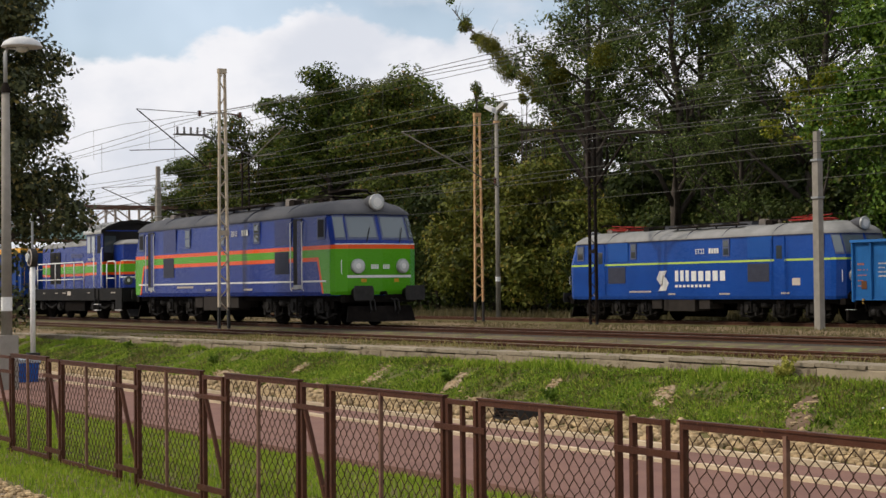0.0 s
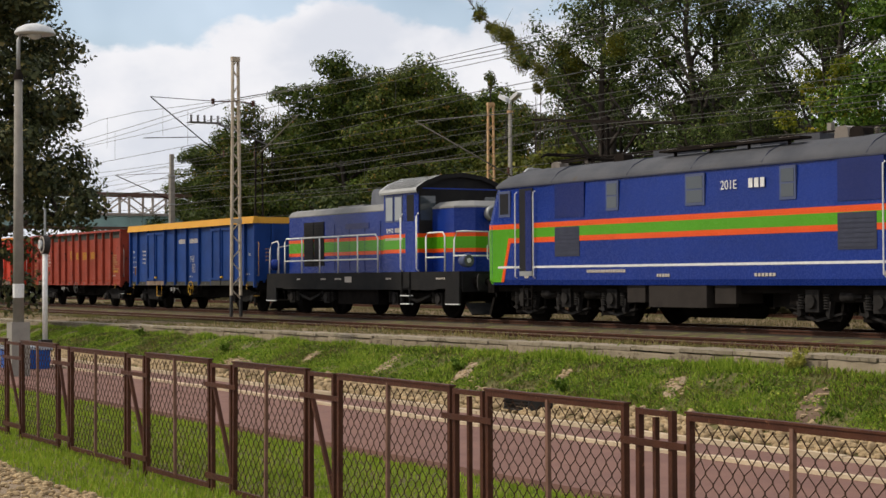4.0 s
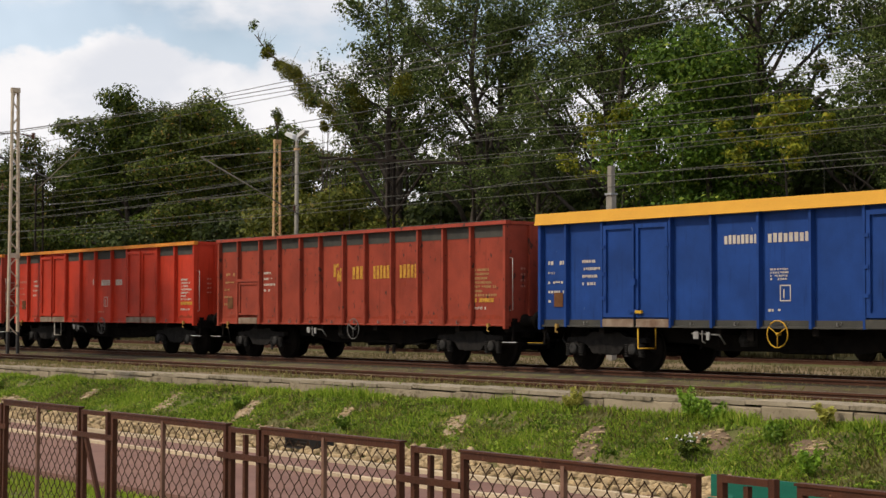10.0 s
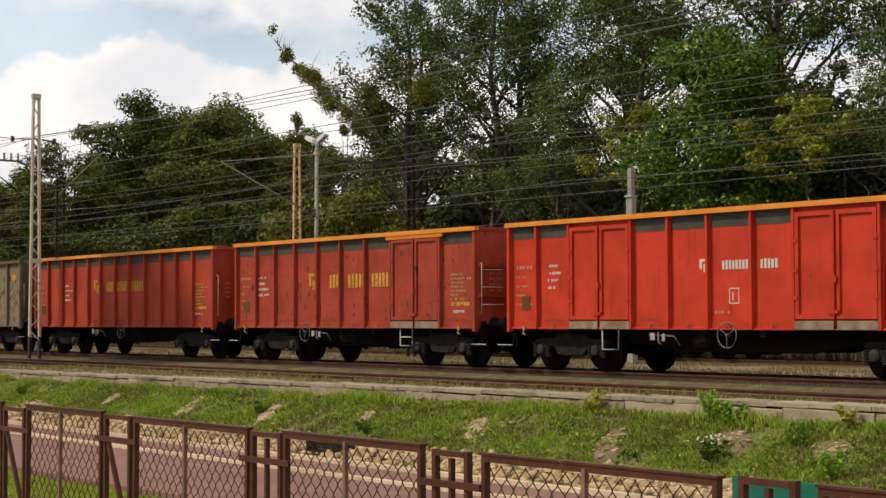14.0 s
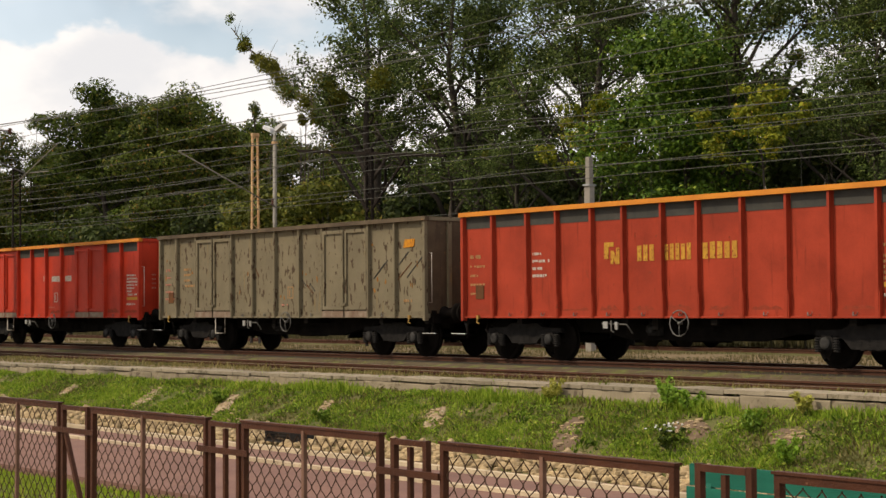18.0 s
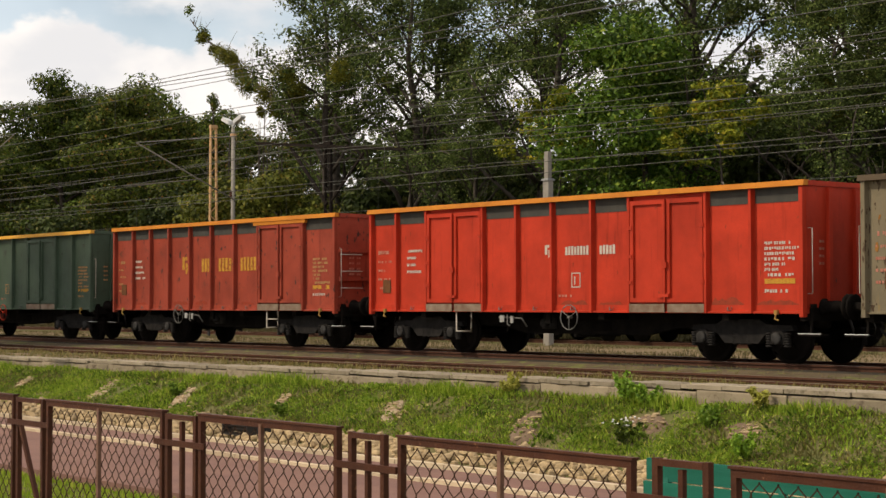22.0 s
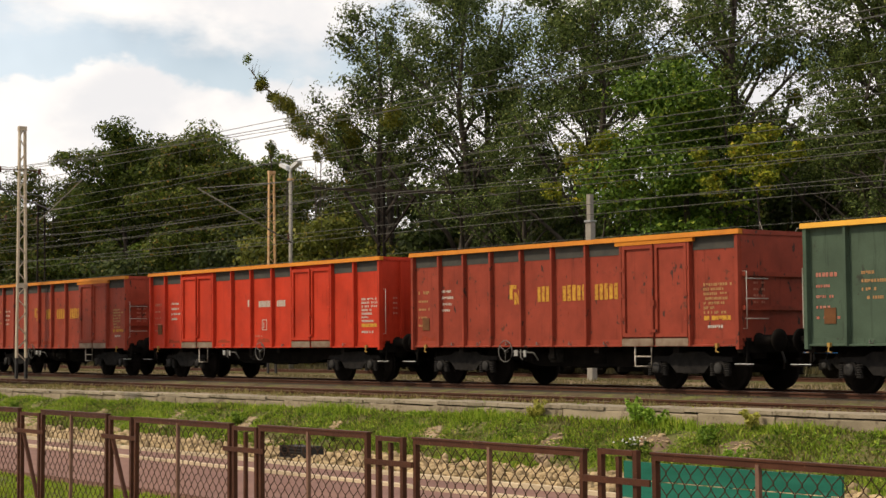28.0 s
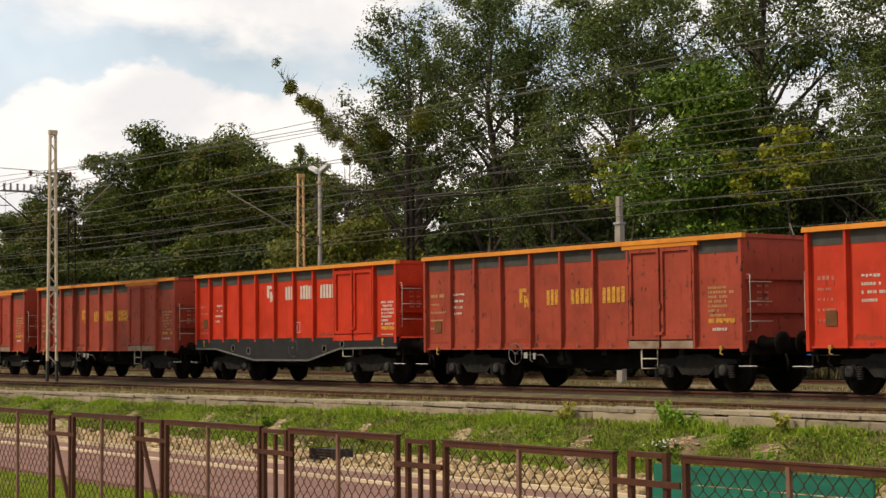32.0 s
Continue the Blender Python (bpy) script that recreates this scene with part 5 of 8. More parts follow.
    for x, y, h, mat in ((12.9, -0.45, 4.22, "pale_ins"), (13.5, -0.6, 4.16, "mast_dark"), (15.3, -0.4, 4.08, "mast_dark"), (15.8, -0.35, 4.1, "mast_dark"), (2.4, -0.5, 4.12, "pale_ins"), (5.2, -0.5, 4.16, "mast_dark")):
        part("roof_switch", Mesh().prism([(x - 0.22, 3.9), (x + 0.22, 3.9), (x + 0.18, h - 0.04), (x + 0.1, h), (x - 0.1, h), (x - 0.18, h - 0.04)][::-1], "y", y - 0.14, y + 0.14), M[mat], t, "small roof-mounted switch box")
    pantograph(t, 2.9, M["panto_red"] if not green else M["mast_dark"], 1)
    pantograph(t, 15.3, M["panto_red"] if not green else M["mast_dark"], -1)
    if green:
        part("collector_head", Mesh().prism([(15.5, 4.22), (15.7, 4.33), (16.7, 4.36), (16.9, 4.31), (16.7, 4.29), (15.7, 4.26)], "y", -0.4, 0.4), M["mast_dark"], t, "flat dark collector head of the lowered pantograph")
    for s, base in ((0, 0), (1, 8)):
        # a lamp pod in each brow, windows, headlights; outline points base..base+7 run round one end
        x = L - 0.62 if s == 0 else 0.62
        xl = x + 0.12 * (1 if s == 0 else -1)
        e = 1 if s == 0 else -1
        pod = part("roof_headlight", Mesh().lathe((xl - 0.1 * e, 0, 3.86), "x", [(-0.35 * e, 0.14), (0.0, 0.23), (0.33 * e, 0.24)], 18), M["roof_dark"], t, "round headlight above the windscreen")
        part("rim", Mesh().lathe((xl - 0.1 * e, 0, 3.86), "x", [(0.31 * e, 0.24), (0.32 * e, 0.262), (0.38 * e, 0.262), (0.40 * e, 0.235), (0.39 * e, 0.21)], 20), M["rim_pale"], pod, "pale metal rim", True)
        part("lens", Mesh().lathe((xl - 0.1 * e, 0, 3.86), "x", [(0.37 * e, 0.22), (0.402 * e, 0.215), (0.406 * e, 0.1)], 18), M["lamp_glass"], pod, "clear glass lens")
        # the pod lens's bright centre, painted as a white disc
        part("reflector", Mesh().lathe((xl - 0.1 * e, 0, 3.86), "x", [(0.405 * e, 0.15), (0.414 * e, 0.12)], 14), M["white"], pod, "white disc painted as the lens's bright glint")
        for seg, u0, u1 in ((2, 0.06, 0.95), (4, 0.05, 0.94), (1, 0.1, 0.92), (5, 0.08, 0.9)):
            k = base + seg
            wf = part("windscreen" if seg in (2, 4) else "corner_window", hull.patch(k, u0 - 0.035, u1 + 0.035, 2.68, 3.46, 0.012), M["frame_grey"], t, "grey window surround")
            part("pane", hull.patch(k, u0 + 0.02, u1 - 0.02, 2.75, 3.40, 0.020), M["pane_pale"], wf, "glass with the sky's reflection painted into its tint")
            if seg in (2, 4):
                z0, o0, o1 = 2.68, hull.outline(2.68, 0.05), hull.outline(3.0, 0.05)
                p0 = Vector(o0[k]).lerp(Vector(o0[k + 1]), 0.6)
                p1 = Vector(o1[k]).lerp(Vector(o1[k + 1]), 0.75)
                part("wiper", Mesh().bar((*p0, 2.6), (*p1, 3.05), 0.02), M["frame_dark"], wf)
        headlight(t, base + 2, 0.30, 1.86, hull)
        headlight(t, base + 4, 0.70, 1.86, hull)
        if green:
            for z0, z1, mat, nm in ((1.02, 2.40, M["loco_green"], "green_nose"), (2.40, 2.53, M["loco_orange"], "orange_band")):
                mm, _ = hull.loft([z0, z1] if z0 > 2 else [0.97, 1.08, 1.8, z1], 0.008, base, base + 7)
                part(nm, mm, mat, t, "bright green nose panel" if nm == "green_nose" else "orange band")
            line_, _ = hull.loft([2.535, 2.56], 0.010, base + 1, base + 6)
            part("white_line", line_, M["white"], t, "thin white line over the orange band")
            bar_, _ = hull.loft([1.50, 1.58], 0.02, base + 2, base + 5)
            part("nose_rail", bar_, M["white"], t, "white handrail bar across the nose")
            # serial marks on the nose
            for j in range(8):
                part("number_bar", hull.patch(base + (2 if j < 4 else 4), 0.72 + 0.06 * j if j < 4 else 0.02 + 0.06 * (j - 4), 0.72 + 0.06 * j + 0.045 if j < 4 else 0.02 + 0.06 * (j - 4) + 0.045, 1.77, 1.91, 0.011), M["white"], t)
        else:
            mm, _ = hull.loft([2.46, 2.54], 0.006, base, base + 7)
            part("lime_band", mm, M["lime"], t, "lime stripe round the cab")
        for u, sg in ((0.5, 2), (0.5, 4)):
            part("data_plate", hull.patch(base + sg, 0.42, 0.58, 1.36, 1.47, 0.012), M["yellow"], t, "small yellow plate")
        part("grab_handle", Mesh().tube([(x + 0.45 * e, -1.28, 1.62), (x + 0.50 * e, -1.32, 1.66), (x + 0.50 * e, -1.32, 2.0), (x + 0.45 * e, -1.28, 2.04)], 0.016, 6), M["white"], t)
        # buffer beam, plough
        xe = L if s == 0 else 0.0
        part("buffer_beam", Mesh().box(min(xe - 0.35 * e, xe - 0.05 * e), -1.25, 0.74, max(xe - 0.35 * e, xe - 0.05 * e), 1.25, 0.98), M["u_black"], t, "black buffer beam")
        for y in (-0.9, 0.9):
            bf = part("buffer", Mesh().lathe((xe, y, 1.02), "x", [(0, 0.17), (0.3 * e, 0.15), (0.32 * e, 0.11), (0.52 * e, 0.11)], 14), M["u_black"], t, "black sprung buffer", True)
            part("buffer_plate", Mesh().prism([(y - 0.3, 0.80), (y + 0.3, 0.80), (y + 0.34, 0.9), (y + 0.34, 1.15), (y + 0.3, 1.25), (y - 0.3, 1.25), (y - 0.34, 1.15), (y - 0.34, 0.9)], "x", min(xe + 0.52 * e, xe + 0.57 * e), max(xe + 0.52 * e, xe + 0.57 * e)), M["buffer_grey"], bf, "wide oblong buffer plate")
        part("plough", Mesh().add([(xe - 0.05 * e, -1.1, 0.62), (xe + 0.25 * e, 0, 0.62), (xe - 0.05 * e, 1.1, 0.62), (xe + 0.02 * e, -1.2, 0.14), (xe + 0.5 * e, 0, 0.14), (xe + 0.02 * e, 1.2, 0.14), (xe - 0.15 * e, -1.1, 0.62), (xe - 0.15 * e, 1.1, 0.62), (xe - 0.1 * e, -1.2, 0.14), (xe - 0.1 * e, 1.2, 0.14)], [(0, 3, 4, 1), (1, 4, 5, 2), (6, 8, 3, 0), (2, 5, 9, 7), (0, 1, 2, 7, 6), (3, 8, 9, 5, 4)]), M["u_black"], t, "black track plough")
        part("draw_hook", Mesh().tube([(xe, 0, 1.02), (xe + 0.3 * e, 0, 1.04), (xe + 0.36 * e, 0, 0.92)], [0.06, 0.05, 0.03], 7), M["u_black"], t)
        for y in (-0.5, -0.35, 0.35, 0.5):
            part("brake_hose", Mesh().tube([(xe, y, 0.85), (xe + 0.2 * e, y, 0.8), (xe + 0.28 * e, y, 0.5), (xe + 0.15 * e, y, 0.35)], 0.025, 6), M["black"], t)
    # flanks
    for s in (-1, 1):
        yy = 1.462 * s
        lo, hi = min(yy, yy + 0.006 * s), max(yy, yy + 0.006 * s)

        def patch(nm, x0, x1, z0, z1, mat, label="", d=0.006, par=None):
            a_, b_ = min(yy - 0.02 * s, yy + d * s), max(yy - 0.02 * s, yy + d * s)
            return part(nm, Mesh().box(x0, a_, z0, x1, b_, z1), mat, par or t, label)

        if green:
            patch("orange_stripe", 2.2, L - 2.2, 2.40, 2.53, M["loco_orange"], "orange stripe")
            patch("green_stripe", 2.2, L - 2.2, 2.16, 2.40, M["loco_green"], "green stripe")
            patch("orange_stripe", 2.2, L - 2.2, 2.03, 2.16, M["loco_orange"], "orange stripe")
            for e, xq in ((1, L), (-1, 0.0)):
                # the green of the nose runs back along the side and ends in a slanting orange edge
                pr = [(xq - 0.62 * e, 1.02), (xq - 0.62 * e, 2.40), (xq - 2.2 * e, 2.40), (xq - 2.2 * e, 2.16), (xq - 1.42 * e, 2.16), (xq - 1.05 * e, 1.02)]
                part("green_flank", Mesh().prism(pr if e < 0 else pr[::-1], "y", min(yy - 0.01 * s, yy + 0.0055 * s), max(yy - 0.01 * s, yy + 0.0055 * s)), M["loco_green"], t, "green livery panel")
                pr = [(xq - 1.05 * e, 1.02), (xq - 1.42 * e, 2.16), (xq - 2.2 * e, 2.16), (xq - 2.2 * e, 2.03), (xq - 1.52 * e, 2.03), (xq - 1.18 * e, 1.02)]
                part("orange_edge", Mesh().prism(pr if e < 0 else pr[::-1], "y", min(yy - 0.01 * s, yy + 0.006 * s), max(yy - 0.01 * s, yy + 0.006 * s)), M["loco_orange"], t, "orange edge line")
                part("orange_top", Mesh().box(min(xq - 0.62 * e, xq - 2.2 * e), min(yy - 0.01 * s, yy + 0.006 * s), 2.40, max(xq - 0.62 * e, xq - 2.2 * e), max(yy - 0.01 * s, yy + 0.006 * s), 2.53), M["loco_orange"], t, "orange band")
            patch("white_line", 0.9, L - 0.9, 1.38, 1.435, M["white"], "thin white line", 0.009)
        else:
            patch("lime_stripe", 0.62, L - 0.62, 2.46, 2.54, M["lime"], "thin lime stripe")
        for d0 in (1.95, L - 3.25) if green else (2.5, L - 3.8):
            open_ = green
            # an open doorway is a flat black patch for the shade inside
            dr = patch("cab_door", d0, d0 + 0.62, 1.18, 3.42, M["frame_dark"] if open_ else body_m, "open doorway, the shade inside painted as a dark patch" if open_ else "closed cab door", 0.010)
            if not open_:
                patch("door_window", d0 + 0.14, d0 + 0.48, 2.55, 3.08, M["pane"], "", 0.016, dr)
            else:
                lf = patch("door_leaf", d0 + 0.30, d0 + 0.58, 1.24, 3.36, M["loco_panel"], "half-open blue door leaf", 0.014, dr)
                patch("threshold", d0 + 0.02, d0 + 0.60, 1.18, 1.30, M["steel"], "worn grey threshold", 0.02, dr)
            for xx in (d0 - 0.12, d0 + 0.74):
                y1 = yy + 0.06 * s
                part("handrail", Mesh().tube([(xx, yy, 1.12), (xx, y1, 1.16), (xx, y1, 3.30), (xx, yy, 3.34)], 0.018, 6), M["white"] if green else M["cargo_blue"], t, "vertical handrail")
            st = Mesh()
            st.bar((d0 + 0.1, yy * 0.96, 0.3), (d0 + 0.1, yy * 0.96, 1.0), 0.03).bar((d0 + 0.5, yy * 0.96, 0.3), (d0 + 0.5, yy * 0.96, 1.0), 0.03)
            for z in (0.34, 0.58, 0.82):
                st.box(d0 + 0.08, min(yy * 0.9, yy * 0.98), z, d0 + 0.52, max(yy * 0.9, yy * 0.98), z + 0.03)
            part("steps", st, M["u_black"], t, "black ladder steps under the door")
        for x0 in (0.95, L - 1.5):
            wf = patch("cab_window", x0, x0 + 0.55, 2.72, 3.40, M["frame_grey"], "cab side window", 0.01)
            # on the striped livery a black pane paints the dark cab inside
            patch("pane", x0 + 0.07, x0 + 0.48, 2.79, 3.33, M["frame_dark"] if green else M["pane"], "", 0.016, wf)
        for x0, w_ in ((5.8, 0.5), (8.85, 0.68), (12.0, 0.5)) if green else ((5.1, 0.42), (11.45, 0.42)):
            wf = patch("side_window", x0, x0 + w_, 2.72, 3.42, M["frame_grey"], "narrow louvred side window", 0.01)
            patch("pane", x0 + 0.06, x0 + w_ - 0.06, 2.78, 3.05, M["pane"], "", 0.016, wf)
            patch("pane", x0 + 0.06, x0 + w_ - 0.06, 3.09, 3.36, M["pane"], "", 0.016, wf)
        for x0, w_ in ((3.6, 1.08), (L - 4.68, 1.08)) if green else ((3.4, 1.3), (L - 5.4, 1.3)):
            g = patch("air_grille", x0, x0 + w_, 1.66, 2.39, M["grille"], "dark louvred air intake", 0.011)
            for j in range(7):
                patch("slat", x0 + 0.03, x0 + w_ - 0.03, 1.70 + 0.095 * j, 1.73 + 0.095 * j, M["grille"], "", 0.018, g)
            patch("upper_panel", x0, x0 + w_ + 0.2, 2.62, 3.46, M["loco_panel"] if green else M["cargo_panel"], "darker louvre panel", 0.007)
        # small marks
        mk = Mesh()
        for x0, z, w_, n in ((5.0, 1.25, 1.6, 16), (L / 2 + 2, 1.14, 0.7, 6), (2.2, 1.12, 0.2, 2), (L - 3.4, 1.16, 0.5, 5), (7.8, 1.14, 0.5, 5)):
            for i in range(n):
                a = x0 + i * w_ / n
                mk.box(a, lo, z, a + 0.7 * w_ / n, hi + 0.012 if s > 0 else hi, z + 0.07) if s > 0 else mk.box(a, lo - 0.012, z, a + 0.7 * w_ / n, hi, z + 0.07)
        tagged(part("small_marking", mk, M["letter_w"], t, "small white marks as plain bars"), kind="stuff")
        if s < 0:
            if green:
                word(t, "201E", 10.08, 3.02, 0.28, -1.47)
                for j in range(3):
                    part("number_bar", Mesh().box(11.02 + 0.19 * j, -1.474, 3.02, 11.15 + 0.19 * j, -1.46, 3.22), M["white"], t)
            else:
                word(t, "ET22", 9.65, 2.86, 0.30, -1.47)
                for j in range(4):
                    part("number_bar", Mesh().box(10.55 + 0.17 * j, -1.474, 2.86, 10.67 + 0.17 * j, -1.46, 3.07), M["white"], t)
                # the company's mark: two white hooked leaves, and its name as bars
                for k in (-1, 1):
                    pr = [(7.4 - 0.42 * k, 1.75 + 0.08 * k), (7.4 - 0.22 * k, 1.75 + 0.42 * k), (7.4 + 0.30 * k, 1.75 + 0.44 * k), (7.4 + 0.05 * k, 1.75 + 0.12 * k), (7.4 - 0.02 * k, 1.75 - 0.25 * k), (7.4 - 0.22 * k, 1.75 - 0.12 * k)]
                    part("company_mark", Mesh().prism(pr, "y", -1.474, -1.455), M["white"], t, "white hooked mark")
                for j in range(3):
                    part("lettering_bar", Mesh().box(8.27 + 0.36 * j, -1.474, 1.72, 8.49 + 0.36 * j, -1.455, 2.18), M["white"], t)
                for j in range(5):
                    part("lettering_bar", Mesh().box(9.38 + 0.47 * j, -1.474, 1.72, 9.70 + 0.47 * j, -1.455, 2.14), M["white"], t)
                for j in range(9):
                    part("lettering_bar", Mesh().box(8.27 + 0.27 * j, -1.474, 1.46, 8.43 + 0.27 * j, -1.455, 1.57), M["white"], t)
                part("data_plate", Mesh().box(L - 2.75, -1.474, 1.5, L - 2.3, -1.455, 1.78), M["letter_w"], t, "white data plate")
    # between the bogies
    for nm, x0, x1, y0, y1, z0, z1 in (("battery_box", 7.4, 9.5, -1.40, -0.5, 0.45, 0.95), ("air_box", 6.5, 7.2, -1.36, -0.6, 0.55, 0.95), ("air_box", 9.75, 10.45, -1.36, -0.6, 0.55, 0.95), ("battery_box", 7.4, 9.5, 0.5, 1.40, 0.45, 0.95)):
        part(nm, Mesh().box(x0, y0, z0, x1, y1, z1), M["box_brown"], t, "brownish equipment box")
    part("underframe", Mesh().box(0.5, -1.2, 0.78, L - 0.5, 1.2, 0.95), M["u_black"], t)
    part("air_tank", Mesh().cyl((8.4, 0, 0.4), "x", 0.22, 2.6, 14), M["u_black"], t, "", True)
    co_bogie(t, 3.75, moving)
    co_bogie(t, L - 3.75, moving)
    return t


def word(parent, text, x, z, size, y, material=None):
    """Readable characters, set with the built-in font, standing on the near side."""
    c = bpy.data.curves.new("lettering", "FONT")
    c.body, c.size, c.extrude = text, size, 0.003
    c.materials.append(material or M["white"])
    ob = new("lettering", c)
    ob.parent = parent
    ob.matrix_basis = pose(x, y, z, 90, 0, 0)
    return ob


electric_loco((-65.35, TRACK_TRAIN, 0), "striped", True, "blue electric locomotive with a green nose and orange stripes")
electric_loco((-66.6, TRACK_FAR, FAR_Z), "plain", False, "bright blue electric locomotive with a lime stripe, standing")
wagon(-47.75, 12.75, M["cargo_wagon"], M["cargo_wagon"], [], "twin", "bright blue open freight wagon standing behind the locomotive", 0.1, dark_top=False, still=(-47.75, TRACK_FAR, FAR_Z))


def shunter(at):
    """A hood-type diesel shunter: long bonnet, cab, short bonnet, railed walkways."""
    t = thing("diesel_shunter", at, "blue hood-type diesel shunter with green and orange stripes", "locomotive", "locomotives")
    ROLLING.append((t, at[0]))
    L, W, deck = 12.9, 1.42, 1.32
    B, dk = M["loco_blue"], M["shunter_black"]
    part("main_frame", Mesh().prism([(0, 0.88), (0.1, 0.84), (1.2, 0.84), (1.4, 0.80), (L - 1.4, 0.80), (L - 1.2, 0.84), (L - 0.1, 0.84), (L, 0.88), (L, deck), (0, deck)], "y", -W, W), dk, t, "black plate frame")
    for x, e in ((0.0, -1), (L, 1)):
        for yy in (-W + 0.02, W - 0.02):
            part("end_apron", Mesh().box(min(x, x - 0.75 * e), yy - 0.032, 0.42, max(x, x - 0.75 * e), yy + 0.032, 0.9), dk, t, "black corner apron")
        part("step_edge", Mesh().box(min(x, x - 0.75 * e), -W - 0.03, 0.40, max(x, x - 0.75 * e), -W + 0.03, 0.425), M["white"], t)
        part("buffer_beam", Mesh().box(min(x, x + 0.05 * e), -1.35, 0.75, max(x, x + 0.05 * e), 1.35, 1.3), dk, t)
        buffers(t, x + 0.05 * e, e)
        part("plough", Mesh().prism([(x, 0.45), (x + 0.35 * e, 0.16), (x + 0.3 * e, 0.12), (x - 0.05 * e, 0.4)], "y", -1.2, 1.2), dk, t)
        part("corner_lamp", Mesh().lathe((x - 0.1 * e, -1.15, 1.62), "x", [(-0.2 * e, 0.14), (0, 0.19), (0.14 * e, 0.19), (0.17 * e, 0.16)], 16), B if e < 0 else M["frame_grey"], t, "round lower headlight", True)
        part("lens", Mesh().lathe((x - 0.1 * e, -1.15, 1.62), "x", [(0.15 * e, 0.16), (0.175 * e, 0.15), (0.178 * e, 0.05)], 16), M["lamp_dark"], t)
        # small white disc paints the sparkle on the dark lens
        part("reflector", Mesh().lathe((x - 0.1 * e, -1.15, 1.62), "x", [(0.178 * e, 0.07), (0.184 * e, 0.05)], 12), M["white"], t, "white disc painted as the lens's bright glint")

    def hood(name, x0, x1, top, w=0.93):
        pr = [(-w, deck), (-w, top - 0.20), (-w + 0.10, top - 0.06), (-w + 0.3, top), (w - 0.3, top), (w - 0.1, top - 0.06), (w, top - 0.20), (w, deck)]
        if x0 > 9:
            # the short bonnet's front corners are cut off
            def plan(o):
                return [(x0 - o, -w - o), (x1 - 0.42 + o, -w - o), (x1 + o, -w + 0.45), (x1 + o, w - 0.45), (x1 - 0.42 + o, w + o), (x0 - o, w + o)]
            h = part(name, Mesh().prism(plan(0), "z", deck, top - 0.18), B, t, "blue sheet-metal bonnet")
            lo_, hi_ = plan(0.012), [(x0, -w + 0.25), (x1 - 0.5, -w + 0.25), (x1 - 0.2, -w + 0.5), (x1 - 0.2, w - 0.5), (x1 - 0.5, w - 0.25), (x0, w - 0.25)]
            rows = [(*p, z) for ring, z in ((lo_, top - 0.20), (lo_, top - 0.15), (hi_, top), ) for p in ring]
            part("bonnet_roof", Mesh().add(rows, [(6 * j + k, 6 * j + (k + 1) % 6, 6 * j + 6 + (k + 1) % 6, 6 * j + 6 + k) for j in range(2) for k in range(6)] + [tuple(range(12, 18)), (5, 4, 3, 2, 1, 0)]), M["roof_pale"], h, "pale grey bonnet roof")
            for z0, z1, mat, nm in ((2.31, 2.42, M["loco_orange"], "orange_stripe"), (1.98, 2.31, M["loco_green"], "green_stripe"), (1.87, 1.98, M["loco_orange"], "orange_stripe")):
                part(nm, Mesh().prism(plan(0.008), "z", z0, z1), mat, h, nm.replace("_", " "))
            return h
        h = part(name, Mesh().prism(pr[::-1], "x", x0, x1), B, t, "blue sheet-metal bonnet")
        pr2 = [(-w - 0.012, top - 0.22), (-w - 0.012, top - 0.19), (-w + 0.095, top - 0.045), (-w + 0.3, top + 0.015), (w - 0.3, top + 0.015), (w - 0.095, top - 0.045), (w + 0.012, top - 0.19), (w + 0.012, top - 0.22)]
        part("bonnet_roof", Mesh().prism(pr2[::-1], "x", x0 - 0.02, x1 + 0.02), M["roof_pale"], h, "pale grey bonnet roof")
        for z0, z1, mat, nm in ((2.36, 2.47, M["loco_orange"], "orange_stripe"), (2.03, 2.36, M["loco_green"], "green_stripe"), (1.92, 2.03, M["loco_orange"], "orange_stripe")):
            part(nm, Mesh().box(x0 - 0.008, -w - 0.008, z0 - 0.05, x1 + 0.008, w + 0.008, z1 - 0.05), mat, h, nm.replace("_", " "))
        return h

    lh = hood("long_bonnet", 0.75, 8.45, 3.40)
    sh = hood("short_bonnet", 10.55, 12.2, 3.32)
    # radiator shutters and doors on the long bonnet
    for x0 in (1.95, 2.72):
        g = part("radiator_grille", Mesh().box(x0, -0.955, 1.55, x0 + 0.72, -0.93, 2.98), M["frame_dark"], lh, "black radiator shutter")
        for j in range(15):
            part("slat", Mesh().box(x0 + 0.03, -0.968, 1.58 + 0.09 * j, x0 + 0.69, -0.95, 1.62 + 0.09 * j), M["shunter_black"], g)
    for k in range(4):
        part("bonnet_door_joint", Mesh().box(4.2 + 1.05 * k, -0.942, 1.4, 4.212 + 1.05 * k, -0.93, 2.88), M["loco_panel"], lh)
    part("vent_louvres", Mesh().box(5.0, -0.945, 2.68, 6.6, -0.93, 2.86), M["loco_panel"], lh)
    part("roof_hatch", Mesh().box(3.8, -0.6, 3.40, 5.6, 0.6, 3.46), M["roof_pale"], lh)
    part("exhaust_box", Mesh().prism([(5.75, 3.36), (5.8, 3.82), (5.95, 3.92), (8.3, 3.96), (8.3, 3.36)], "y", -0.42, 0.5), M["housing"], t, "grey raised exhaust housing")
    part("lifting_eye", Mesh().cyl((2.3, -0.7, 3.38), "x", 0.05, 0.08, 8), M["steel"], lh)
    # cab
    c0, c1, cw = 8.45, 10.55, 1.40
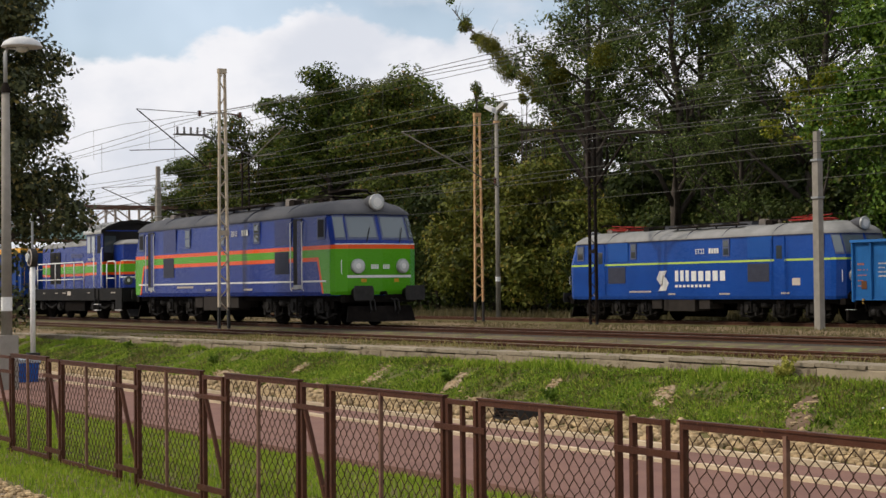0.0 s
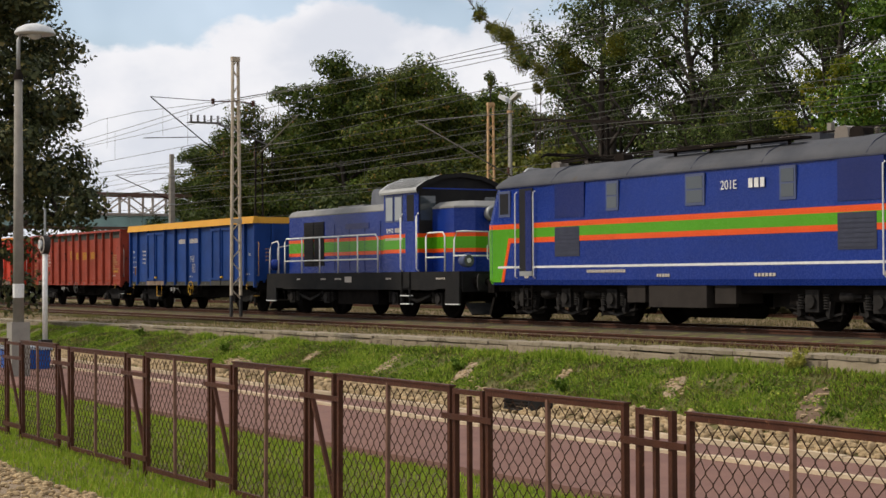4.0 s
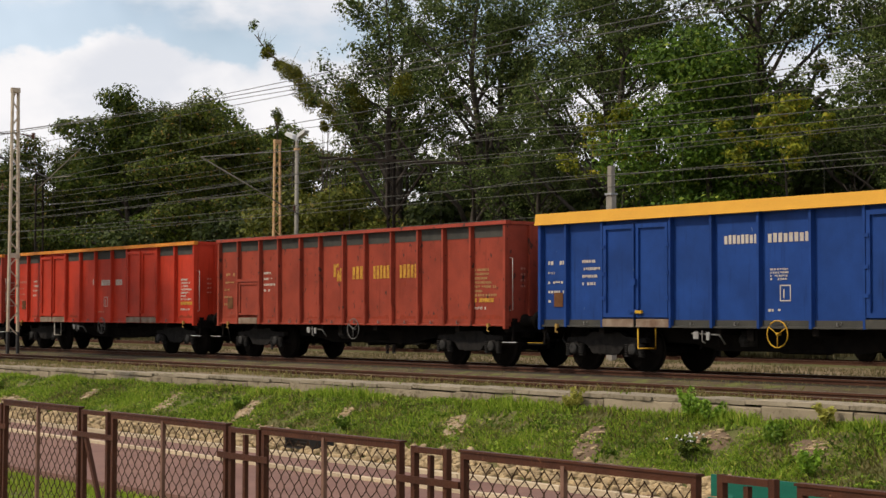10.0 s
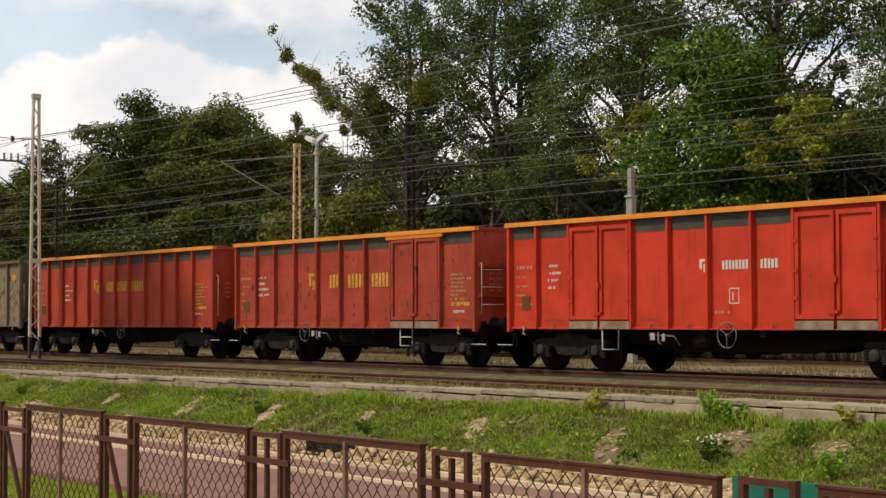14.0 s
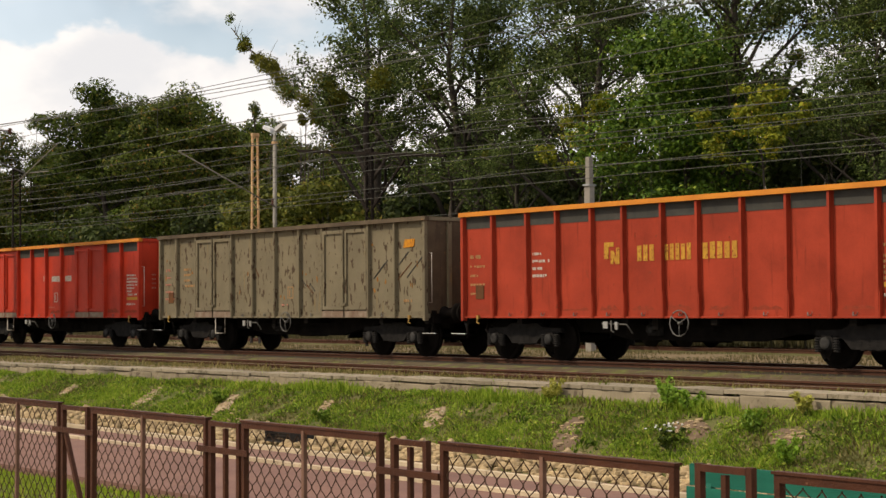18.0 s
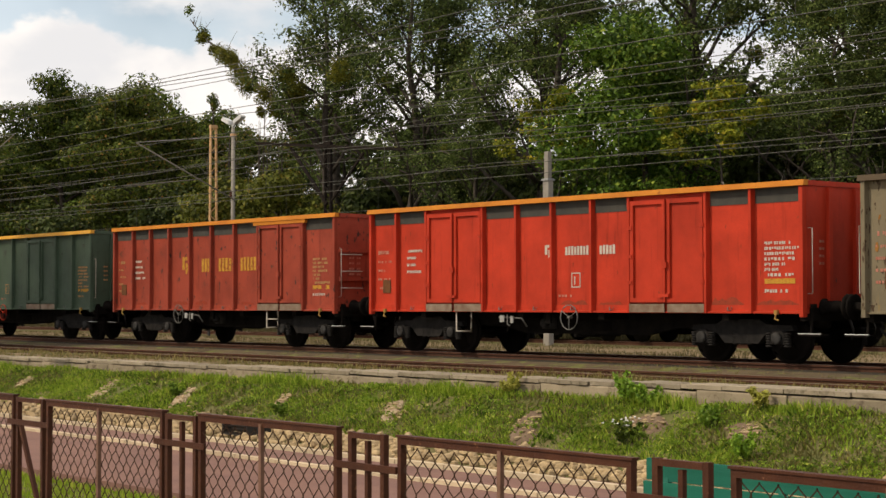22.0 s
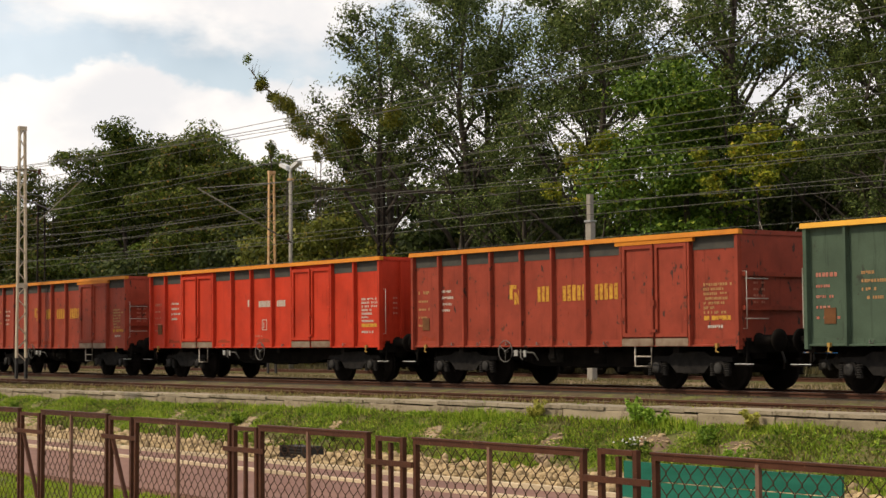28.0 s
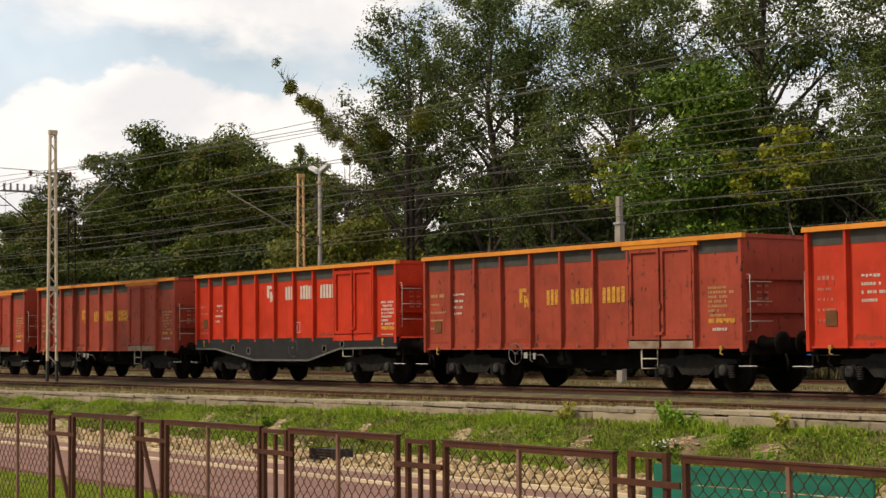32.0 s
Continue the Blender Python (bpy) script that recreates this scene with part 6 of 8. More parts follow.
    cab = part("cab", Mesh().prism([(-cw, deck), (-cw, 3.68), (-cw + 0.05, 3.74), (cw - 0.05, 3.74), (cw, 3.68), (cw, deck)][::-1], "x", c0, c1), B, t, "blue driver's cab")
    arc = [(-1.50, 3.66), (-1.48, 3.74), (-1.2, 3.93), (-0.7, 4.11), (0, 4.19), (0.7, 4.11), (1.2, 3.93), (1.48, 3.74), (1.50, 3.66)]
    part("cab_roof", Mesh().prism((arc + [(y * 0.985, z - 0.06) for y, z in reversed(arc)])[::-1], "x", c0 - 0.12, c1 + 0.06), M["roof_white"], t, "pale arched cab roof with an overhang")
    # wall, rim and gable are coloured black for the shade on this end
    part("end_panel", Mesh().box(c1 - 0.002, -cw + 0.03, 2.42, c1 + 0.006, cw - 0.03, 3.70), M["shunter_black"], cab, "cab end wall, its shade painted dark")
    part("roof_rim", Mesh().prism((arc + [(y * 0.97, z - 0.12) for y, z in reversed(arc)])[::-1], "x", c1 + 0.06, c1 + 0.10), M["shunter_black"], t, "arched roof rim, its shade painted dark")
    part("cab_gable", Mesh().prism((arc[1:-1])[::-1], "x", c0 + 0.01, c1 - 0.01), M["shunter_black"], t, "arched cab end, its shade painted dark")
    for z0, z1, mat, nm in ((2.31, 2.42, M["loco_orange"], "orange_stripe"), (1.98, 2.31, M["loco_green"], "green_stripe"), (1.87, 1.98, M["loco_orange"], "orange_stripe")):
        part(nm, Mesh().box(c0 - 0.006, -cw - 0.008, z0, c1 + 0.006, cw + 0.008, z1), mat, cab, nm.replace("_", " "))
    for x0, x1 in ((c0 + 0.12, c0 + 0.62), (c0 + 0.68, c0 + 1.18)):
        wf = part("cab_window", Mesh().box(x0, -cw - 0.012, 2.78, x1, -cw + 0.01, 3.56), M["frame_grey"], cab, "sliding cab window")
        part("pane", Mesh().box(x0 + 0.05, -cw - 0.018, 2.83, x1 - 0.05, -cw, 3.51), M["pane_sheen"], wf, "pane with a pale reflection painted into its tint")
    dr = part("cab_door", Mesh().box(c1 - 0.75, -cw - 0.014, deck, c1 - 0.12, -cw + 0.01, 3.64), B, cab, "blue cab door")
    # flat black patch paints the shade behind the open door window
    part("door_window", Mesh().box(c1 - 0.65, -cw - 0.02, 2.78, c1 - 0.22, -cw, 3.54), M["frame_dark"], dr, "open door window, the shade inside painted black")
    for y in (-1.08, 1.08):
        part("end_window", Mesh().box(c1 - 0.005, y - 0.25, 2.8, c1 + 0.012, y + 0.25, 3.5), M["pane"], cab, "cab end window")
        part("end_window", Mesh().box(c0 - 0.012, y - 0.25, 2.8, c0 + 0.005, y + 0.25, 3.5), M["pane"], cab, "cab end window")
    top = part("roof_headlight", Mesh().lathe((12.32, 0, 2.95), "x", [(-0.3, 0.18), (0, 0.22), (0.08, 0.22), (0.1, 0.18)], 16), M["steel"], t, "round top headlight", True)
    part("lens", Mesh().lathe((12.32, 0, 2.95), "x", [(0.09, 0.18), (0.105, 0.17), (0.108, 0.05)], 16), M["lamp_dark"], top)
    # white railings
    def rail(pts, name="handrail"):
        part(name, Mesh().tube(pts, 0.024, 7), M["white"], t, "white tubular handrail", True)

    y = -W + 0.05
    for e, (a, b) in ((1, (1.35, 8.0)),):
        rail([(a, y, deck), (a, y, 2.35), (a + 0.12, y, 2.46), (b - 0.15, y, 2.46), (b, y, 2.34), (b, y, deck)])
        rail([(a, y, 1.72), (b, y, 1.72)])
        for k in range(1, 5):
            rail([(a + k * (b - a) / 5, y, deck), (a + k * (b - a) / 5, y, 2.45)], "rail_post")
    rail([(0.1, y, deck), (0.16, y, 2.15), (0.3, y, 2.35), (0.75, y, 2.40), (0.85, y, 2.3), (0.85, y, deck)])
    rail([(0.1, y + 0.3, deck), (0.14, y + 0.3, 2.2), (0.12, -0.3, 2.35), (0.12, 0.3, 2.35), (0.14, -y - 0.3, 2.2), (0.1, -y - 0.3, deck)])
    rail([(10.95, y, deck), (10.95, y, 2.32), (11.07, y, 2.42), (11.9, y, 2.42), (12.02, y, 2.32), (12.02, y, deck)])
    rail([(10.95, y, 1.72), (12.02, y, 1.72)])
    rail([(12.5, y, deck), (12.55, y, 2.2), (12.7, y, 2.42), (12.95, y + 0.1, 2.42), (12.95, -0.5, 2.42), (12.95, -0.45, deck)])
    rail([(12.55, y, 1.75), (12.95, y + 0.1, 1.75), (12.95, -0.5, 1.75)])
    for x in (c0 + 1.2, c1 + 0.05):
        rail([(x, -cw - 0.02, deck + 0.02), (x, -cw - 0.09, deck + 0.08), (x, -cw - 0.09, 2.9), (x + 0.12, -cw - 0.09, 3.0)], "door_rail")
    lad = Mesh().bar((9.62, -W - 0.02, 0.35), (9.62, -W - 0.02, 1.32), 0.04).bar((10.1, -W - 0.02, 0.35), (10.1, -W - 0.02, 1.32), 0.04)
    part("ladder", lad, dk, t)
    for z in (0.38, 0.62, 0.86):
        part("rung", Mesh().box(9.6, -W - 0.06, z, 10.12, -W + 0.08, z + 0.03), M["white"] if z < 0.7 else dk, t)
    word(t, "SM42", c0 + 0.2, 2.47, 0.19, -cw - 0.022)
    for j in range(4):
        part("number_bar", Mesh().box(c0 + 0.72 + 0.10 * j, -cw - 0.02, 2.47, c0 + 0.79 + 0.10 * j, -cw, 2.60), M["letter_w"], t)
    mk = Mesh()
    for i in range(12):
        mk.box(c0 + 0.12 + 0.09 * i, -cw - 0.014, 2.25, c0 + 0.185 + 0.09 * i, -cw, 2.32)
    for x0, n in ((4.2, 4), (6.0, 3), (5.2, 5), (8.6, 4), (11.6, 6), (2.4, 3)):
        for i in range(n):
            mk.box(x0 + 0.09 * i, -W - 0.006, 1.1, x0 + 0.06 + 0.09 * i, -W + 0.01, 1.15)
    tagged(part("small_marking", mk, M["letter_w"], t, "small white marks as plain bars"), kind="stuff")
    part("data_plate", Mesh().box(5.9, -W - 0.008, 1.02, 6.35, -W + 0.01, 1.2), M["letter_w"], t, "white data plate on the frame")
    # running gear
    for x in (2.9, 10.1):
        b = part("bogie", Mesh().box(-1.85, -1.1, 0.48, 1.85, -0.98, 0.72).box(-1.85, 0.98, 0.48, 1.85, 1.1, 0.72).box(-0.3, -1.0, 0.45, 0.3, 1.0, 0.7), M["u_black"], t, "black two-axle bogie")
        b.location = (x, 0, 0)
        for a in (-1.3, 1.3):
            wheelset(b, a, 0.55, 0.55)
            for s in (-1, 1):
                part("axle_box", Mesh().box(a - 0.18, min(1.05 * s, 1.22 * s), 0.36, a + 0.18, max(1.05 * s, 1.22 * s), 0.72).cyl((a, 1.24 * s, 0.55), "y", 0.14, 0.06, 12), M["loco_grime"], b)
                for k in (-0.36, 0.36):
                    sp = Mesh().lathe((a + k, 1.14 * s, 0.42), "z", [(0.06 * i + d, w) for i in range(6) for d, w in ((0, 0.07), (0.02, 0.1), (0.04, 0.07))], 10)
                    part("spring", sp, M["loco_grime"], b)
        for s in (-1, 1):
            part("leaf_spring", Mesh().prism([(-0.8, 0.62), (0, 0.42), (0.8, 0.62), (0.78, 0.68), (0, 0.52), (-0.78, 0.68)], "y", min(1.1 * s, 1.2 * s), max(1.1 * s, 1.2 * s)), M["loco_grime"], b)
    part("inner_frame", Mesh().box(0.6, -0.62, 0.5, 12.3, 0.62, 0.82), M["u_black"], t)
    part("fuel_tank", Mesh().box(5.2, -1.3, 0.35, 7.9, 1.3, 0.8), M["u_black"], t, "black fuel tank")
    return t


shunter((-79.45, TRACK_TRAIN, 0))

# ---- trees ----
M["leaf_near"] = leafy("leaves_near", (0.014, 0.022, 0.010), (0.080, 0.090, 0.032), (0.20, 0.16, 0.05), 0.16)
def crown_mesh(name, material, blobs, leaves, size, seed, hollow=0.35, ruffle=0.6):
    """Many small bent leaf sprays scattered in overlapping clumps."""
    r = np.random.RandomState(seed)
    per = max(1, leaves // len(blobs))
    cs, ns = [], []
    for bx, by, bz, rx, rz in blobs:
        d = r.normal(size=(per, 3))
        d /= np.linalg.norm(d, axis=1)[:, None]
        # clumps within the clump, so that the outline breaks up
        lumps = r.normal(size=(14, 3))
        lumps /= np.linalg.norm(lumps, axis=1)[:, None]
        k = (d @ lumps.T).max(1)
        rad = (hollow + (1 - hollow) * r.rand(per) ** 0.5) * (0.56 + 0.56 * np.clip((k - 0.70) / 0.26, 0, 1)) * (0.9 + 0.25 * r.rand(per))
        p = d * rad[:, None] * np.array([rx, rx, rz]) + np.array([bx, by, bz])
        cs.append(p)
        ns.append(d + ruffle * r.normal(size=(per, 3)) + np.array([0, 0, 0.35]))
    c, nrm = np.concatenate(cs), np.concatenate(ns)
    nrm /= np.linalg.norm(nrm, axis=1)[:, None]
    t = np.cross(nrm, r.normal(size=nrm.shape))
    t /= np.linalg.norm(t, axis=1)[:, None] + 1e-9
    b = np.cross(nrm, t)
    s = size * (0.55 + 0.9 * r.rand(len(c), 1))
    w = s * (0.45 + 0.3 * r.rand(len(c), 1))
    # a rhombic spray folded along its middle
    v = np.stack([c - t * s, c - b * w + nrm * s * 0.25, c + t * s, c + b * w + nrm * s * 0.25], 1).reshape(-1, 3)
    n = len(c)
    idx = np.arange(n) * 4
    f = np.stack([idx, idx + 1, idx + 2, idx, idx + 2, idx + 3], 1).reshape(-1, 3)
    me = bpy.data.meshes.new(name)
    me.vertices.add(len(v))
    me.vertices.foreach_set("co", v.ravel())
    me.loops.add(len(f) * 3)
    me.loops.foreach_set("vertex_index", f.ravel())
    me.polygons.add(len(f))
    me.polygons.foreach_set("loop_start", np.arange(len(f)) * 3)
    me.polygons.foreach_set("loop_total", np.full(len(f), 3))
    me.materials.append(material)
    me.update(calc_edges=True)
    return me


def limb_mesh(height, girth, spread, seed, limbs=9, start=0.3, lean=0.0, rises=(0.35, 0.95)):
    """A tapered trunk with limbs and twigs; also gives the limbs' ends, where leaves hang."""
    r = random.Random(seed)
    m, ends = Mesh(), []
    pts = [Vector((lean * height * (i / 7) ** 1.5 + 0.02 * height * math.sin(i * 1.3 + seed), 0.015 * height * math.cos(i * 1.7 + seed), height * 0.93 * i / 7)) for i in range(8)]
    m.tube(pts, [girth * (1 - 0.86 * i / 7) for i in range(8)], 8)
    for k in range(limbs):
        u = start + (0.93 - start) * (k + r.random() * 0.7) / limbs
        i = min(6, int(u * 7))
        base = pts[i].lerp(pts[i + 1], u * 7 - i)
        a = k * 2.4 + r.uniform(-0.4, 0.4)
        ln = spread * (1.1 - 0.55 * u) * r.uniform(0.75, 1.15)
        rise = r.uniform(*rises)
        q = [base]
        for j in range(1, 5):
            g = j / 4
            q.append(base + Vector((math.cos(a) * ln * g, math.sin(a) * ln * g, ln * rise * (g - 0.15 * g * g))) + 0.06 * ln * Vector((r.uniform(-1, 1), r.uniform(-1, 1), r.uniform(-1, 1))))
        g0 = girth * (1 - 0.86 * u) * 0.55
        m.tube(q, [g0 * (1 - 0.8 * j / 4) for j in range(5)], 6)
        ends += [q[2], q[3], q[4]]
        for _ in range(4):
            b0 = q[r.choice((2, 3))]
            e = b0 + Vector((r.uniform(-1, 1), r.uniform(-1, 1), r.uniform(0.2, 1))) * ln * 0.4
            m.tube([b0, (b0 + e) / 2 + Vector((0, 0, 0.05 * ln)), e], [g0 * 0.35, g0 * 0.22, g0 * 0.08], 5)
            ends.append(e)
    ends.append(pts[-1])
    return m, ends


def tree_kind(seed, height, girth, spread, leaf, leaves, size, clump, limbs=9, start=0.3, flat=0.75, lean=0.0, low=0.0, rises=(0.35, 0.95), hollow=0.35, balls=0, low_r=0.7, ruffle=0.6, thin_low=0.0):
    m, ends = limb_mesh(height, girth, spread, seed, limbs, start, lean, rises)
    r = random.Random(seed + 50)
    ends = [e for e in ends if e.z > 0.6 * height or r.random() >= thin_low]     # fewer leaves low in the crown
    blobs = [(e.x, e.y, e.z, clump * r.uniform(0.65, 1.2), clump * flat * r.uniform(0.65, 1.1)) for e in ends]
    for _ in range(int(low)):
        a = r.uniform(0, 6.3)
        blobs.append((math.cos(a) * spread * low_r, math.sin(a) * spread * low_r, r.uniform(0.08, 0.3) * height, clump, clump * flat))
    mist = [(e.x, e.y, e.z, s, s * 0.9) for e, s in ((r.choice(ends), r.uniform(0.35, 0.6)) for _ in range(balls))]
    return m.data("trunk", M["bark"], True), crown_mesh("crown", leaf, blobs, leaves, size, seed, hollow, ruffle), crown_mesh("mistletoe", M["mistle"], mist, 420 * balls, 0.07, seed + 3, 0.0) if balls else None


def plant_tree(kind, x, y, z, scale, turn, name, label, group="trees behind the railway"):
    t = thing(name, (x, y, z), label, "tree", group, turn=turn)
    t.scale = (scale, scale, scale)
    part("trunk", kind[0], None, t)
    part("crown", kind[1], None, t)
    if kind[2]:
        tagged(part("mistletoe", kind[2], None, t, "dense dark tufts of mistletoe"), kind="stuff")
    return t


# kinds: wide linden-like, tall sparse poplar-like, bright broadleaf, yellowing, undergrowth
WIDE = [tree_kind(11 + i, 14, 0.28, 5.2, M["leaf_a"] if i != 1 else M["leaf_o"], 44000, 0.102, 1.22, 17, 0.12, 0.58, low=9, hollow=0.5, ruffle=0.4) for i in range(3)]
TALL = [tree_kind(31 + i, 21, 0.36, 5.2, M["leaf_b"], 27500, 0.080, 1.02, 24, 0.2, 1.0, (0.05, -0.06, 0.02)[i], 0, (0.6, 1.3), 0.25, 3, ruffle=0.4, thin_low=0.55) for i in range(3)]
BRIGHT = [tree_kind(51, 12, 0.22, 3.6, M["leaf_c"], 34000, 0.085, 1.3, 11, 0.2, 0.85, low=3)]
YELLOW = [tree_kind(61 + i, 10, 0.10, 2.6, M["leaf_y"], 3000, 0.09, 0.42, 8, 0.62, 0.55, (0.12, -0.1)[i]) for i in range(2)]
THIN = [tree_kind(35 + i, 21, 0.40, 4.4, M["leaf_b"], 12500, 0.084, 0.86, 22, 0.26, 1.0, (-0.03, 0.05)[i], 0, (0.8, 1.5), 0.2, 4, ruffle=0.4, thin_low=0.6) for i in range(2)]
OLIVE = tree_kind(75, 6, 0.12, 2.4, M["leaf_sun"], 9000, 0.10, 0.95, 9, 0.05, 0.75, low=8, ruffle=0.4)
UNDER = [tree_kind(71 + i, 6, 0.12, 2.6, (M["leaf_shade"], M["leaf_shade"])[i], 5200, 0.125, 1.1, 8, 0.05, 0.8, low=8) for i in range(2)]

r4 = random.Random(44)
# the rounded wood on the far side, its top stepping down towards the gap
for x, y, h in ((-150, 62, 14.6), (-141, 58, 15.0), (-134, 64, 16.4), (-127, 57, 15.7), (-120, 63, 18.6), (-114, 57, 18.6), (-107, 62, 17.2), (-101, 57, 16.4), (-95, 60, 13.0), (-160, 66, 12.0), (-172, 70, 11.5), (-185, 74, 11.0), (-146, 70, 15.0), (-122, 72, 17), (-104, 71, 17), (-131, 73, 17)):
    k = r4.randrange(3)
    plant_tree(WIDE[k], x, y, 0, h / 15.2, r4.uniform(0, 360), "linden_tree", "broad dense dark green tree, tinged with autumn brown" if k == 1 else "broad dense dark green tree of the wood")
# tall loose trees with sky between the twigs
for x, y, h in ((-84.5, 60, 21), (-76, 61, 22.5), (-72.5, 57, 22), (-68, 62, 21.5), (-63, 58, 21.5), (-56.5, 62, 22), (-52.3, 57, 22), (-46, 60, 21), (-41, 57, 20.5), (-36, 61, 21), (-31, 57, 20), (-26, 62, 21), (-20, 58, 21), (-14, 61, 20), (-32, 71, 21), (-43.6, 55, 13.5), (-40, 56, 15), (-66.5, 56, 13)):
    k = r4.randrange(3)
    plant_tree(THIN[k % 2] if x in (-76, -56.5, -52.3, -84.5) else TALL[k], x, y, 0, h / 21.5, r4.uniform(0, 360), "poplar_tree", "tall loose-crowned tree with dark grey-green leaves")
for x, y, h in ((-53.0, 54.5, 15.0), (-24, 54, 13)):
    plant_tree(BRIGHT[0], x, y, 0, h / 12.8, r4.uniform(0, 360), "maple_tree", "bushy tree with fresh bright green leaves")
for x, y, h in ((-57.6, 52.8, 12.2), (-46.2, 52.8, 11.4), (-36, 53, 10)):
    plant_tree(YELLOW[x < -55], x, y, 0, h / 10.6, r4.uniform(0, 360), "yellowing_tree", "smaller tree with a tuft of yellowing leaves")


def leaning_tree():
    """A dark forked tree with one long bough reaching out, hung with mistletoe, and bare twigs below it."""
    t = thing("mistletoe_tree", (-80.3, 56.5, 0), "dark forked tree with a long bough hung with mistletoe", "tree", "trees behind the railway")
    m, ends = limb_mesh(21.5, 0.34, 4.6, 97, 16, 0.4, 0.01, (0.7, 1.4))
    bough = [Vector(p) for p in ((0.0, 0, 6.2), (1.0, -0.2, 8.0), (-0.8, -0.4, 10.9), (-4.1, -0.5, 13.0), (-7.8, -0.5, 14.8), (-10.1, -0.4, 16.4), (-12.7, -0.4, 17.9), (-14.3, -0.4, 19.2))]
    part("trunk", m, M["bark"], t, "", True)
    part("bough", Mesh().tube(bough, [0.2, 0.18, 0.16, 0.13, 0.10, 0.075, 0.05, 0.025], 7), M["bark"], t, "long leaning bough", True)
    q = random.Random(8)
    twigs = Mesh()
    for i in range(46):
        k = q.uniform(2.0, 6.9)
        p = bough[int(k)].lerp(bough[int(k) + 1], k - int(k))
        d = Vector((q.uniform(-0.8, 0.6), q.uniform(-0.6, 0.6), q.uniform(-0.2, 1.1))) * q.uniform(0.6, 1.5)
        twigs.tube([p, p + d * 0.5 + Vector((0, 0, 0.06)), p + d], [0.022, 0.015, 0.005], 4)
    for i in range(10):
        p = Vector((q.uniform(-12.5, -4), q.uniform(-1, 2), 0))
        h = q.uniform(9.5, 14.2)
        tip = p + Vector((q.uniform(-1.2, 1.2), 0, h))
        part("stem", Mesh().tube([p, p.lerp(tip, 0.5) + Vector((q.uniform(-0.4, 0.4), 0, 0)), tip], [0.09, 0.06, 0.012], 5), M["bark"], t)
        for _ in range(9):
            b0 = p.lerp(tip, q.uniform(0.5, 0.95))
            e = b0 + Vector((q.uniform(-1, 1), q.uniform(-1, 1), q.uniform(0.5, 1.4)))
            twigs.tube([b0, b0.lerp(e, 0.5) + Vector((0.08, 0, 0)), e], [0.022, 0.015, 0.005], 4)
    tagged(part("brushwood", twigs, M["bark_pale"], t, "bare pale twigs"), kind="stuff")
    part("crown", crown_mesh("crown", M["leaf_b"], [(e.x, e.y, e.z, q.uniform(0.6, 1.15), q.uniform(0.6, 1.05)) for e in ends], 14000, 0.092, 98, 0.3, 0.42), None, t)
    tips = [(p.x + q.uniform(-0.5, 0.5), p.y, p.z + q.uniform(-0.2, 0.7), q.uniform(0.3, 0.7), 0.5) for p in (bough[4], bough[6], bough[7], bough[3])]
    part("bough_leaves", crown_mesh("bough_leaves", M["leaf_b"], tips, 420, 0.08, 99, 0.0), None, t)
    for p, s in ((bough[5], 0.8), (bough[5] + Vector((1.0, 0, -0.4)), 0.75), (bough[5] + Vector((-1.1, 0, 0.5)), 0.55), (bough[4] + Vector((-0.4, 0, 0.3)), 0.9), (bough[4] + Vector((0.6, 0, -0.5)), 1.0), (bough[3] + Vector((-1.2, 0, 0.55)), 0.95), (bough[3] + Vector((-0.2, 0, -0.2)), 0.7), (bough[6], 0.6), (Vector((-0.5, -2.4, 14.0)), 1.05), (Vector((0.7, -2.4, 13.0)), 0.85), (Vector((4.6, -2.2, 13.8)), 1.0), (Vector((-6.6, 0, 12.6)), 0.45)):
        tagged(part("mistletoe", crown_mesh("mistletoe", M["mistle"], [(p.x, p.y, p.z, s * 0.82, s * 0.78)], int(2200 * s), 0.055, int(p.z * 10), 0.0), None, t, "dense round tuft of mistletoe"), kind="stuff")


M["bark_pale"] = surf("pale_twigs", (0.17, 0.155, 0.13), (0.11, 0.10, 0.085), 6.0, 0.9, 0, 0.4)
leaning_tree()
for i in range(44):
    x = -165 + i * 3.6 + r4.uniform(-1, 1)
    plant_tree(UNDER[i % 2], x, r4.uniform(53.5, 58), -0.3, r4.uniform(0.6, 1.1) * (1.15 if x < -92 else 0.9), r4.uniform(0, 360), "bush", "dense dark green bush at the edge of the wood, shade painted into its leaves", "bushes of the wood")
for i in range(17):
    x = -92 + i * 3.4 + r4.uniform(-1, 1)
    plant_tree(UNDER[1], x, r4.uniform(58.5, 63), -0.3, r4.uniform(1.15, 1.5), r4.uniform(0, 360), "bush", "tall dark green bush between the trunks, shade painted into its leaves", "bushes of the wood")
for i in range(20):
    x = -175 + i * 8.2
    plant_tree(UNDER[i % 2], x, 67, -0.3, r4.uniform(1.2, 1.6) if x < -92 else r4.uniform(0.95, 1.5), r4.uniform(0, 360), "bush", "dense dark green bush inside the wood, shade painted into its leaves", "bushes of the wood")
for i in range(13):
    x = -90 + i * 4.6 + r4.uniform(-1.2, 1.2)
    plant_tree(UNDER[1], x, r4.uniform(66, 70), -0.3, r4.uniform(1.5, 2.1), r4.uniform(0, 360), "bush", "tall dark green thicket behind the trunks, shade painted into its leaves", "bushes of the wood")
for x, y, k in ((-89.5, 54.6, 1.35), (-86.2, 53.8, 1.5), (-83.2, 54.8, 1.3), (-80.3, 53.7, 1.45), (-77.4, 54.4, 1.1)):
    plant_tree(OLIVE, x, y, -0.3, k, r4.uniform(0, 360), "bush", "olive-green bush before the wood, sunlight painted into its leaves", "bushes of the wood")
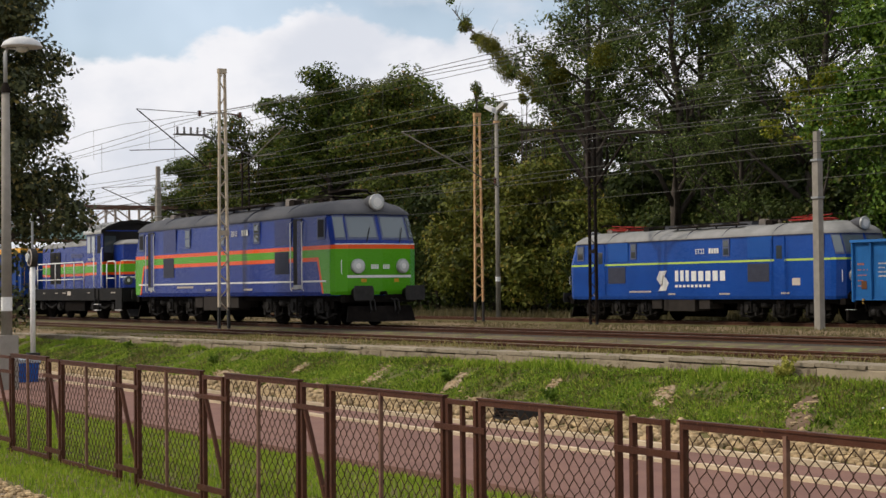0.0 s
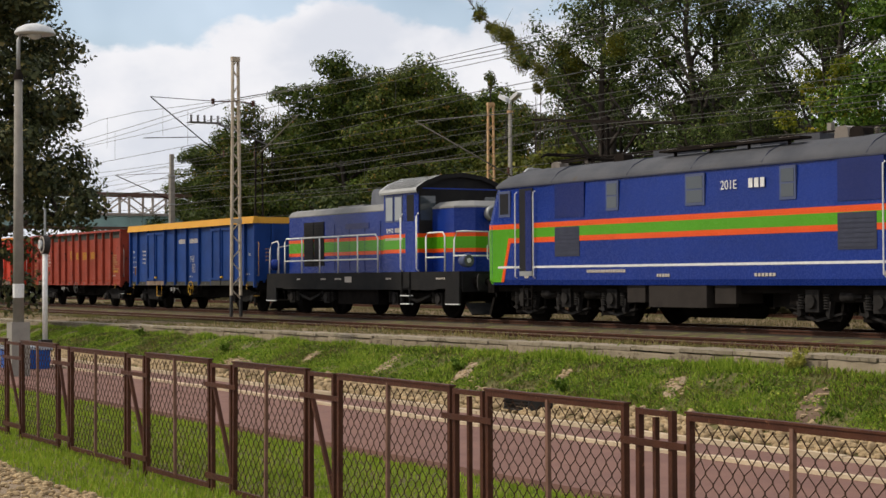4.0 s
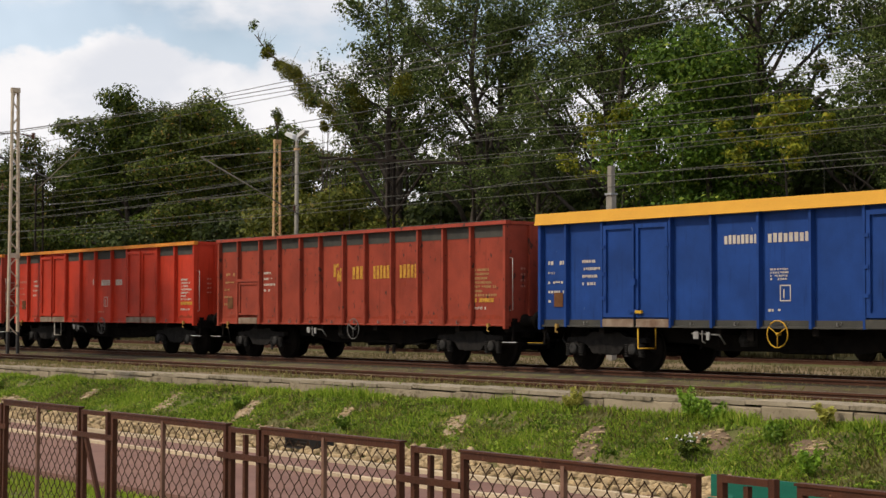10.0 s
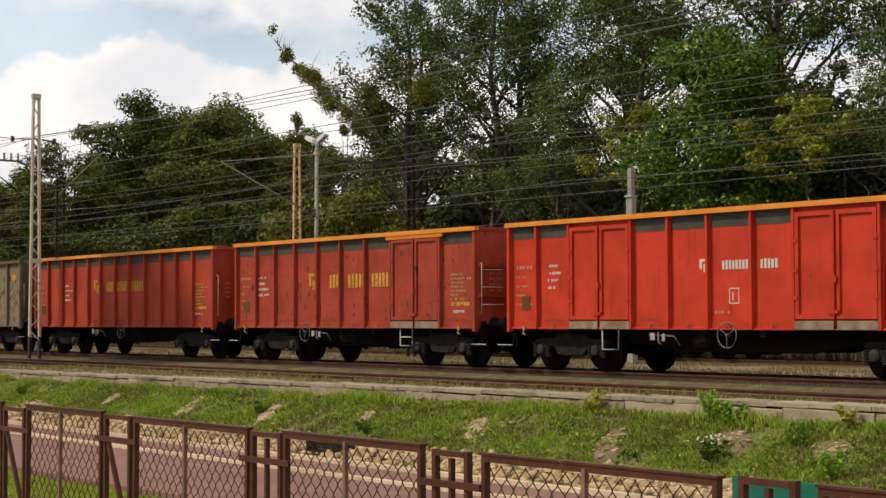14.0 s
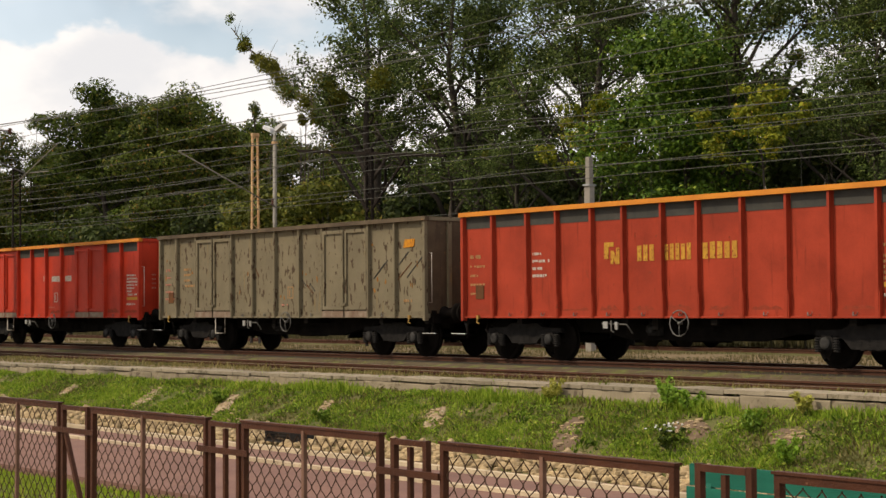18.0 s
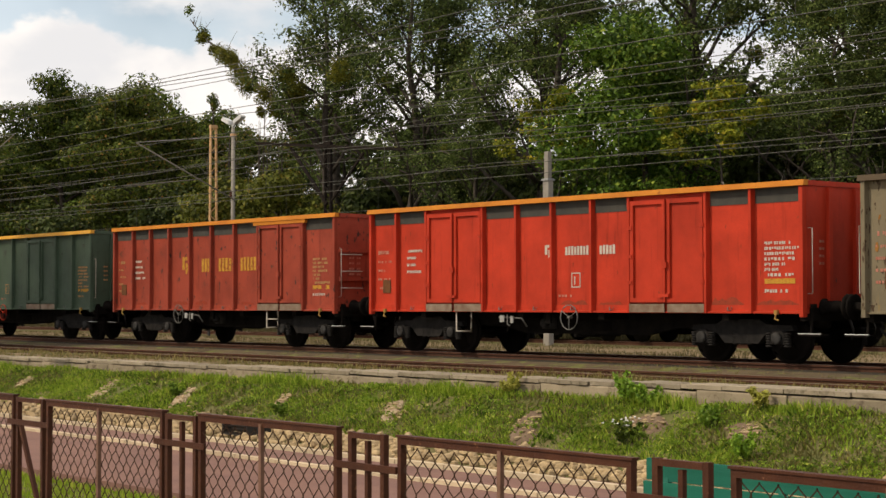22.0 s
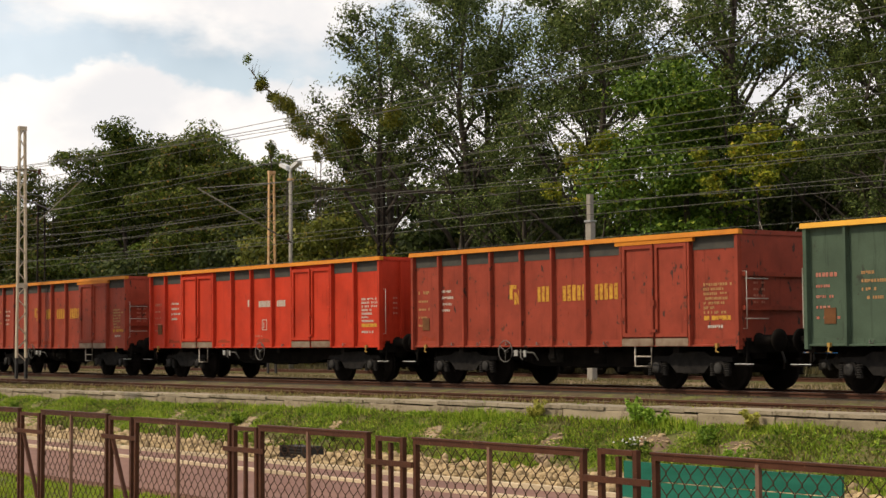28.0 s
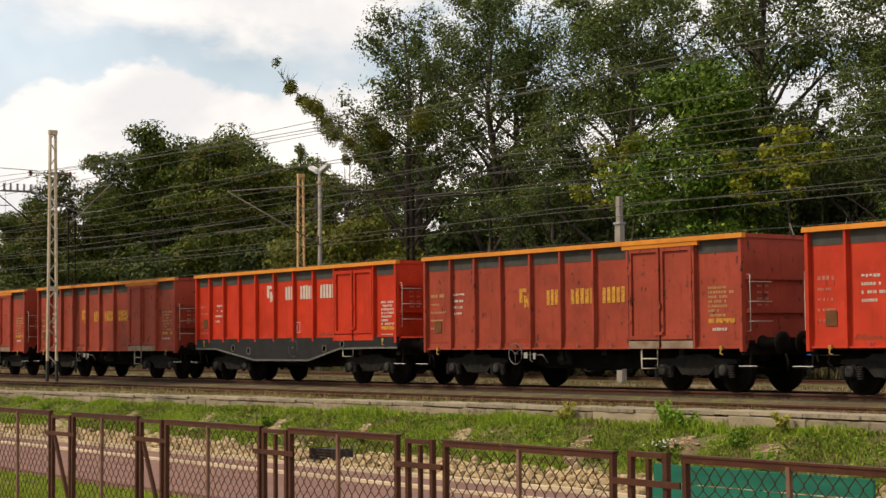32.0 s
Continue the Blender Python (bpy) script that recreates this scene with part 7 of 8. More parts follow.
# the dark tree on this side, by the lamp
NEAR_TREE = tree_kind(81, 13, 0.26, 3.3, M["leaf_near"], 52000, 0.08, 0.82, 20, 0.22, 0.9, rises=(0.05, 0.6), low=9, low_r=0.3)
plant_tree(NEAR_TREE, -53.5, 14.3, -0.5, 1.1, 40, "acacia_tree", "dark leafy tree beside the platform lamp", "near trees")

# ---- the path, the kerb and the stones ----
M["coping"] = surf("coping_concrete", (0.29, 0.245, 0.18), (0.20, 0.165, 0.118), 2.2, 0.92, 0, 0.5, 40.0, spots=(0.13, 0.11, 0.075), spot_amount=0.7, vary=0.3)
M["fence_pale"] = surf("fence_bar", (0.20, 0.11, 0.08), (0.13, 0.07, 0.05), 8.0, 0.6, 0.1, 0.2)
M["lamp_shade"] = plain("lamp_shade", (0.55, 0.56, 0.56), 0.4)
M["box_blue"] = plain("blue_plastic", (0.012, 0.09, 0.36), 0.4)
M["box_pale"] = plain("pale_plastic", (0.35, 0.40, 0.45), 0.4)
def make_path():
    me = Mesh().box(-130, 9.55, -1.2, 8, 13.42, PATH_Z).data("path", M["paver"])
    p = tagged(new("path", me), "reddish paved path between pale curbs", "path", kind="structure")
    part("verge", Mesh().box(-130, 13.6, -1.2, 8, 14.05, PATH_Z - 0.015), M["paver"], p)
    cm = Mesh().box(-0.49, -0.055, -0.3, 0.49, 0.055, 0.055).data("curb_stone", M["curb_white"])
    for y in (12.35, 13.51):
        for i in range(90):
            o = part("curb_stone", cm, None, p)
            o.location = (-82 + i * 1.0, y, PATH_Z + (0 if y > 13 else -0.01) + rnd.uniform(-0.006, 0.006))
            o.rotation_euler = (0, 0, rnd.uniform(-0.006, 0.006))
    return p


make_path()


def lump(r, seed, n=7, m=5):
    """A rough stone."""
    k = Mesh().ball((0, 0, 0), r, r * 0.8, r * 0.62, n, m)
    q = random.Random(seed)
    off = [Vector((q.uniform(-9, 9), q.uniform(-9, 9), q.uniform(-9, 9)))]
    k.v = [tuple(Vector(v) * (1 + 0.38 * noise.noise(Vector(v) / r * 0.9 + off[0]))) for v in k.v]
    return k


# bare places of the bank: middle, half width, half depth, stony or earthy
# bare patches: place, half width, half length up the slope, stony or not; SLANT leans them
SLANT = -0.7
BARE = ((-17.3, 15.55, 0.28, 0.50, 0), (-20.5, 15.7, 0.24, 0.36, 1), (-23.6, 15.8, 0.17, 0.26, 1), (-26.6, 15.7, 0.24, 0.48, 1), (-29.6, 15.7, 0.26, 0.48, 1), (-33.2, 15.75, 0.2, 0.38, 1), (-24.9, 15.1, 0.4, 0.1, 1), (-13.7, 15.85, 0.36, 0.25, 0), (-15.4, 15.95, 0.4, 0.22, 0), (-35.8, 15.2, 0.8, 0.2, 1))
M["patch_soil"] = surf("bare_soil", (0.115, 0.075, 0.05), (0.17, 0.12, 0.08), 4.0, 0.95, 0, 0.9, 25.0, spots=(0.30, 0.235, 0.16), spot_amount=0.4)
M["patch_pale"] = surf("bare_stony", (0.33, 0.25, 0.165), (0.20, 0.145, 0.09), 4.0, 0.95, 0, 0.9, 25.0, spots=(0.46, 0.38, 0.27), spot_amount=0.6)


def make_stones():
    b = thing("stone_border", (0, 0, 0), "border of pale sandstone rubble along the path", "stones", kind="structure")
    kinds = [lump(0.12, i).data("stone", M["stone"]) for i in range(9)]
    for i in range(300):
        x = -36 + 30.0 * (i / 300) + rnd.uniform(-0.1, 0.1)
        o = part("stone", kinds[i % 9], None, b)
        y = rnd.uniform(14.12, 14.95)
        s = rnd.uniform(0.4, 0.85)
        o.location, o.scale, o.rotation_euler = (x, y, ground_z(x, y) + 0.03 + rnd.uniform(0, 0.03)), (s, s, s), (rnd.uniform(0, 6), rnd.uniform(0, 6), rnd.uniform(0, 6))
    m = Mesh()
    q = random.Random(3)
    base = [lump(0.095, 20 + i, 6, 4) for i in range(6)]
    for i in range(6500):
        x, y = -2 - 60 * q.random() ** 1.4, q.uniform(14.05, 14.92)
        s, a = q.uniform(0.3, 0.95), q.uniform(0, 6.28)
        z = ground_z(x, y) + 0.02
        k = base[i % 6]
        m.add([(x + s * (v[0] * math.cos(a) - v[1] * math.sin(a)), y + s * (v[0] * math.sin(a) + v[1] * math.cos(a)), z + s * v[2]) for v in k.v], k.f)
    # stony patches that break through the grass of the bank, and a slide of rubble
    for px, py, n, w in ((-36, 15.1, 90, 0.9), (-29.3, 15.4, 16, 0.4), (-26.3, 15.4, 14, 0.4), (-20.2, 15.6, 14, 0.3), (-17.4, 15.5, 12, 0.3), (-25.6, 15.0, 40, 0.8), (-24.2, 14.95, 30, 0.7)):
        for i in range(n):
            x, y = px + q.gauss(0, w * 0.5), py + q.gauss(0, 0.14)
            k, s = base[i % 6], q.uniform(0.15, 0.55)
            z = ground_z(x, y) + 0.02
            m.add([(x + s * v[0], y + s * v[1], z + s * v[2] * 0.6) for v in k.v], k.f)
    tagged(part("rubble", m, M["stone_fine"], b, "small pale rubble"), kind="stuff")
    return b


make_stones()


def gravel_heap():
    """Pale loose gravel beside the grass, this side of the fence."""
    q = random.Random(61)
    base = [lump(0.05, 40 + i, 6, 4) for i in range(5)]
    m = Mesh()
    for i in range(2600):
        x, y = q.uniform(-27, -12), 5.15 - 2.6 * q.random() ** 1.3
        s, a = q.uniform(0.25, 1.0), q.uniform(0, 6.28)
        z, k = ground_z(x, y) + 0.012, base[i % 5]
        m.add([(x + s * (v[0] * math.cos(a) - v[1] * math.sin(a)), y + s * (v[0] * math.sin(a) + v[1] * math.cos(a)), z + s * v[2]) for v in k.v], k.f)
    tagged(new("gravel", m.data("gravel", M["stone_fine"])), "pale loose gravel at the foot of the grass", "gravel", kind="stuff")


gravel_heap()


RUBBLE = [lump(0.12, 40 + i).data("stone", M["stone"]) for i in range(4)]


def bare_patches():
    """Slides of bare brown soil and flat stone in the grass of the bank."""
    q = random.Random(31)
    for x, y, w, h, kind in BARE:
        m, n = Mesh(), 18
        rim, mid = [], []
        for i in range(n):
            a = 2 * math.pi * i / n
            k = 1 + q.uniform(-0.25, 0.2)
            for f, dest, up in ((1.0, rim, -0.01), (0.6, mid, 0.035)):
                px, py = x + w * f * k * math.cos(a) + SLANT * h * f * math.sin(a), y + h * f * k * math.sin(a)
                dest.append((px, py, ground_z(px, py) + up + q.uniform(-0.008, 0.012)))
        m.add(rim + mid, [(i, (i + 1) % n, n + (i + 1) % n, n + i) for i in range(n)] + [tuple(range(n, 2 * n))])
        ob = new("bare_patch", m.data("bare_patch", M["patch_pale"] if kind else M["patch_soil"], True))
        tagged(ob, "pale stony patch worn into the bank" if kind else "patch of bare brown soil on the bank", "soil patch", "bare patches of the bank", kind="structure")
        for i in range(26):
            a, e = q.uniform(0, 6.28), q.random() ** 0.7 * 0.9
            px, py, s = x + w * e * math.cos(a) + SLANT * h * e * math.sin(a), y + h * e * math.sin(a), q.uniform(0.14, 0.5)
            o = part("stone", RUBBLE[i % 4], None, ob)
            o.location, o.scale, o.rotation_euler = (px, py, ground_z(px, py) + 0.035), (s, s * 0.8, s * 0.6), (0, 0, a)


bare_patches()


def make_kerb():
    """The old platform edge: upright concrete blocks with worn coping slabs on top."""
    k = thing("platform_edge", (0, 0, 0), "worn concrete edge of a disused platform", "platform edge", kind="structure")
    q = random.Random(12)
    x = -62.0
    cm = {}
    while x < 2:
        w = q.choice((0.98, 0.98, 1.48, 1.98))
        if w not in cm:
            cm[w] = Mesh().prism([(0, -0.5), (0.16, -0.5), (0.16, -0.055), (0.014, -0.055), (0, -0.07)], "x", -w / 2, w / 2).data("block", M["kerb"])
        o = part("block", cm[w], None, k)
        o.location = (x + w / 2, KERB_Y + q.uniform(-0.012, 0.012), kerb_z(x + w / 2) + q.uniform(-0.012, 0.008))
        o.rotation_euler = (q.uniform(-0.02, 0.02), 0.0062 * (x < -14) + q.uniform(-0.004, 0.004), q.uniform(-0.006, 0.006))
        x += w + 0.015
    x = -62.0
    sm = {}
    while x < 2:
        w = q.choice((0.7, 1.0, 1.0, 1.3))
        if w not in sm:
            n = 6
            edge = [(i * w / n - w / 2, -0.012 + q.uniform(-0.012, 0.02)) for i in range(n + 1)]
            sm[w] = Mesh().prism(edge + [(w / 2, 0.62), (-w / 2, 0.62)], "z", -0.055, 0.0).data("coping_slab", M["coping"])
        o = part("coping_slab", sm[w], None, k)
        o.location = (x + w / 2, KERB_Y + q.uniform(-0.02, 0.02), kerb_z(x + w / 2) + 0.012 + q.uniform(-0.006, 0.006))
        o.rotation_euler = (q.uniform(-0.012, 0.012), 0.0062 * (x < -14) + q.uniform(-0.005, 0.005), q.uniform(-0.01, 0.01))
        x += w + 0.012
    return k


make_kerb()

# ---- the fence ----
FENCE_Y, FENCE_TOP, FENCE_BASE = 6.5, 0.30, -1.02


def mesh_infill(x0, x1, z0, z1):
    """Chain-link wire: zigzag strands hooked into each other, slightly pulled out of shape."""
    m = Mesh()
    pitch, high, hook = 0.116, 0.136, 0.008     # width and height of a diamond; half the length of a hooked bend
    q = random.Random(int(1000 * (x1 - x0)))
    nx, nz = int(2 * (x1 - x0) / pitch), int(2 * (z1 - z0) / high)
    px, pz = (x1 - x0) / nx, (z1 - z0) / nz
    knot = {}
    for i in range(nx + 1):
        for j in range(i % 2, nz + 1, 2):
            edge = i in (0, nx) or j in (0, nz)
            knot[i, j] = (x0 + i * px + (0 if edge else q.uniform(-0.007, 0.007)), q.uniform(-0.004, 0.004), z0 + j * pz + (0 if edge else q.uniform(-0.008, 0.008)))
    for (i, j), (x, y, z) in knot.items():
        lo, hi = max(z0, z - hook), min(z1, z + hook)
        m.bar((x, y, lo), (x, y, hi), 0.0072)
        for k in (-1, 1):
            if (i + k, j + 1) in knot:
                a, b, c = knot[i + k, j + 1]
                m.bar((x, y, hi), (a, b, max(z0, c - hook)), 0.0052)
    return m


def fence_panel(f, x0, x1, top, lean, mid=True):
    w = x1 - x0
    p = part("panel_frame", Mesh().box(0, -0.022, top - 0.042, w, 0.022, top).box(0, -0.022, FENCE_BASE + 0.06, w, 0.022, FENCE_BASE + 0.11).box(0, -0.022, FENCE_BASE + 0.11, 0.036, 0.022, top - 0.042).box(w - 0.036, -0.022, FENCE_BASE + 0.11, w, 0.022, top - 0.042).box(-0.012, -0.03, top, w + 0.012, 0.03, top + 0.014), M["fence"], f, "brown angle-iron panel frame")
    p.location, p.rotation_euler = (x0, FENCE_Y, 0), (lean, 0, 0)
    tagged(part("wire_mesh", mesh_infill(0.05, w - 0.05, FENCE_BASE + 0.11, top - 0.055), M["wire"], p, "rusty diamond wire mesh"), kind="stuff")
    if mid:
        part("middle_bar", Mesh().box(w * 0.47, -0.03, FENCE_BASE + 0.1, w * 0.47 + 0.03, 0.0, top - 0.02), M["fence_pale"], p, "thin rusty middle bar")
    return p


def fence_link(f, x0, x1, top, brace, bars):
    """The narrow piece between two panels: posts, a top bar, a cross rail, sometimes a brace."""
    w = x1 - x0
    g = part("link_frame", Mesh().box(0.04, -0.022, top - 0.04, w - 0.04, 0.022, top - 0.004).box(-0.14, -0.037, top - 0.235, w + 0.14, -0.022, top - 0.19), M["fence"], f, "narrow brown link piece")
    g.location = (x0, FENCE_Y, 0)
    for x in (0.0, w - 0.04):
        part("post", Mesh().box(x, -0.02, FENCE_BASE - 0.4, x + 0.04, 0.02, top), M["fence"], g)
    for k in range(bars):
        x = (k + 1) * w / (bars + 1)
        part("bar", Mesh().box(x - 0.016, -0.016, FENCE_BASE, x + 0.016, 0.016, top - 0.05), M["fence"], g)
    part("low_rail", Mesh().box(-0.1, -0.037, FENCE_BASE + 0.16, w + 0.1, -0.022, FENCE_BASE + 0.22), M["fence"], g)
    if brace:
        part("brace", Mesh().bar((0.05, 0, top - 0.22), (w - 0.03, 0.02, FENCE_BASE + 0.2), 0.035), M["fence"], g)
    return g


fence = thing("fence", (0, 0, 0), "brown steel fence with rusty diamond mesh panels", "fence")
# panels and the links between them, from the far end
PANELS = ((-27.9, -25.75), (-25.3, -23.45), (-22.68, -21.12), (-20.55, -18.55), (-17.88, -16.06), (-15.45, -13.80), (-13.17, -11.25), (-10.73, -9.01), (-8.37, -6.36), (-5.67, -3.7), (-3.1, -1.2))
LINKS = ((-25.72, -25.34, 1, 0), (-23.4, -22.74, 1, 0), (-21.08, -20.62, 1, 0), (-18.5, -17.94, 1, 0), (-16.02, -15.5, 1, 0), (-13.75, -13.24, 1, 0), (-11.21, -10.77, 0, 1), (-8.89, -8.51, 0, 1), (-6.21, -5.82, 0, 1), (-3.62, -3.2, 0, 1))
q5 = random.Random(5)
for i, (a, b) in enumerate(PANELS):
    fence_panel(fence, a, b, FENCE_TOP + q5.uniform(-0.012, 0.02), q5.uniform(-0.012, 0.012))
for i, (a, b, br, n) in enumerate(LINKS):
    fence_link(fence, a, b, FENCE_TOP + q5.uniform(-0.01, 0.015), br, n if n else (0 if br else 1))


def bench():
    t = thing("bench", (-9.25, 9.5, PATH_Z - 0.06), "green slatted park bench beside the path", "bench")
    for k, (y, z, w, h) in enumerate(((0.10, 0.85, 0.03, 0.165), (0.065, 0.68, 0.03, 0.16), (0.035, 0.525, 0.03, 0.13))):
        part("back_slat", Mesh().box(0, y - w, z - h / 2, 2.6, y, z + h / 2), M["bench"], t)
    for k in range(4):
        part("seat_slat", Mesh().box(0, -0.02 - 0.12 * k - 0.1, 0.42, 2.6, -0.02 - 0.12 * k, 0.455), M["bench"], t)
    for x in (0.18, 1.3, 2.4):
        part("support", Mesh().prism([(-0.48, 0.42), (-0.02, 0.42), (0.10, 0.92), (0.14, 0.92), (0.04, 0.40), (0.06, 0), (0.0, 0), (-0.02, 0.36), (-0.42, 0.36), (-0.44, 0), (-0.5, 0)], "x", x, x + 0.05), M["bench"], t, "green cast support")
    return t


bench()


# ---- lamps, signal and odds on the near side ----
def street_lamp():
    t = thing("street_lamp", (-36.9, 10.5, -1.0), "concrete lamp post with a domed pale lamp", "street lamp")
    part("plinth", Mesh().box(-0.2, -0.2, 0, 0.2, 0.2, 1.22), M["concrete"], t, "thick concrete foot")
    part("post", Mesh().tube([(0, 0, 1.2), (0, 0, 6.55)], [0.125, 0.09], 10), M["concrete"], t, "tapered concrete post", True)
    part("white_band", Mesh().tube([(0, 0, 1.75), (0, 0, 2.05)], [0.127, 0.126], 10), M["white"], t, "white painted band")
    part("collar", Mesh().lathe((0, 0, 6.5), "z", [(0, 0.12), (0.1, 0.1), (0.22, 0.05)], 10), M["mast_dark"], t)
    part("arm", Mesh().tube([(0, 0, 6.6), (0, 0, 7.36), (0.02, 0.06, 7.50), (0.08, 0.28, 7.55)], 0.045, 8), M["steel"], t, "", True)
    part("shade", Mesh().lathe((0.09, 0.34, 7.50), "z", [(0, 0.44), (0.03, 0.44), (0.12, 0.39), (0.19, 0.26), (0.23, 0.1), (0.24, 0.02)], 20), M["lamp_shade"], t, "pale domed shade", True)
    part("bulb", Mesh().ball((0.09, 0.34, 7.47), 0.15, 0.15, 0.09), M["lamp_glass"], t, "glass bowl", True)


street_lamp()


def signal():
    t = thing("railway_signal", (-47.9, 14.4, -0.88), "short white railway signal post with a round lamp", "signal")
    part("foot", Mesh().box(-0.16, -0.16, -0.1, 0.16, 0.16, 0.32), M["black"], t, "black foot")
    part("post", Mesh().cyl((0, 0, 1.6), "z", 0.075, 2.7, 12), M["white"], t, "white post", True)
    part("back_plate", Mesh().box(-0.14, -0.02, 0.2, -0.09, 0.04, 2.6), M["mast_dark"], t)
    h = part("signal_head", Mesh().cyl((0.0, 0.0, 3.02), "y", 0.27, 0.16, 18), M["black"], t, "round black signal head")
    part("ring", Mesh().lathe((0.0, -0.09, 3.02), "y", [(0, 0.25), (-0.012, 0.245), (-0.012, 0.20), (0, 0.195)], 18), M["letter_w"], h, "pale painted ring")
    part("lens", Mesh().cyl((0.0, -0.12, 3.02), "y", 0.13, 0.1, 16), M["lamp_glass"], h, "dark round lens")
    part("pole_top", Mesh().cyl((0, 0, 3.65), "z", 0.035, 0.8, 8), M["steel"], t)


signal()


def blue_container():
    t = thing("storage_box", (-40.2, 11.6, -1.0), "low blue plastic storage box on the path", "box")
    part("box", Mesh().prism([(-0.62, 0), (0.62, 0), (0.72, 0.5), (-0.72, 0.5)], "y", -0.4, 0.4), M["box_blue"], t)
    part("lid", Mesh().box(-0.75, -0.44, 0.5, 0.75, 0.44, 0.58), M["box_pale"], t, "pale lid")


blue_container()


def drain_cover():
    t = thing("drain_grate", (-22.5, 14.4, -0.92), "dark slatted drain grate among the stones", "grate")
    part("rim", Mesh().box(-0.36, -0.22, 0, -0.31, 0.22, 0.2).box(0.31, -0.22, 0, 0.36, 0.22, 0.2).box(-0.36, -0.24, 0, 0.36, -0.2, 0.02), M["black"], t)
    for k in range(4):
        part("slat", Mesh().box(-0.33, -0.24, 0.02 + 0.05 * k, 0.33, -0.20, 0.045 + 0.05 * k), M["mast_dark"], t)
    part("back", Mesh().box(-0.33, -0.1, 0.0, 0.33, 0.2, 0.19), M["black"], t)


drain_cover()

# ---- masts, wires and the footbridge ----
M["steel_dark"] = surf("weathered_tube", (0.10, 0.10, 0.105), (0.15, 0.145, 0.14), 4.0, 0.6, 0.3, 0.1)
M["arm_pale"] = surf("weathered_pale_arm", (0.20, 0.185, 0.15), (0.14, 0.125, 0.10), 4.0, 0.7, 0.1, 0.1)
M["arm_dull"] = surf("weathered_arm", (0.085, 0.08, 0.068), (0.06, 0.054, 0.046), 4.0, 0.7, 0.1, 0.1)
M["wire_dark"] = surf("cable_dark", (0.060, 0.060, 0.053), (0.09, 0.09, 0.078), 4.0, 0.5, 0.3, 0.0)
M["bridge_rust"] = surf("bridge_rust", (0.15, 0.085, 0.065), (0.11, 0.06, 0.045), 1.0, 0.8, 0, 0.2)
M["bridge_pale"] = surf("bridge_pale", (0.42, 0.38, 0.34), (0.30, 0.24, 0.20), 1.0, 0.8, 0, 0.2)
M["bridge_green"] = surf("bridge_green", (0.30, 0.45, 0.42), (0.24, 0.36, 0.34), 1.0, 0.7, 0, 0.1)
def lattice_mast(name, x, y, z, height, label, paint_, spread=0.42, black=0.75, top=0.28, turn=0):
    """A mast of two channel legs laced together, black at the foot."""
    t = thing(name, (x, y, z), label, "catenary mast", "catenary masts", turn=turn)
    def leg(u, side):
        return (spread + (top - spread) * u) / 2 * side
    for s in (-1, 1):
        l = part("leg", Mesh().bar((leg(black / height, s), 0, black), (leg(1, s), 0, height), 0.066, 0.13, (0, 1, 0)), paint_, t)
        part("leg_foot", Mesh().bar((leg(0, s), 0, -0.3), (leg(black / height, s), 0, black), 0.077, 0.135, (0, 1, 0)), M["black"], l, "black painted foot")
    n = int(height / 0.46)
    for i in range(n):
        u0, u1 = (i + 0.3) / n, (i + 1.0) / n
        if u1 * height < black:
            continue
        s = 1 if i % 2 else -1
        part("lacing", Mesh().bar((leg(u0, s), -0.05, u0 * height), (leg(u1, -s), -0.05, u1 * height), 0.045, 0.012, (0, 1, 0)), paint_, t)
    part("top_plate", Mesh().box(-top / 2 - 0.05, -0.08, height - 0.16, top / 2 + 0.05, 0.08, height), paint_, t)
    part("band", Mesh().box(-0.2, -0.075, height * 0.36, 0.2, -0.06, height * 0.36 + 0.16), paint_, t)
    return t


mast = lattice_mast("lattice_mast", -54.5, 23.05, -0.17, 8.95, "cream lattice catenary mast with a black foot", M["mast_white"], 0.36, top=0.19, turn=90)
part("stay", Mesh().tube([(0, 0.05, 7.45), (1.3, 1.0, 7.4)], 0.015, 5), M["mast_dark"], mast)
for dx in (-0.75, 0.75):
    m_ = Mesh().tube([(0, 0, 7.42), (dx, 0.2, 7.4)], 0.018, 5)
    insulator(m_, dx, 0.2, 7.3, 0.2)
    part("strut_insulator", m_, M["insul"], mast, "dark strain insulator")
m2 = lattice_mast("lattice_mast", -70.3, 43.0, -0.5, 10.1, "rusty orange lattice catenary mast with a black foot", M["mast_rust"], 0.46, black=1.0, turn=90)
m3 = lattice_mast("lattice_mast", -60.8, 43.0, -0.5, 8.6, "dark rusty lattice mast with a long cross arm", M["mast_dark"], 0.5, 0.1, 0.4)
arm = part("cross_arm", Mesh().bar((-5.7, 0, 8.95), (0, 0, 8.40), 0.12, 0.13).bar((0, 0, 8.40), (5.4, 0, 7.9), 0.12, 0.13), M["mast_dark"], m3, "long dark cross arm")
part("arm_brace", Mesh().bar((-2.9, 0, 8.55), (-0.1, 0, 5.9), 0.12).bar((2.6, 0, 7.95), (0.1, 0, 5.9), 0.09), M["mast_dark"], m3, "slanting brace")


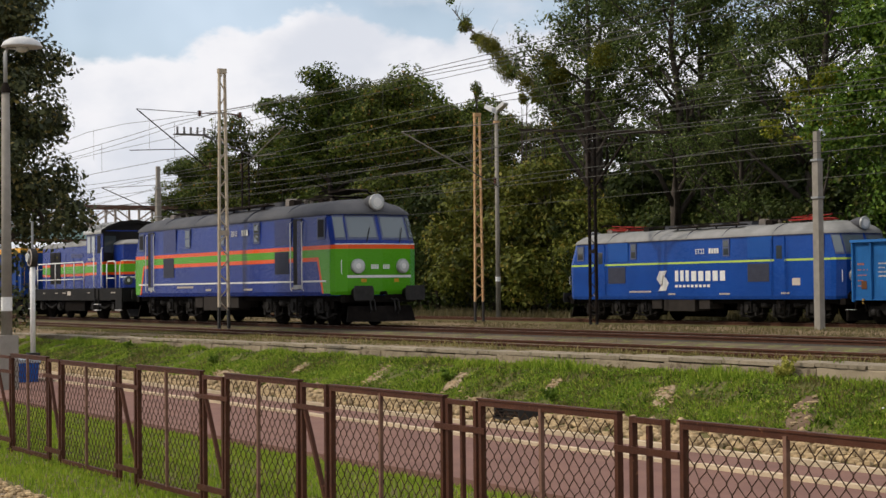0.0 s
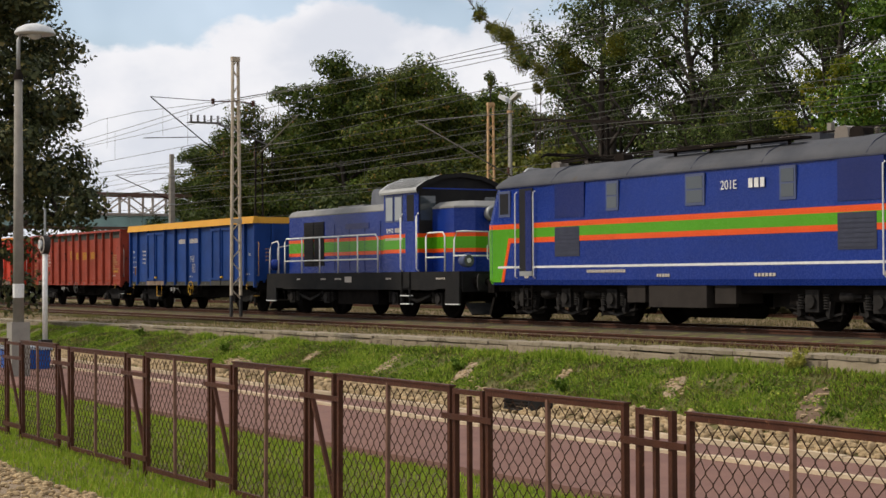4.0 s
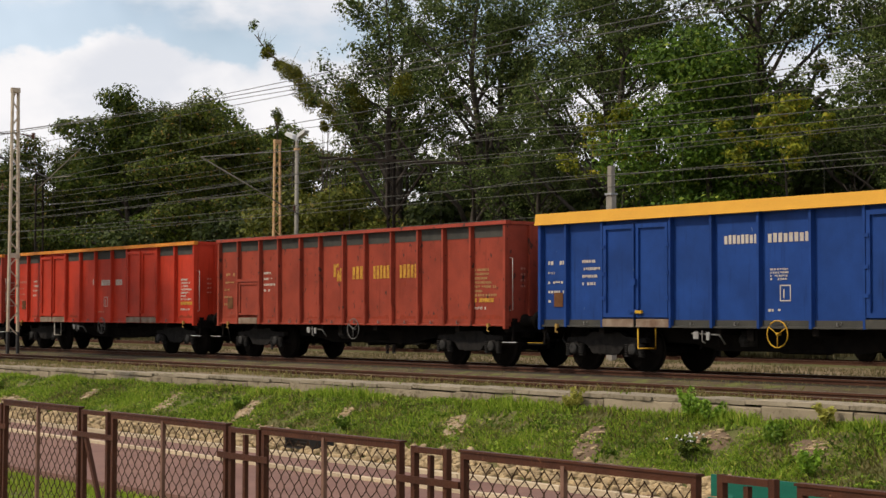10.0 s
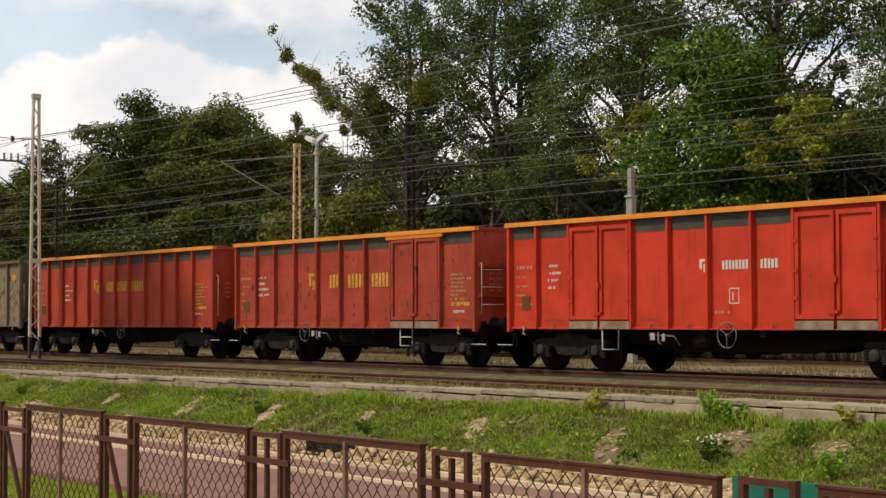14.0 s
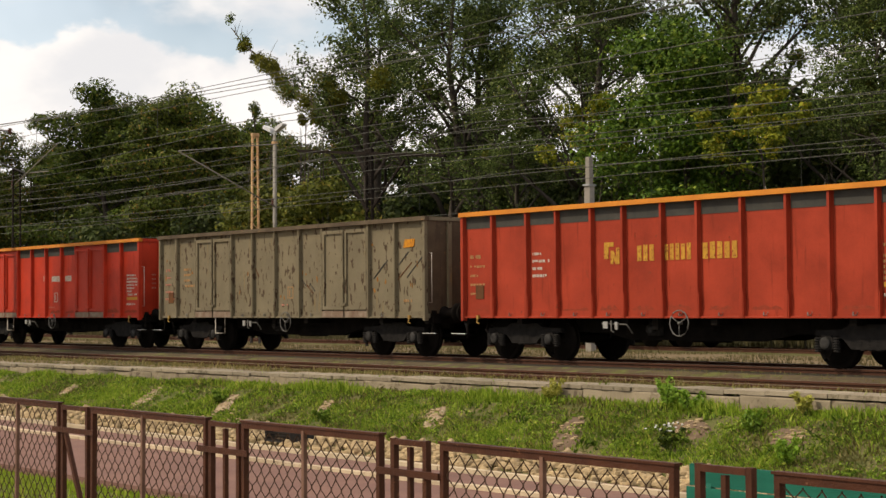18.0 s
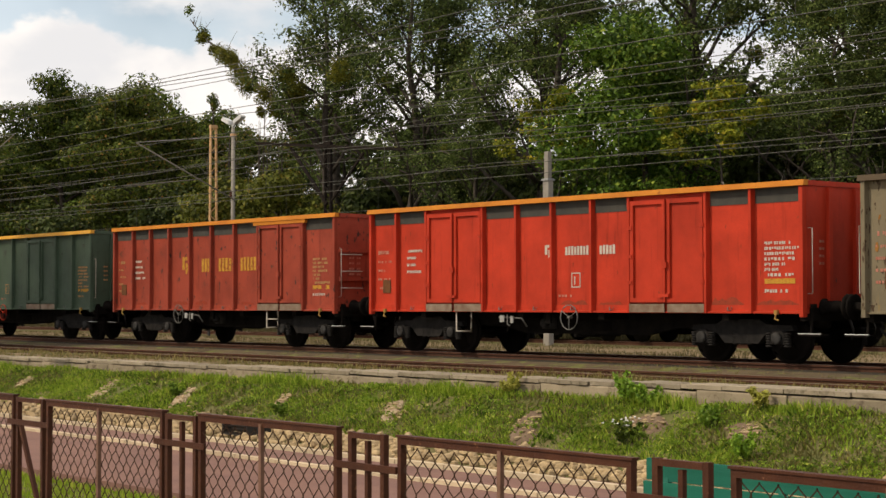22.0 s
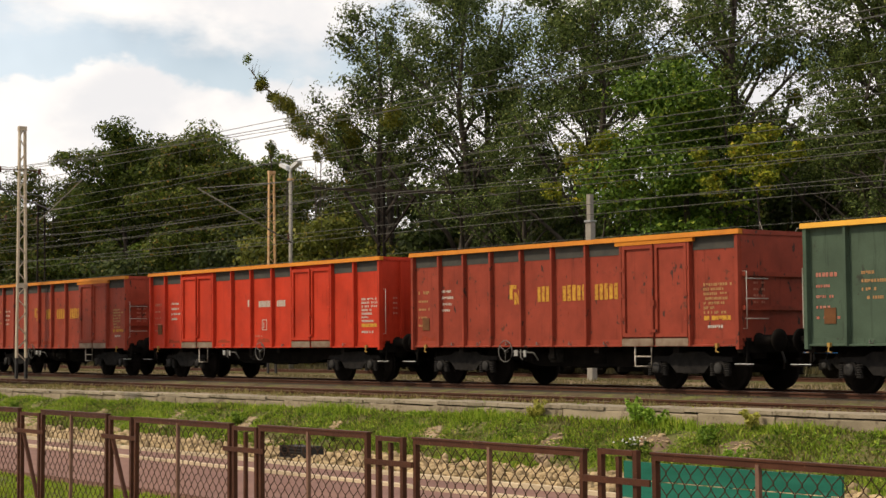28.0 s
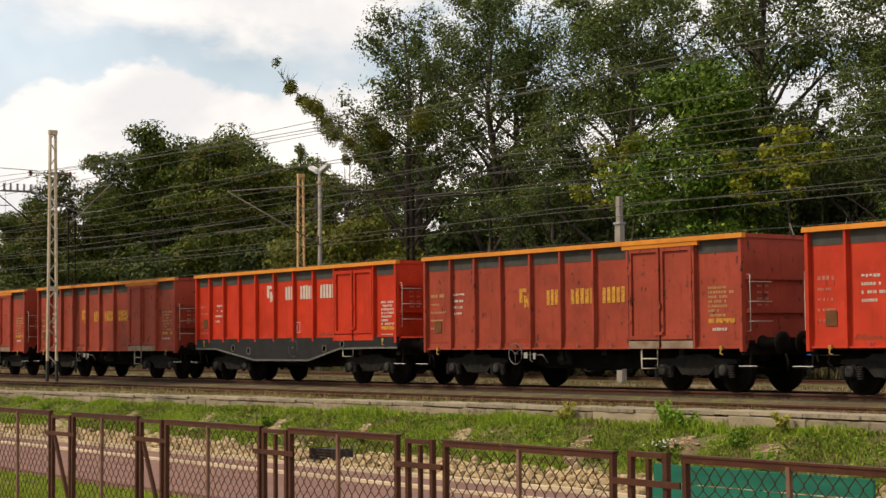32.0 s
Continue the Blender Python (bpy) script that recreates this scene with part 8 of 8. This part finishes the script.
def concrete_pole(x, y, z, h, label, r=0.16):
    t = thing("concrete_pole", (x, y, z), label, "pole", "poles")
    part("shaft", Mesh().prism([(-r, -r * 0.8), (r, -r * 0.8), (r, r * 0.8), (-r, r * 0.8)], "z", -0.3, h * 0.86), M["concrete"], t)
    part("shaft_top", Mesh().prism([(-r * 0.7, -r * 0.6), (r * 0.7, -r * 0.6), (r * 0.7, r * 0.6), (-r * 0.7, r * 0.6)], "z", h * 0.86, h), M["concrete"], t)
    for z in (h * 0.66, h * 0.85):
        part("clamp", Mesh().box(-r - 0.03, -r - 0.02, z, r + 0.03, r + 0.02, z + 0.075), M["steel"], t, "metal clamp")
    return t


concrete_pole(-46.7, 43.0, -0.5, 7.2, "square concrete pole by the far track", 0.15)
concrete_pole(-113, 43.0, -0.5, 10.4, "distant grey pole with a cantilever", 0.2)


def yard_lamp():
    t = thing("yard_lamp", (-78.1, 49.0, -0.5), "tall grey concrete lamp pole with two heads", "street lamp")
    part("pole", Mesh().tube([(0, 0, 0), (0, 0, 11.0)], [0.14, 0.095], 10), M["concrete"], t, "", True)
    part("band", Mesh().tube([(0, 0, 2.0), (0, 0, 2.25)], [0.142, 0.142], 10), M["white"], t)
    part("collar", Mesh().cyl((0, 0, 10.6), "z", 0.17, 0.12, 10), M["mast_rust"], t)
    part("neck", Mesh().tube([(-0.3, 0, 11.25), (0, 0, 11.0), (0.3, 0, 11.25)], 0.05, 8), M["steel"], t, "", True)
    for s in (-1, 1):
        part("lamp_head", Mesh().prism([(0.2 * s, 11.15), (0.95 * s, 11.42), (1.0 * s, 11.52), (0.85 * s, 11.60), (0.25 * s, 11.38)], "y", -0.15, 0.15), M["lamp_shade"], t, "grey tilted lamp head")


yard_lamp()


def twig_tuft():
    t = thing("twig_tuft", (-70.3, 43.0, 9.6), "tuft of twigs growing on the mast top", "plant")
    q = random.Random(9)
    for i in range(14):
        m = Mesh()
        a, b = q.uniform(0, 6.28), q.uniform(0.1, 0.75)
        m.tube([(0, 0, 0), (0.1 * b * math.cos(a), 0.1 * b * math.sin(a), 0.6), (0.5 * b * math.cos(a), 0.5 * b * math.sin(a), q.uniform(0.8, 1.4))], [0.02, 0.014, 0.005], 4)
        part("twig", m, M["bark"], t)
    part("dry_leaves", crown_mesh("dry_leaves", M["leaf_o"], [(0, 0, 1.15, 0.30, 0.42)], 560, 0.055, 4, 0.0), None, t)


twig_tuft()


def cantilever(x, y, z, tip, foot, label, metal="mast_dark"):
    """A slanting tube arm from a mast, with the registration tube under it."""
    t = thing("cantilever_arm", (x, y, z), label, "catenary arm", "catenary arms")
    part("arm", Mesh().tube([foot, tip], 0.034, 7), M[metal], t, "slanting steel tube", True)
    part("tie", Mesh().tube([tip, (foot[0] + 0.1, foot[1], tip[2] - 0.1)], 0.022, 5), M["steel_dark"], t)
    mid = tuple(0.35 * a + 0.65 * b for a, b in zip(tip, foot))
    part("registration_tube", Mesh().tube([mid, (tip[0] - 1.4, tip[1] + 0.1, mid[2] - 0.05)], 0.026, 6), M[metal], t)
    ins = Mesh()
    d = Vector(foot) - Vector(tip)
    insulator(ins, foot[0] - 0.05 * d.x, foot[1], foot[2] + 0.1, 0.35)
    part("insulator", ins, M["insul"], t)
    return t


cantilever(-90, 36.0, 0, (0, -3.0, 11.27), (0, 1.35, 7.98), "slanting catenary arm by the switch platform", "mast_dark")
cantilever(-92, 40, 0, (6.3, 0, 10.2), (0, 0, 8.1), "slanting catenary arm over the far tracks", "arm_pale")
lattice_mast("lattice_mast", -91.1, 40, -0.5, 9.7, "dark lattice catenary mast before the wood", M["mast_dark"], 0.55, 0.1, 0.4, turn=90)
cantilever(-66, 40, 0, (-6.4, 0, 8.75), (0, 1.5, 5.75), "slanting catenary arm by the rusty mast", "arm_dull")
cantilever(-113, 43, -0.5, (-6.0, -2, 9.2), (-0.2, 0, 7.2), "distant slanting catenary arm")


def make_wires():
    """Contact wires, messenger wires and droppers over the tracks, and the feeders beside them."""
    t = thing("overhead_wires", (0, 0, 0), "overhead contact and messenger wires above the tracks", "overhead wires", kind="structure")

    def run(y, z, sag, r, x_sup=-54.5, span=60.0, x0=-300, x1=30, name="wire"):
        pts, x = [], x0
        while x <= x1:
            u = ((x - x_sup) / span) % 1.0
            pts.append((x, y, z - sag * 4 * u * (1 - u)))
            x += 5.0
        part(name, Mesh().tube(pts, r, 5), M["wire_dark"], t, "thin dark cable")
        return lambda x: z - sag * 4 * (((x - x_sup) / span) % 1.0) * (1 - ((x - x_sup) / span) % 1.0)

    pairs = [ (21.5, 5.7, 6.95, 0.4), (40.0, 5.6, 7.2, 0.5), (47.0, 5.35, 7.0, 0.5), (36.0, 5.5, 6.8, 0.4)]
    for y, zc, zm, sag in pairs:
        fm = run(y, zm, sag, 0.010 if y < 30 else 0.012, name="messenger_wire")
        run(y, zc, 0.02, 0.009 if y < 30 else 0.012, name="contact_wire")
        x = -130.0
        while x < 0:
            part("dropper", Mesh().tube([(x, y, zc), (x, y, fm(x))], 0.006 if y < 30 else 0.008, 4), M["wire_dark"], t)
            x += 7.5
    # the train's own line: contact wire, auxiliary wire and the sagging messenger
    run(25.1, 5.8, 0.02, 0.009, name="contact_wire")
    fa = run(25.1, 7.32, 0.05, 0.009, -73.0, name="auxiliary_wire")
    fm = run(25.1, 8.5, 0.85, 0.010, -73.0, name="messenger_wire")
    for k in range(18):
        x = -130.0 + 7.0 * k
        part("dropper", Mesh().tube([(x, 25.1, fa(x) - 0.25), (x, 25.1, fm(x))], 0.006, 4), M["wire_dark"], t)
    for y, z, sag in ((23.2, 7.4, 0.6), (43.0, 8.3, 0.6), (43.2, 9.1, 0.6), (33.0, 8.0, 0.6), (40.0, 7.85, 0.1), (40.0, 6.75, 0.1), (44.5, 8.9, 1.1)):
        run(y, z, sag, 0.009 if y < 30 else 0.012, name="feeder_wire")


make_wires()


def footbridge():
    """A truss footbridge over the tracks, far down the line."""
    t = thing("footbridge", (-150, 0, 0), "rusty steel truss footbridge with pale green side panels", "bridge")
    y0, y1 = 12.0, 66.0
    rust, pale = M["bridge_rust"], M["bridge_green"]
    for x in (-1.3, 1.3):
        part("top_chord", Mesh().box(x - 0.14, y0, 8.75, x + 0.14, y1, 9.05), rust, t, "rusty top chord")
        part("bottom_chord", Mesh().box(x - 0.14, y0, 6.95, x + 0.14, y1, 7.2), M["bridge_pale"], t)
        n = 24
        for i in range(n):
            a, b = y0 + (y1 - y0) * i / n, y0 + (y1 - y0) * (i + 1) / n
            part("upright", Mesh().box(x - 0.09, a - 0.09, 7.2, x + 0.09, a + 0.09, 8.75), M["bridge_pale"], t)
            p, q = ((a, 7.2), (b, 8.75)) if i % 2 else ((b, 7.2), (a, 8.75))
            part("diagonal", Mesh().bar((x, *p), (x, *q), 0.12), M["bridge_pale"], t)
        for i in range(12):
            a = y0 + (y1 - y0) * i / 12
            part("side_panel", Mesh().box(x - 0.03, a + 0.1, 5.95, x + 0.03, a + (y1 - y0) / 12 - 0.1, 6.95), pale, t, "pale green panel")
    part("deck", Mesh().box(-1.4, y0, 5.75, 1.4, y1, 5.95), rust, t)
    for y in (18.5, 30.5, 52.0):
        for x in (-1.1, 1.1):
            part("column", Mesh().box(x - 0.15, y - 0.15, -0.6, x + 0.15, y + 0.15, 5.8), M["bridge_pale"], t)
    return t


footbridge()


def switch_gear():
    t = thing("switch_platform", (-90, 36.2, 0), "small platform of insulators on a post", "switch gear", turn=90)
    part("bracket", Mesh().tube([(4.0, 0.4, 8.9), (0.8, 0.0, 9.9)], 0.045, 7).tube([(4.0, 0.4, 9.6), (0.9, 0.0, 9.9)], 0.03, 6), M["steel_dark"], t, "slanting bracket from the mast")
    part("platform", Mesh().box(-0.95, -0.3, 9.92, 0.95, 0.3, 9.98), M["steel_dark"], t)
    for i in range(5):
        m = Mesh()
        insulator(m, -0.8 + 0.4 * i, 0, 9.98, 0.4)
        part("insulator", m, M["steel_dark"], t, "", True)


switch_gear()


def bent_stems():
    """Bare pale stems bending over by the concrete pole."""
    for x, pts in ((-44.6, ((0, 0, 4.2), (0.1, 0, 5.6), (-0.2, 0, 6.3))), (-43.9, ((0, 0, 4.2), (0.5, 0, 5.3), (1.1, 0, 5.9), (1.5, 0, 6.0))), (-42.9, ((0, 0, 4.4), (0.5, 0, 5.2), (1.0, 0, 6.1), (1.15, 0, 6.6), (1.2, 0, 6.2)))):
        t = thing("bare_sapling", (x, 50.5, -0.5), "thin bare pale stem bending over", "plant", "bare saplings")
        part("stem", Mesh().tube([(pts[0][0], 0, 0)] + list(pts), [0.05] + [0.04 - 0.008 * i for i in range(len(pts))], 6), M["bark_pale"], t, "", True)


bent_stems()

# ---- grass and weeds ----
M["verge"] = leafy("verge_blades", (0.13, 0.20, 0.015), (0.26, 0.35, 0.03), (0.34, 0.33, 0.06), 0.12)
M["far_grass"] = leafy("far_blades", (0.080, 0.072, 0.028), (0.17, 0.14, 0.06), (0.24, 0.19, 0.09), 0.3)
M["leaf_weed"] = leafy("weed_leaves", (0.10, 0.21, 0.014), (0.24, 0.40, 0.04), (0.32, 0.42, 0.06), 0.15)
M["leaf_weed_dark"] = leafy("dark_weed_leaves", (0.05, 0.10, 0.015), (0.15, 0.23, 0.03), (0.26, 0.28, 0.06), 0.1, 0.06)
M["leaf_clover"] = leafy("clover_leaves", (0.06, 0.115, 0.014), (0.20, 0.29, 0.035), (0.34, 0.36, 0.07), 0.15, 0.06)
M["weed_yellow"] = leafy("yellow_weed", (0.28, 0.29, 0.04), (0.48, 0.46, 0.09), (0.52, 0.48, 0.14), 0.3)
M["straw"] = leafy("straw_blades", (0.14, 0.13, 0.035), (0.33, 0.27, 0.10), (0.42, 0.34, 0.15), 0.25)
M["weed_stem"] = plain("weed_stem", (0.10, 0.13, 0.04), 0.7)

def blades(name, material, count, where, height, seed, width=0.012, label="", bend=0.5, clump=0.0, simple=False, keep_off=False):
    """Blades scattered over a stretch; where(r) gives x and y arrays."""
    r = np.random.RandomState(seed)
    x, y = where(r, count)
    z = np.array([ground_z(a, b) for a, b in zip(x, y)])
    h = height * (0.45 + 0.9 * r.rand(count))
    if clump:
        k = np.array([noise.noise((a * clump, b * clump, 3.3)) for a, b in zip(x, y)])
        keep = k > -0.22 + 0.25 * r.rand(count)
        x, y, z, h = x[keep], y[keep], z[keep], (h * (0.8 + 0.9 * np.clip(k, -0.3, 0.6)))[keep]
    if keep_off:
        bare = np.zeros(len(x), bool)
        for bx, by, bw, bh, _ in BARE:
            bare |= ((x - bx - SLANT * (y - by)) / bw) ** 2 + ((y - by) / bh) ** 2 < 0.8 + 0.5 * r.rand(len(x))
        x, y, z, h = x[~bare], y[~bare], z[~bare], h[~bare]
    n = len(x)
    a = r.rand(n) * 6.283
    lean = h * bend * r.rand(n)
    la = r.rand(n) * 6.283
    w = width * (0.6 + 0.8 * r.rand(n))
    base = np.stack([x, y, z - 0.01], 1)
    side = np.stack([np.cos(a) * w, np.sin(a) * w, np.zeros(n)], 1)
    tip = base + np.stack([np.cos(la) * lean, np.sin(la) * lean, h], 1)
    midp = base + np.stack([np.cos(la) * lean * 0.3, np.sin(la) * lean * 0.3, h * 0.55], 1)
    c = 3 if simple else 5
    v = np.stack([base - side, base + side, tip] if simple else [base - side, base + side, midp + side * 0.7, tip, midp - side * 0.7], 1).reshape(-1, 3)
    me = bpy.data.meshes.new(name)
    me.vertices.add(len(v))
    me.vertices.foreach_set("co", v.ravel())
    me.loops.add(n * c)
    me.loops.foreach_set("vertex_index", np.arange(n * c))
    me.polygons.add(n)
    me.polygons.foreach_set("loop_start", np.arange(n) * c)
    me.polygons.foreach_set("loop_total", np.full(n, c))
    me.materials.append(material)
    me.update(calc_edges=True)
    return tagged(new(name, me), label, "grass", kind="stuff")


def band(x0, x1, y0, y1, near=1.0):
    return lambda r, n: (x1 - (x1 - x0) * r.rand(n) ** near, y0 + (y1 - y0) * r.rand(n))


blades("bank_grass", M["grass"], 175000, band(-62, -2, 14.75, 16.6, 1.3), 0.050, 1, 0.010, "short green grass on the bank below the platform edge", bend=1.3, clump=1.6, keep_off=True)
blades("bank_grass", M["grass"], 26000, band(-40, -6, 14.8, 16.55, 1.2), 0.09, 2, 0.010, "longer tufts of green grass on the bank", bend=0.9, clump=1.3, keep_off=True)
blades("bank_weeds", M["leaf_weed_dark"], 16000, band(-50, -4, 14.8, 16.5, 1.2), 0.07, 12, 0.02, "low broad-leaved weeds in the grass of the bank", bend=1.4, clump=1.9, keep_off=True)
blades("verge_grass", M["verge"], 85000, band(-45, -3, 5.2, 9.5, 1.5), 0.075, 3, 0.010, "bright green grass strip between fence and path")
blades("track_grass", M["dry_grass"], 20000, band(-80, -6, 17.2, 19.4, 1.5), 0.055, 4, 0.012, "tufts of dry grass on the old platform", clump=0.6, simple=True)
blades("track_grass", M["dry_grass"], 36000, band(-80, -6, 19.2, 20.65, 1.2), 0.055, 8, 0.010, "pale dry grass beside the rails", clump=0.8, simple=True)
blades("track_grass", M["dry_grass"], 16000, band(-90, -8, 20.9, 24.2, 1.2), 0.045, 5, 0.010, "dry weeds between the rails", clump=0.7, simple=True)
blades("far_grass", M["far_grass"], 45000, band(-120, -25, 28, 45.4, 1.0), 0.09, 6, 0.02, "short dull green grass between the tracks", clump=0.35, simple=True)
blades("wood_edge_grass", M["far_grass"], 26000, band(-125, -30, 48.8, 56, 1.0), 0.4, 7, 0.03, "tall rough grass at the edge of the wood", clump=0.4, simple=True)

blades("bank_dry_grass", M["dry_grass"], 42000, band(-60, -3, 14.8, 16.55, 1.3), 0.075, 21, 0.011, "dull dry blades mixed into the grass of the bank", bend=1.2, clump=0.9, keep_off=True)


def clover(name, count, seed, label, x0=-50, x1=-5):
    """Low mats of small broad leaves in drifts over the bank."""
    q = np.random.RandomState(seed)
    spots = []
    while len(spots) < count:
        x, y = x1 - (x1 - x0) * q.rand() ** 1.3, q.uniform(14.85, 16.5)
        if noise.noise((x * 0.8, y * 1.5, seed)) > -0.05:
            w = q.uniform(0.10, 0.26)
            spots.append((x, y, ground_z(x, y) + 0.02, w, q.uniform(0.025, 0.06)))
    ob = new(name, crown_mesh(name, M["leaf_clover"], spots, count * 34, 0.019, seed, 0.0))
    return tagged(ob, label, "grass", kind="stuff")


clover("bank_clover", 900, 5, "drifts of clover and small broad leaves on the bank")
clover("bank_clover", 420, 9, "yellow-green low weeds scattered on the bank", -34, -7)
blades("edge_grass", M["grass"], 15000, band(-55, -4, 16.30, 16.575, 1.2), 0.135, 22, 0.010, "longer grass grown up against the platform edge", bend=0.5, clump=0.7)
blades("kerb_top_grass", M["dry_grass"], 5200, band(-55, -5, 17.15, 17.7, 1.2), 0.085, 31, 0.009, "dry tufts grown in behind the coping slabs", bend=0.9, clump=1.3)
blades("joint_grass", M["grass"], 700, band(-50, -5, 16.66, 16.8, 1.2), 0.10, 32, 0.009, "grass sprouting from the joints of the coping", bend=0.9, clump=1.6)
blades("rail_straw", M["straw"], 6500, band(-45, -6, 18.0, 20.6, 1.3), 0.12, 23, 0.009, "thin tall straw beside the rails", bend=0.8, clump=1.1)


def weed(x, y, size, kind, label, name="weed"):
    t = thing(name, (x, y, ground_z(x, y)), label, "plant", "weeds of the bank")
    q = random.Random(int(abs(x * 100)))
    tips = []
    for i in range(13):
        a, b = q.uniform(0, 6.28), q.uniform(0.15, 0.8) * size
        p = (b * math.cos(a), b * math.sin(a), size * q.uniform(0.45, 1.15))
        part("stem", Mesh().tube([(0, 0, 0), (p[0] * 0.35, p[1] * 0.35, p[2] * 0.6), p], [0.008, 0.006, 0.003], 4), M["weed_stem"], t)
        for f in (0.55, 0.8, 1.0):
            tips.append((p[0] * f, p[1] * f, p[2] * f, size * 0.16, size * 0.13))
    part("foliage", crown_mesh("foliage", {"green": M["leaf_weed"], "yellow": M["weed_yellow"], "dark": M["leaf_weed_dark"], "white": M["leaf_a"]}[kind], tips, 800, 0.02 + 0.013 * size, int(abs(x * 10)), 0.0), None, t)
    if kind == "white":
        f = Mesh()
        for i in range(24):
            f.ball((q.gauss(0, size * 0.45), q.gauss(0, size * 0.35), size * q.uniform(0.9, 1.4)), 0.016, 0.016, 0.011, 5, 3)
        tagged(part("blossom", f, M["white"], t, "small white flowers"), kind="stuff")


weed(-18.7, 16.45, 0.28, "yellow", "yellowish weed clump against the platform edge")
weed(-16.25, 16.4, 0.33, "green", "bright green leafy weed against the platform edge")
weed(-15.85, 16.35, 0.26, "green", "bright green leafy weed against the platform edge")
weed(-14.3, 15.9, 0.27, "green", "bright green leafy weed on the bank")
weed(-13.9, 16.4, 0.24, "yellow", "tuft of dry straw on the platform edge")
weed(-15.3, 15.4, 0.26, "white", "weed with small white flowers on the bank", "daisies")
weed(-22.9, 15.3, 0.2, "dark", "dark green weed on the bank")
weed(-26.9, 15.7, 0.2, "dark", "dark green weed on the bank")
weed(-37.5, 15.6, 0.2, "dark", "dark green weed on the bank")
weed(-13.2, 15.2, 0.3, "green", "green weed on the bank")
weed(-45.0, 16.2, 0.2, "dark", "dark green weed on the bank")

# ---- what moves ----
def motions():
    for t, x0 in ROLLING:
        rows = [0.25 * i for i in range(129)]
        walk(t, [(s, pose(x0 + train_s(s), TRACK_TRAIN, 0)) for s in rows])
    for ws, x, z, r in WHEELS:
        step = 0.2 if r > 0.5 else 0.1
        rows, n = [], int(32 / 0.1)
        for i in range(n + 1):
            s = i * 0.1
            rows.append((s, pose(x, 0, z) @ pose(0, 0, 0, 0, math.degrees(train_s(s) / r) % 360)))
        walk(ws, rows)


motions()
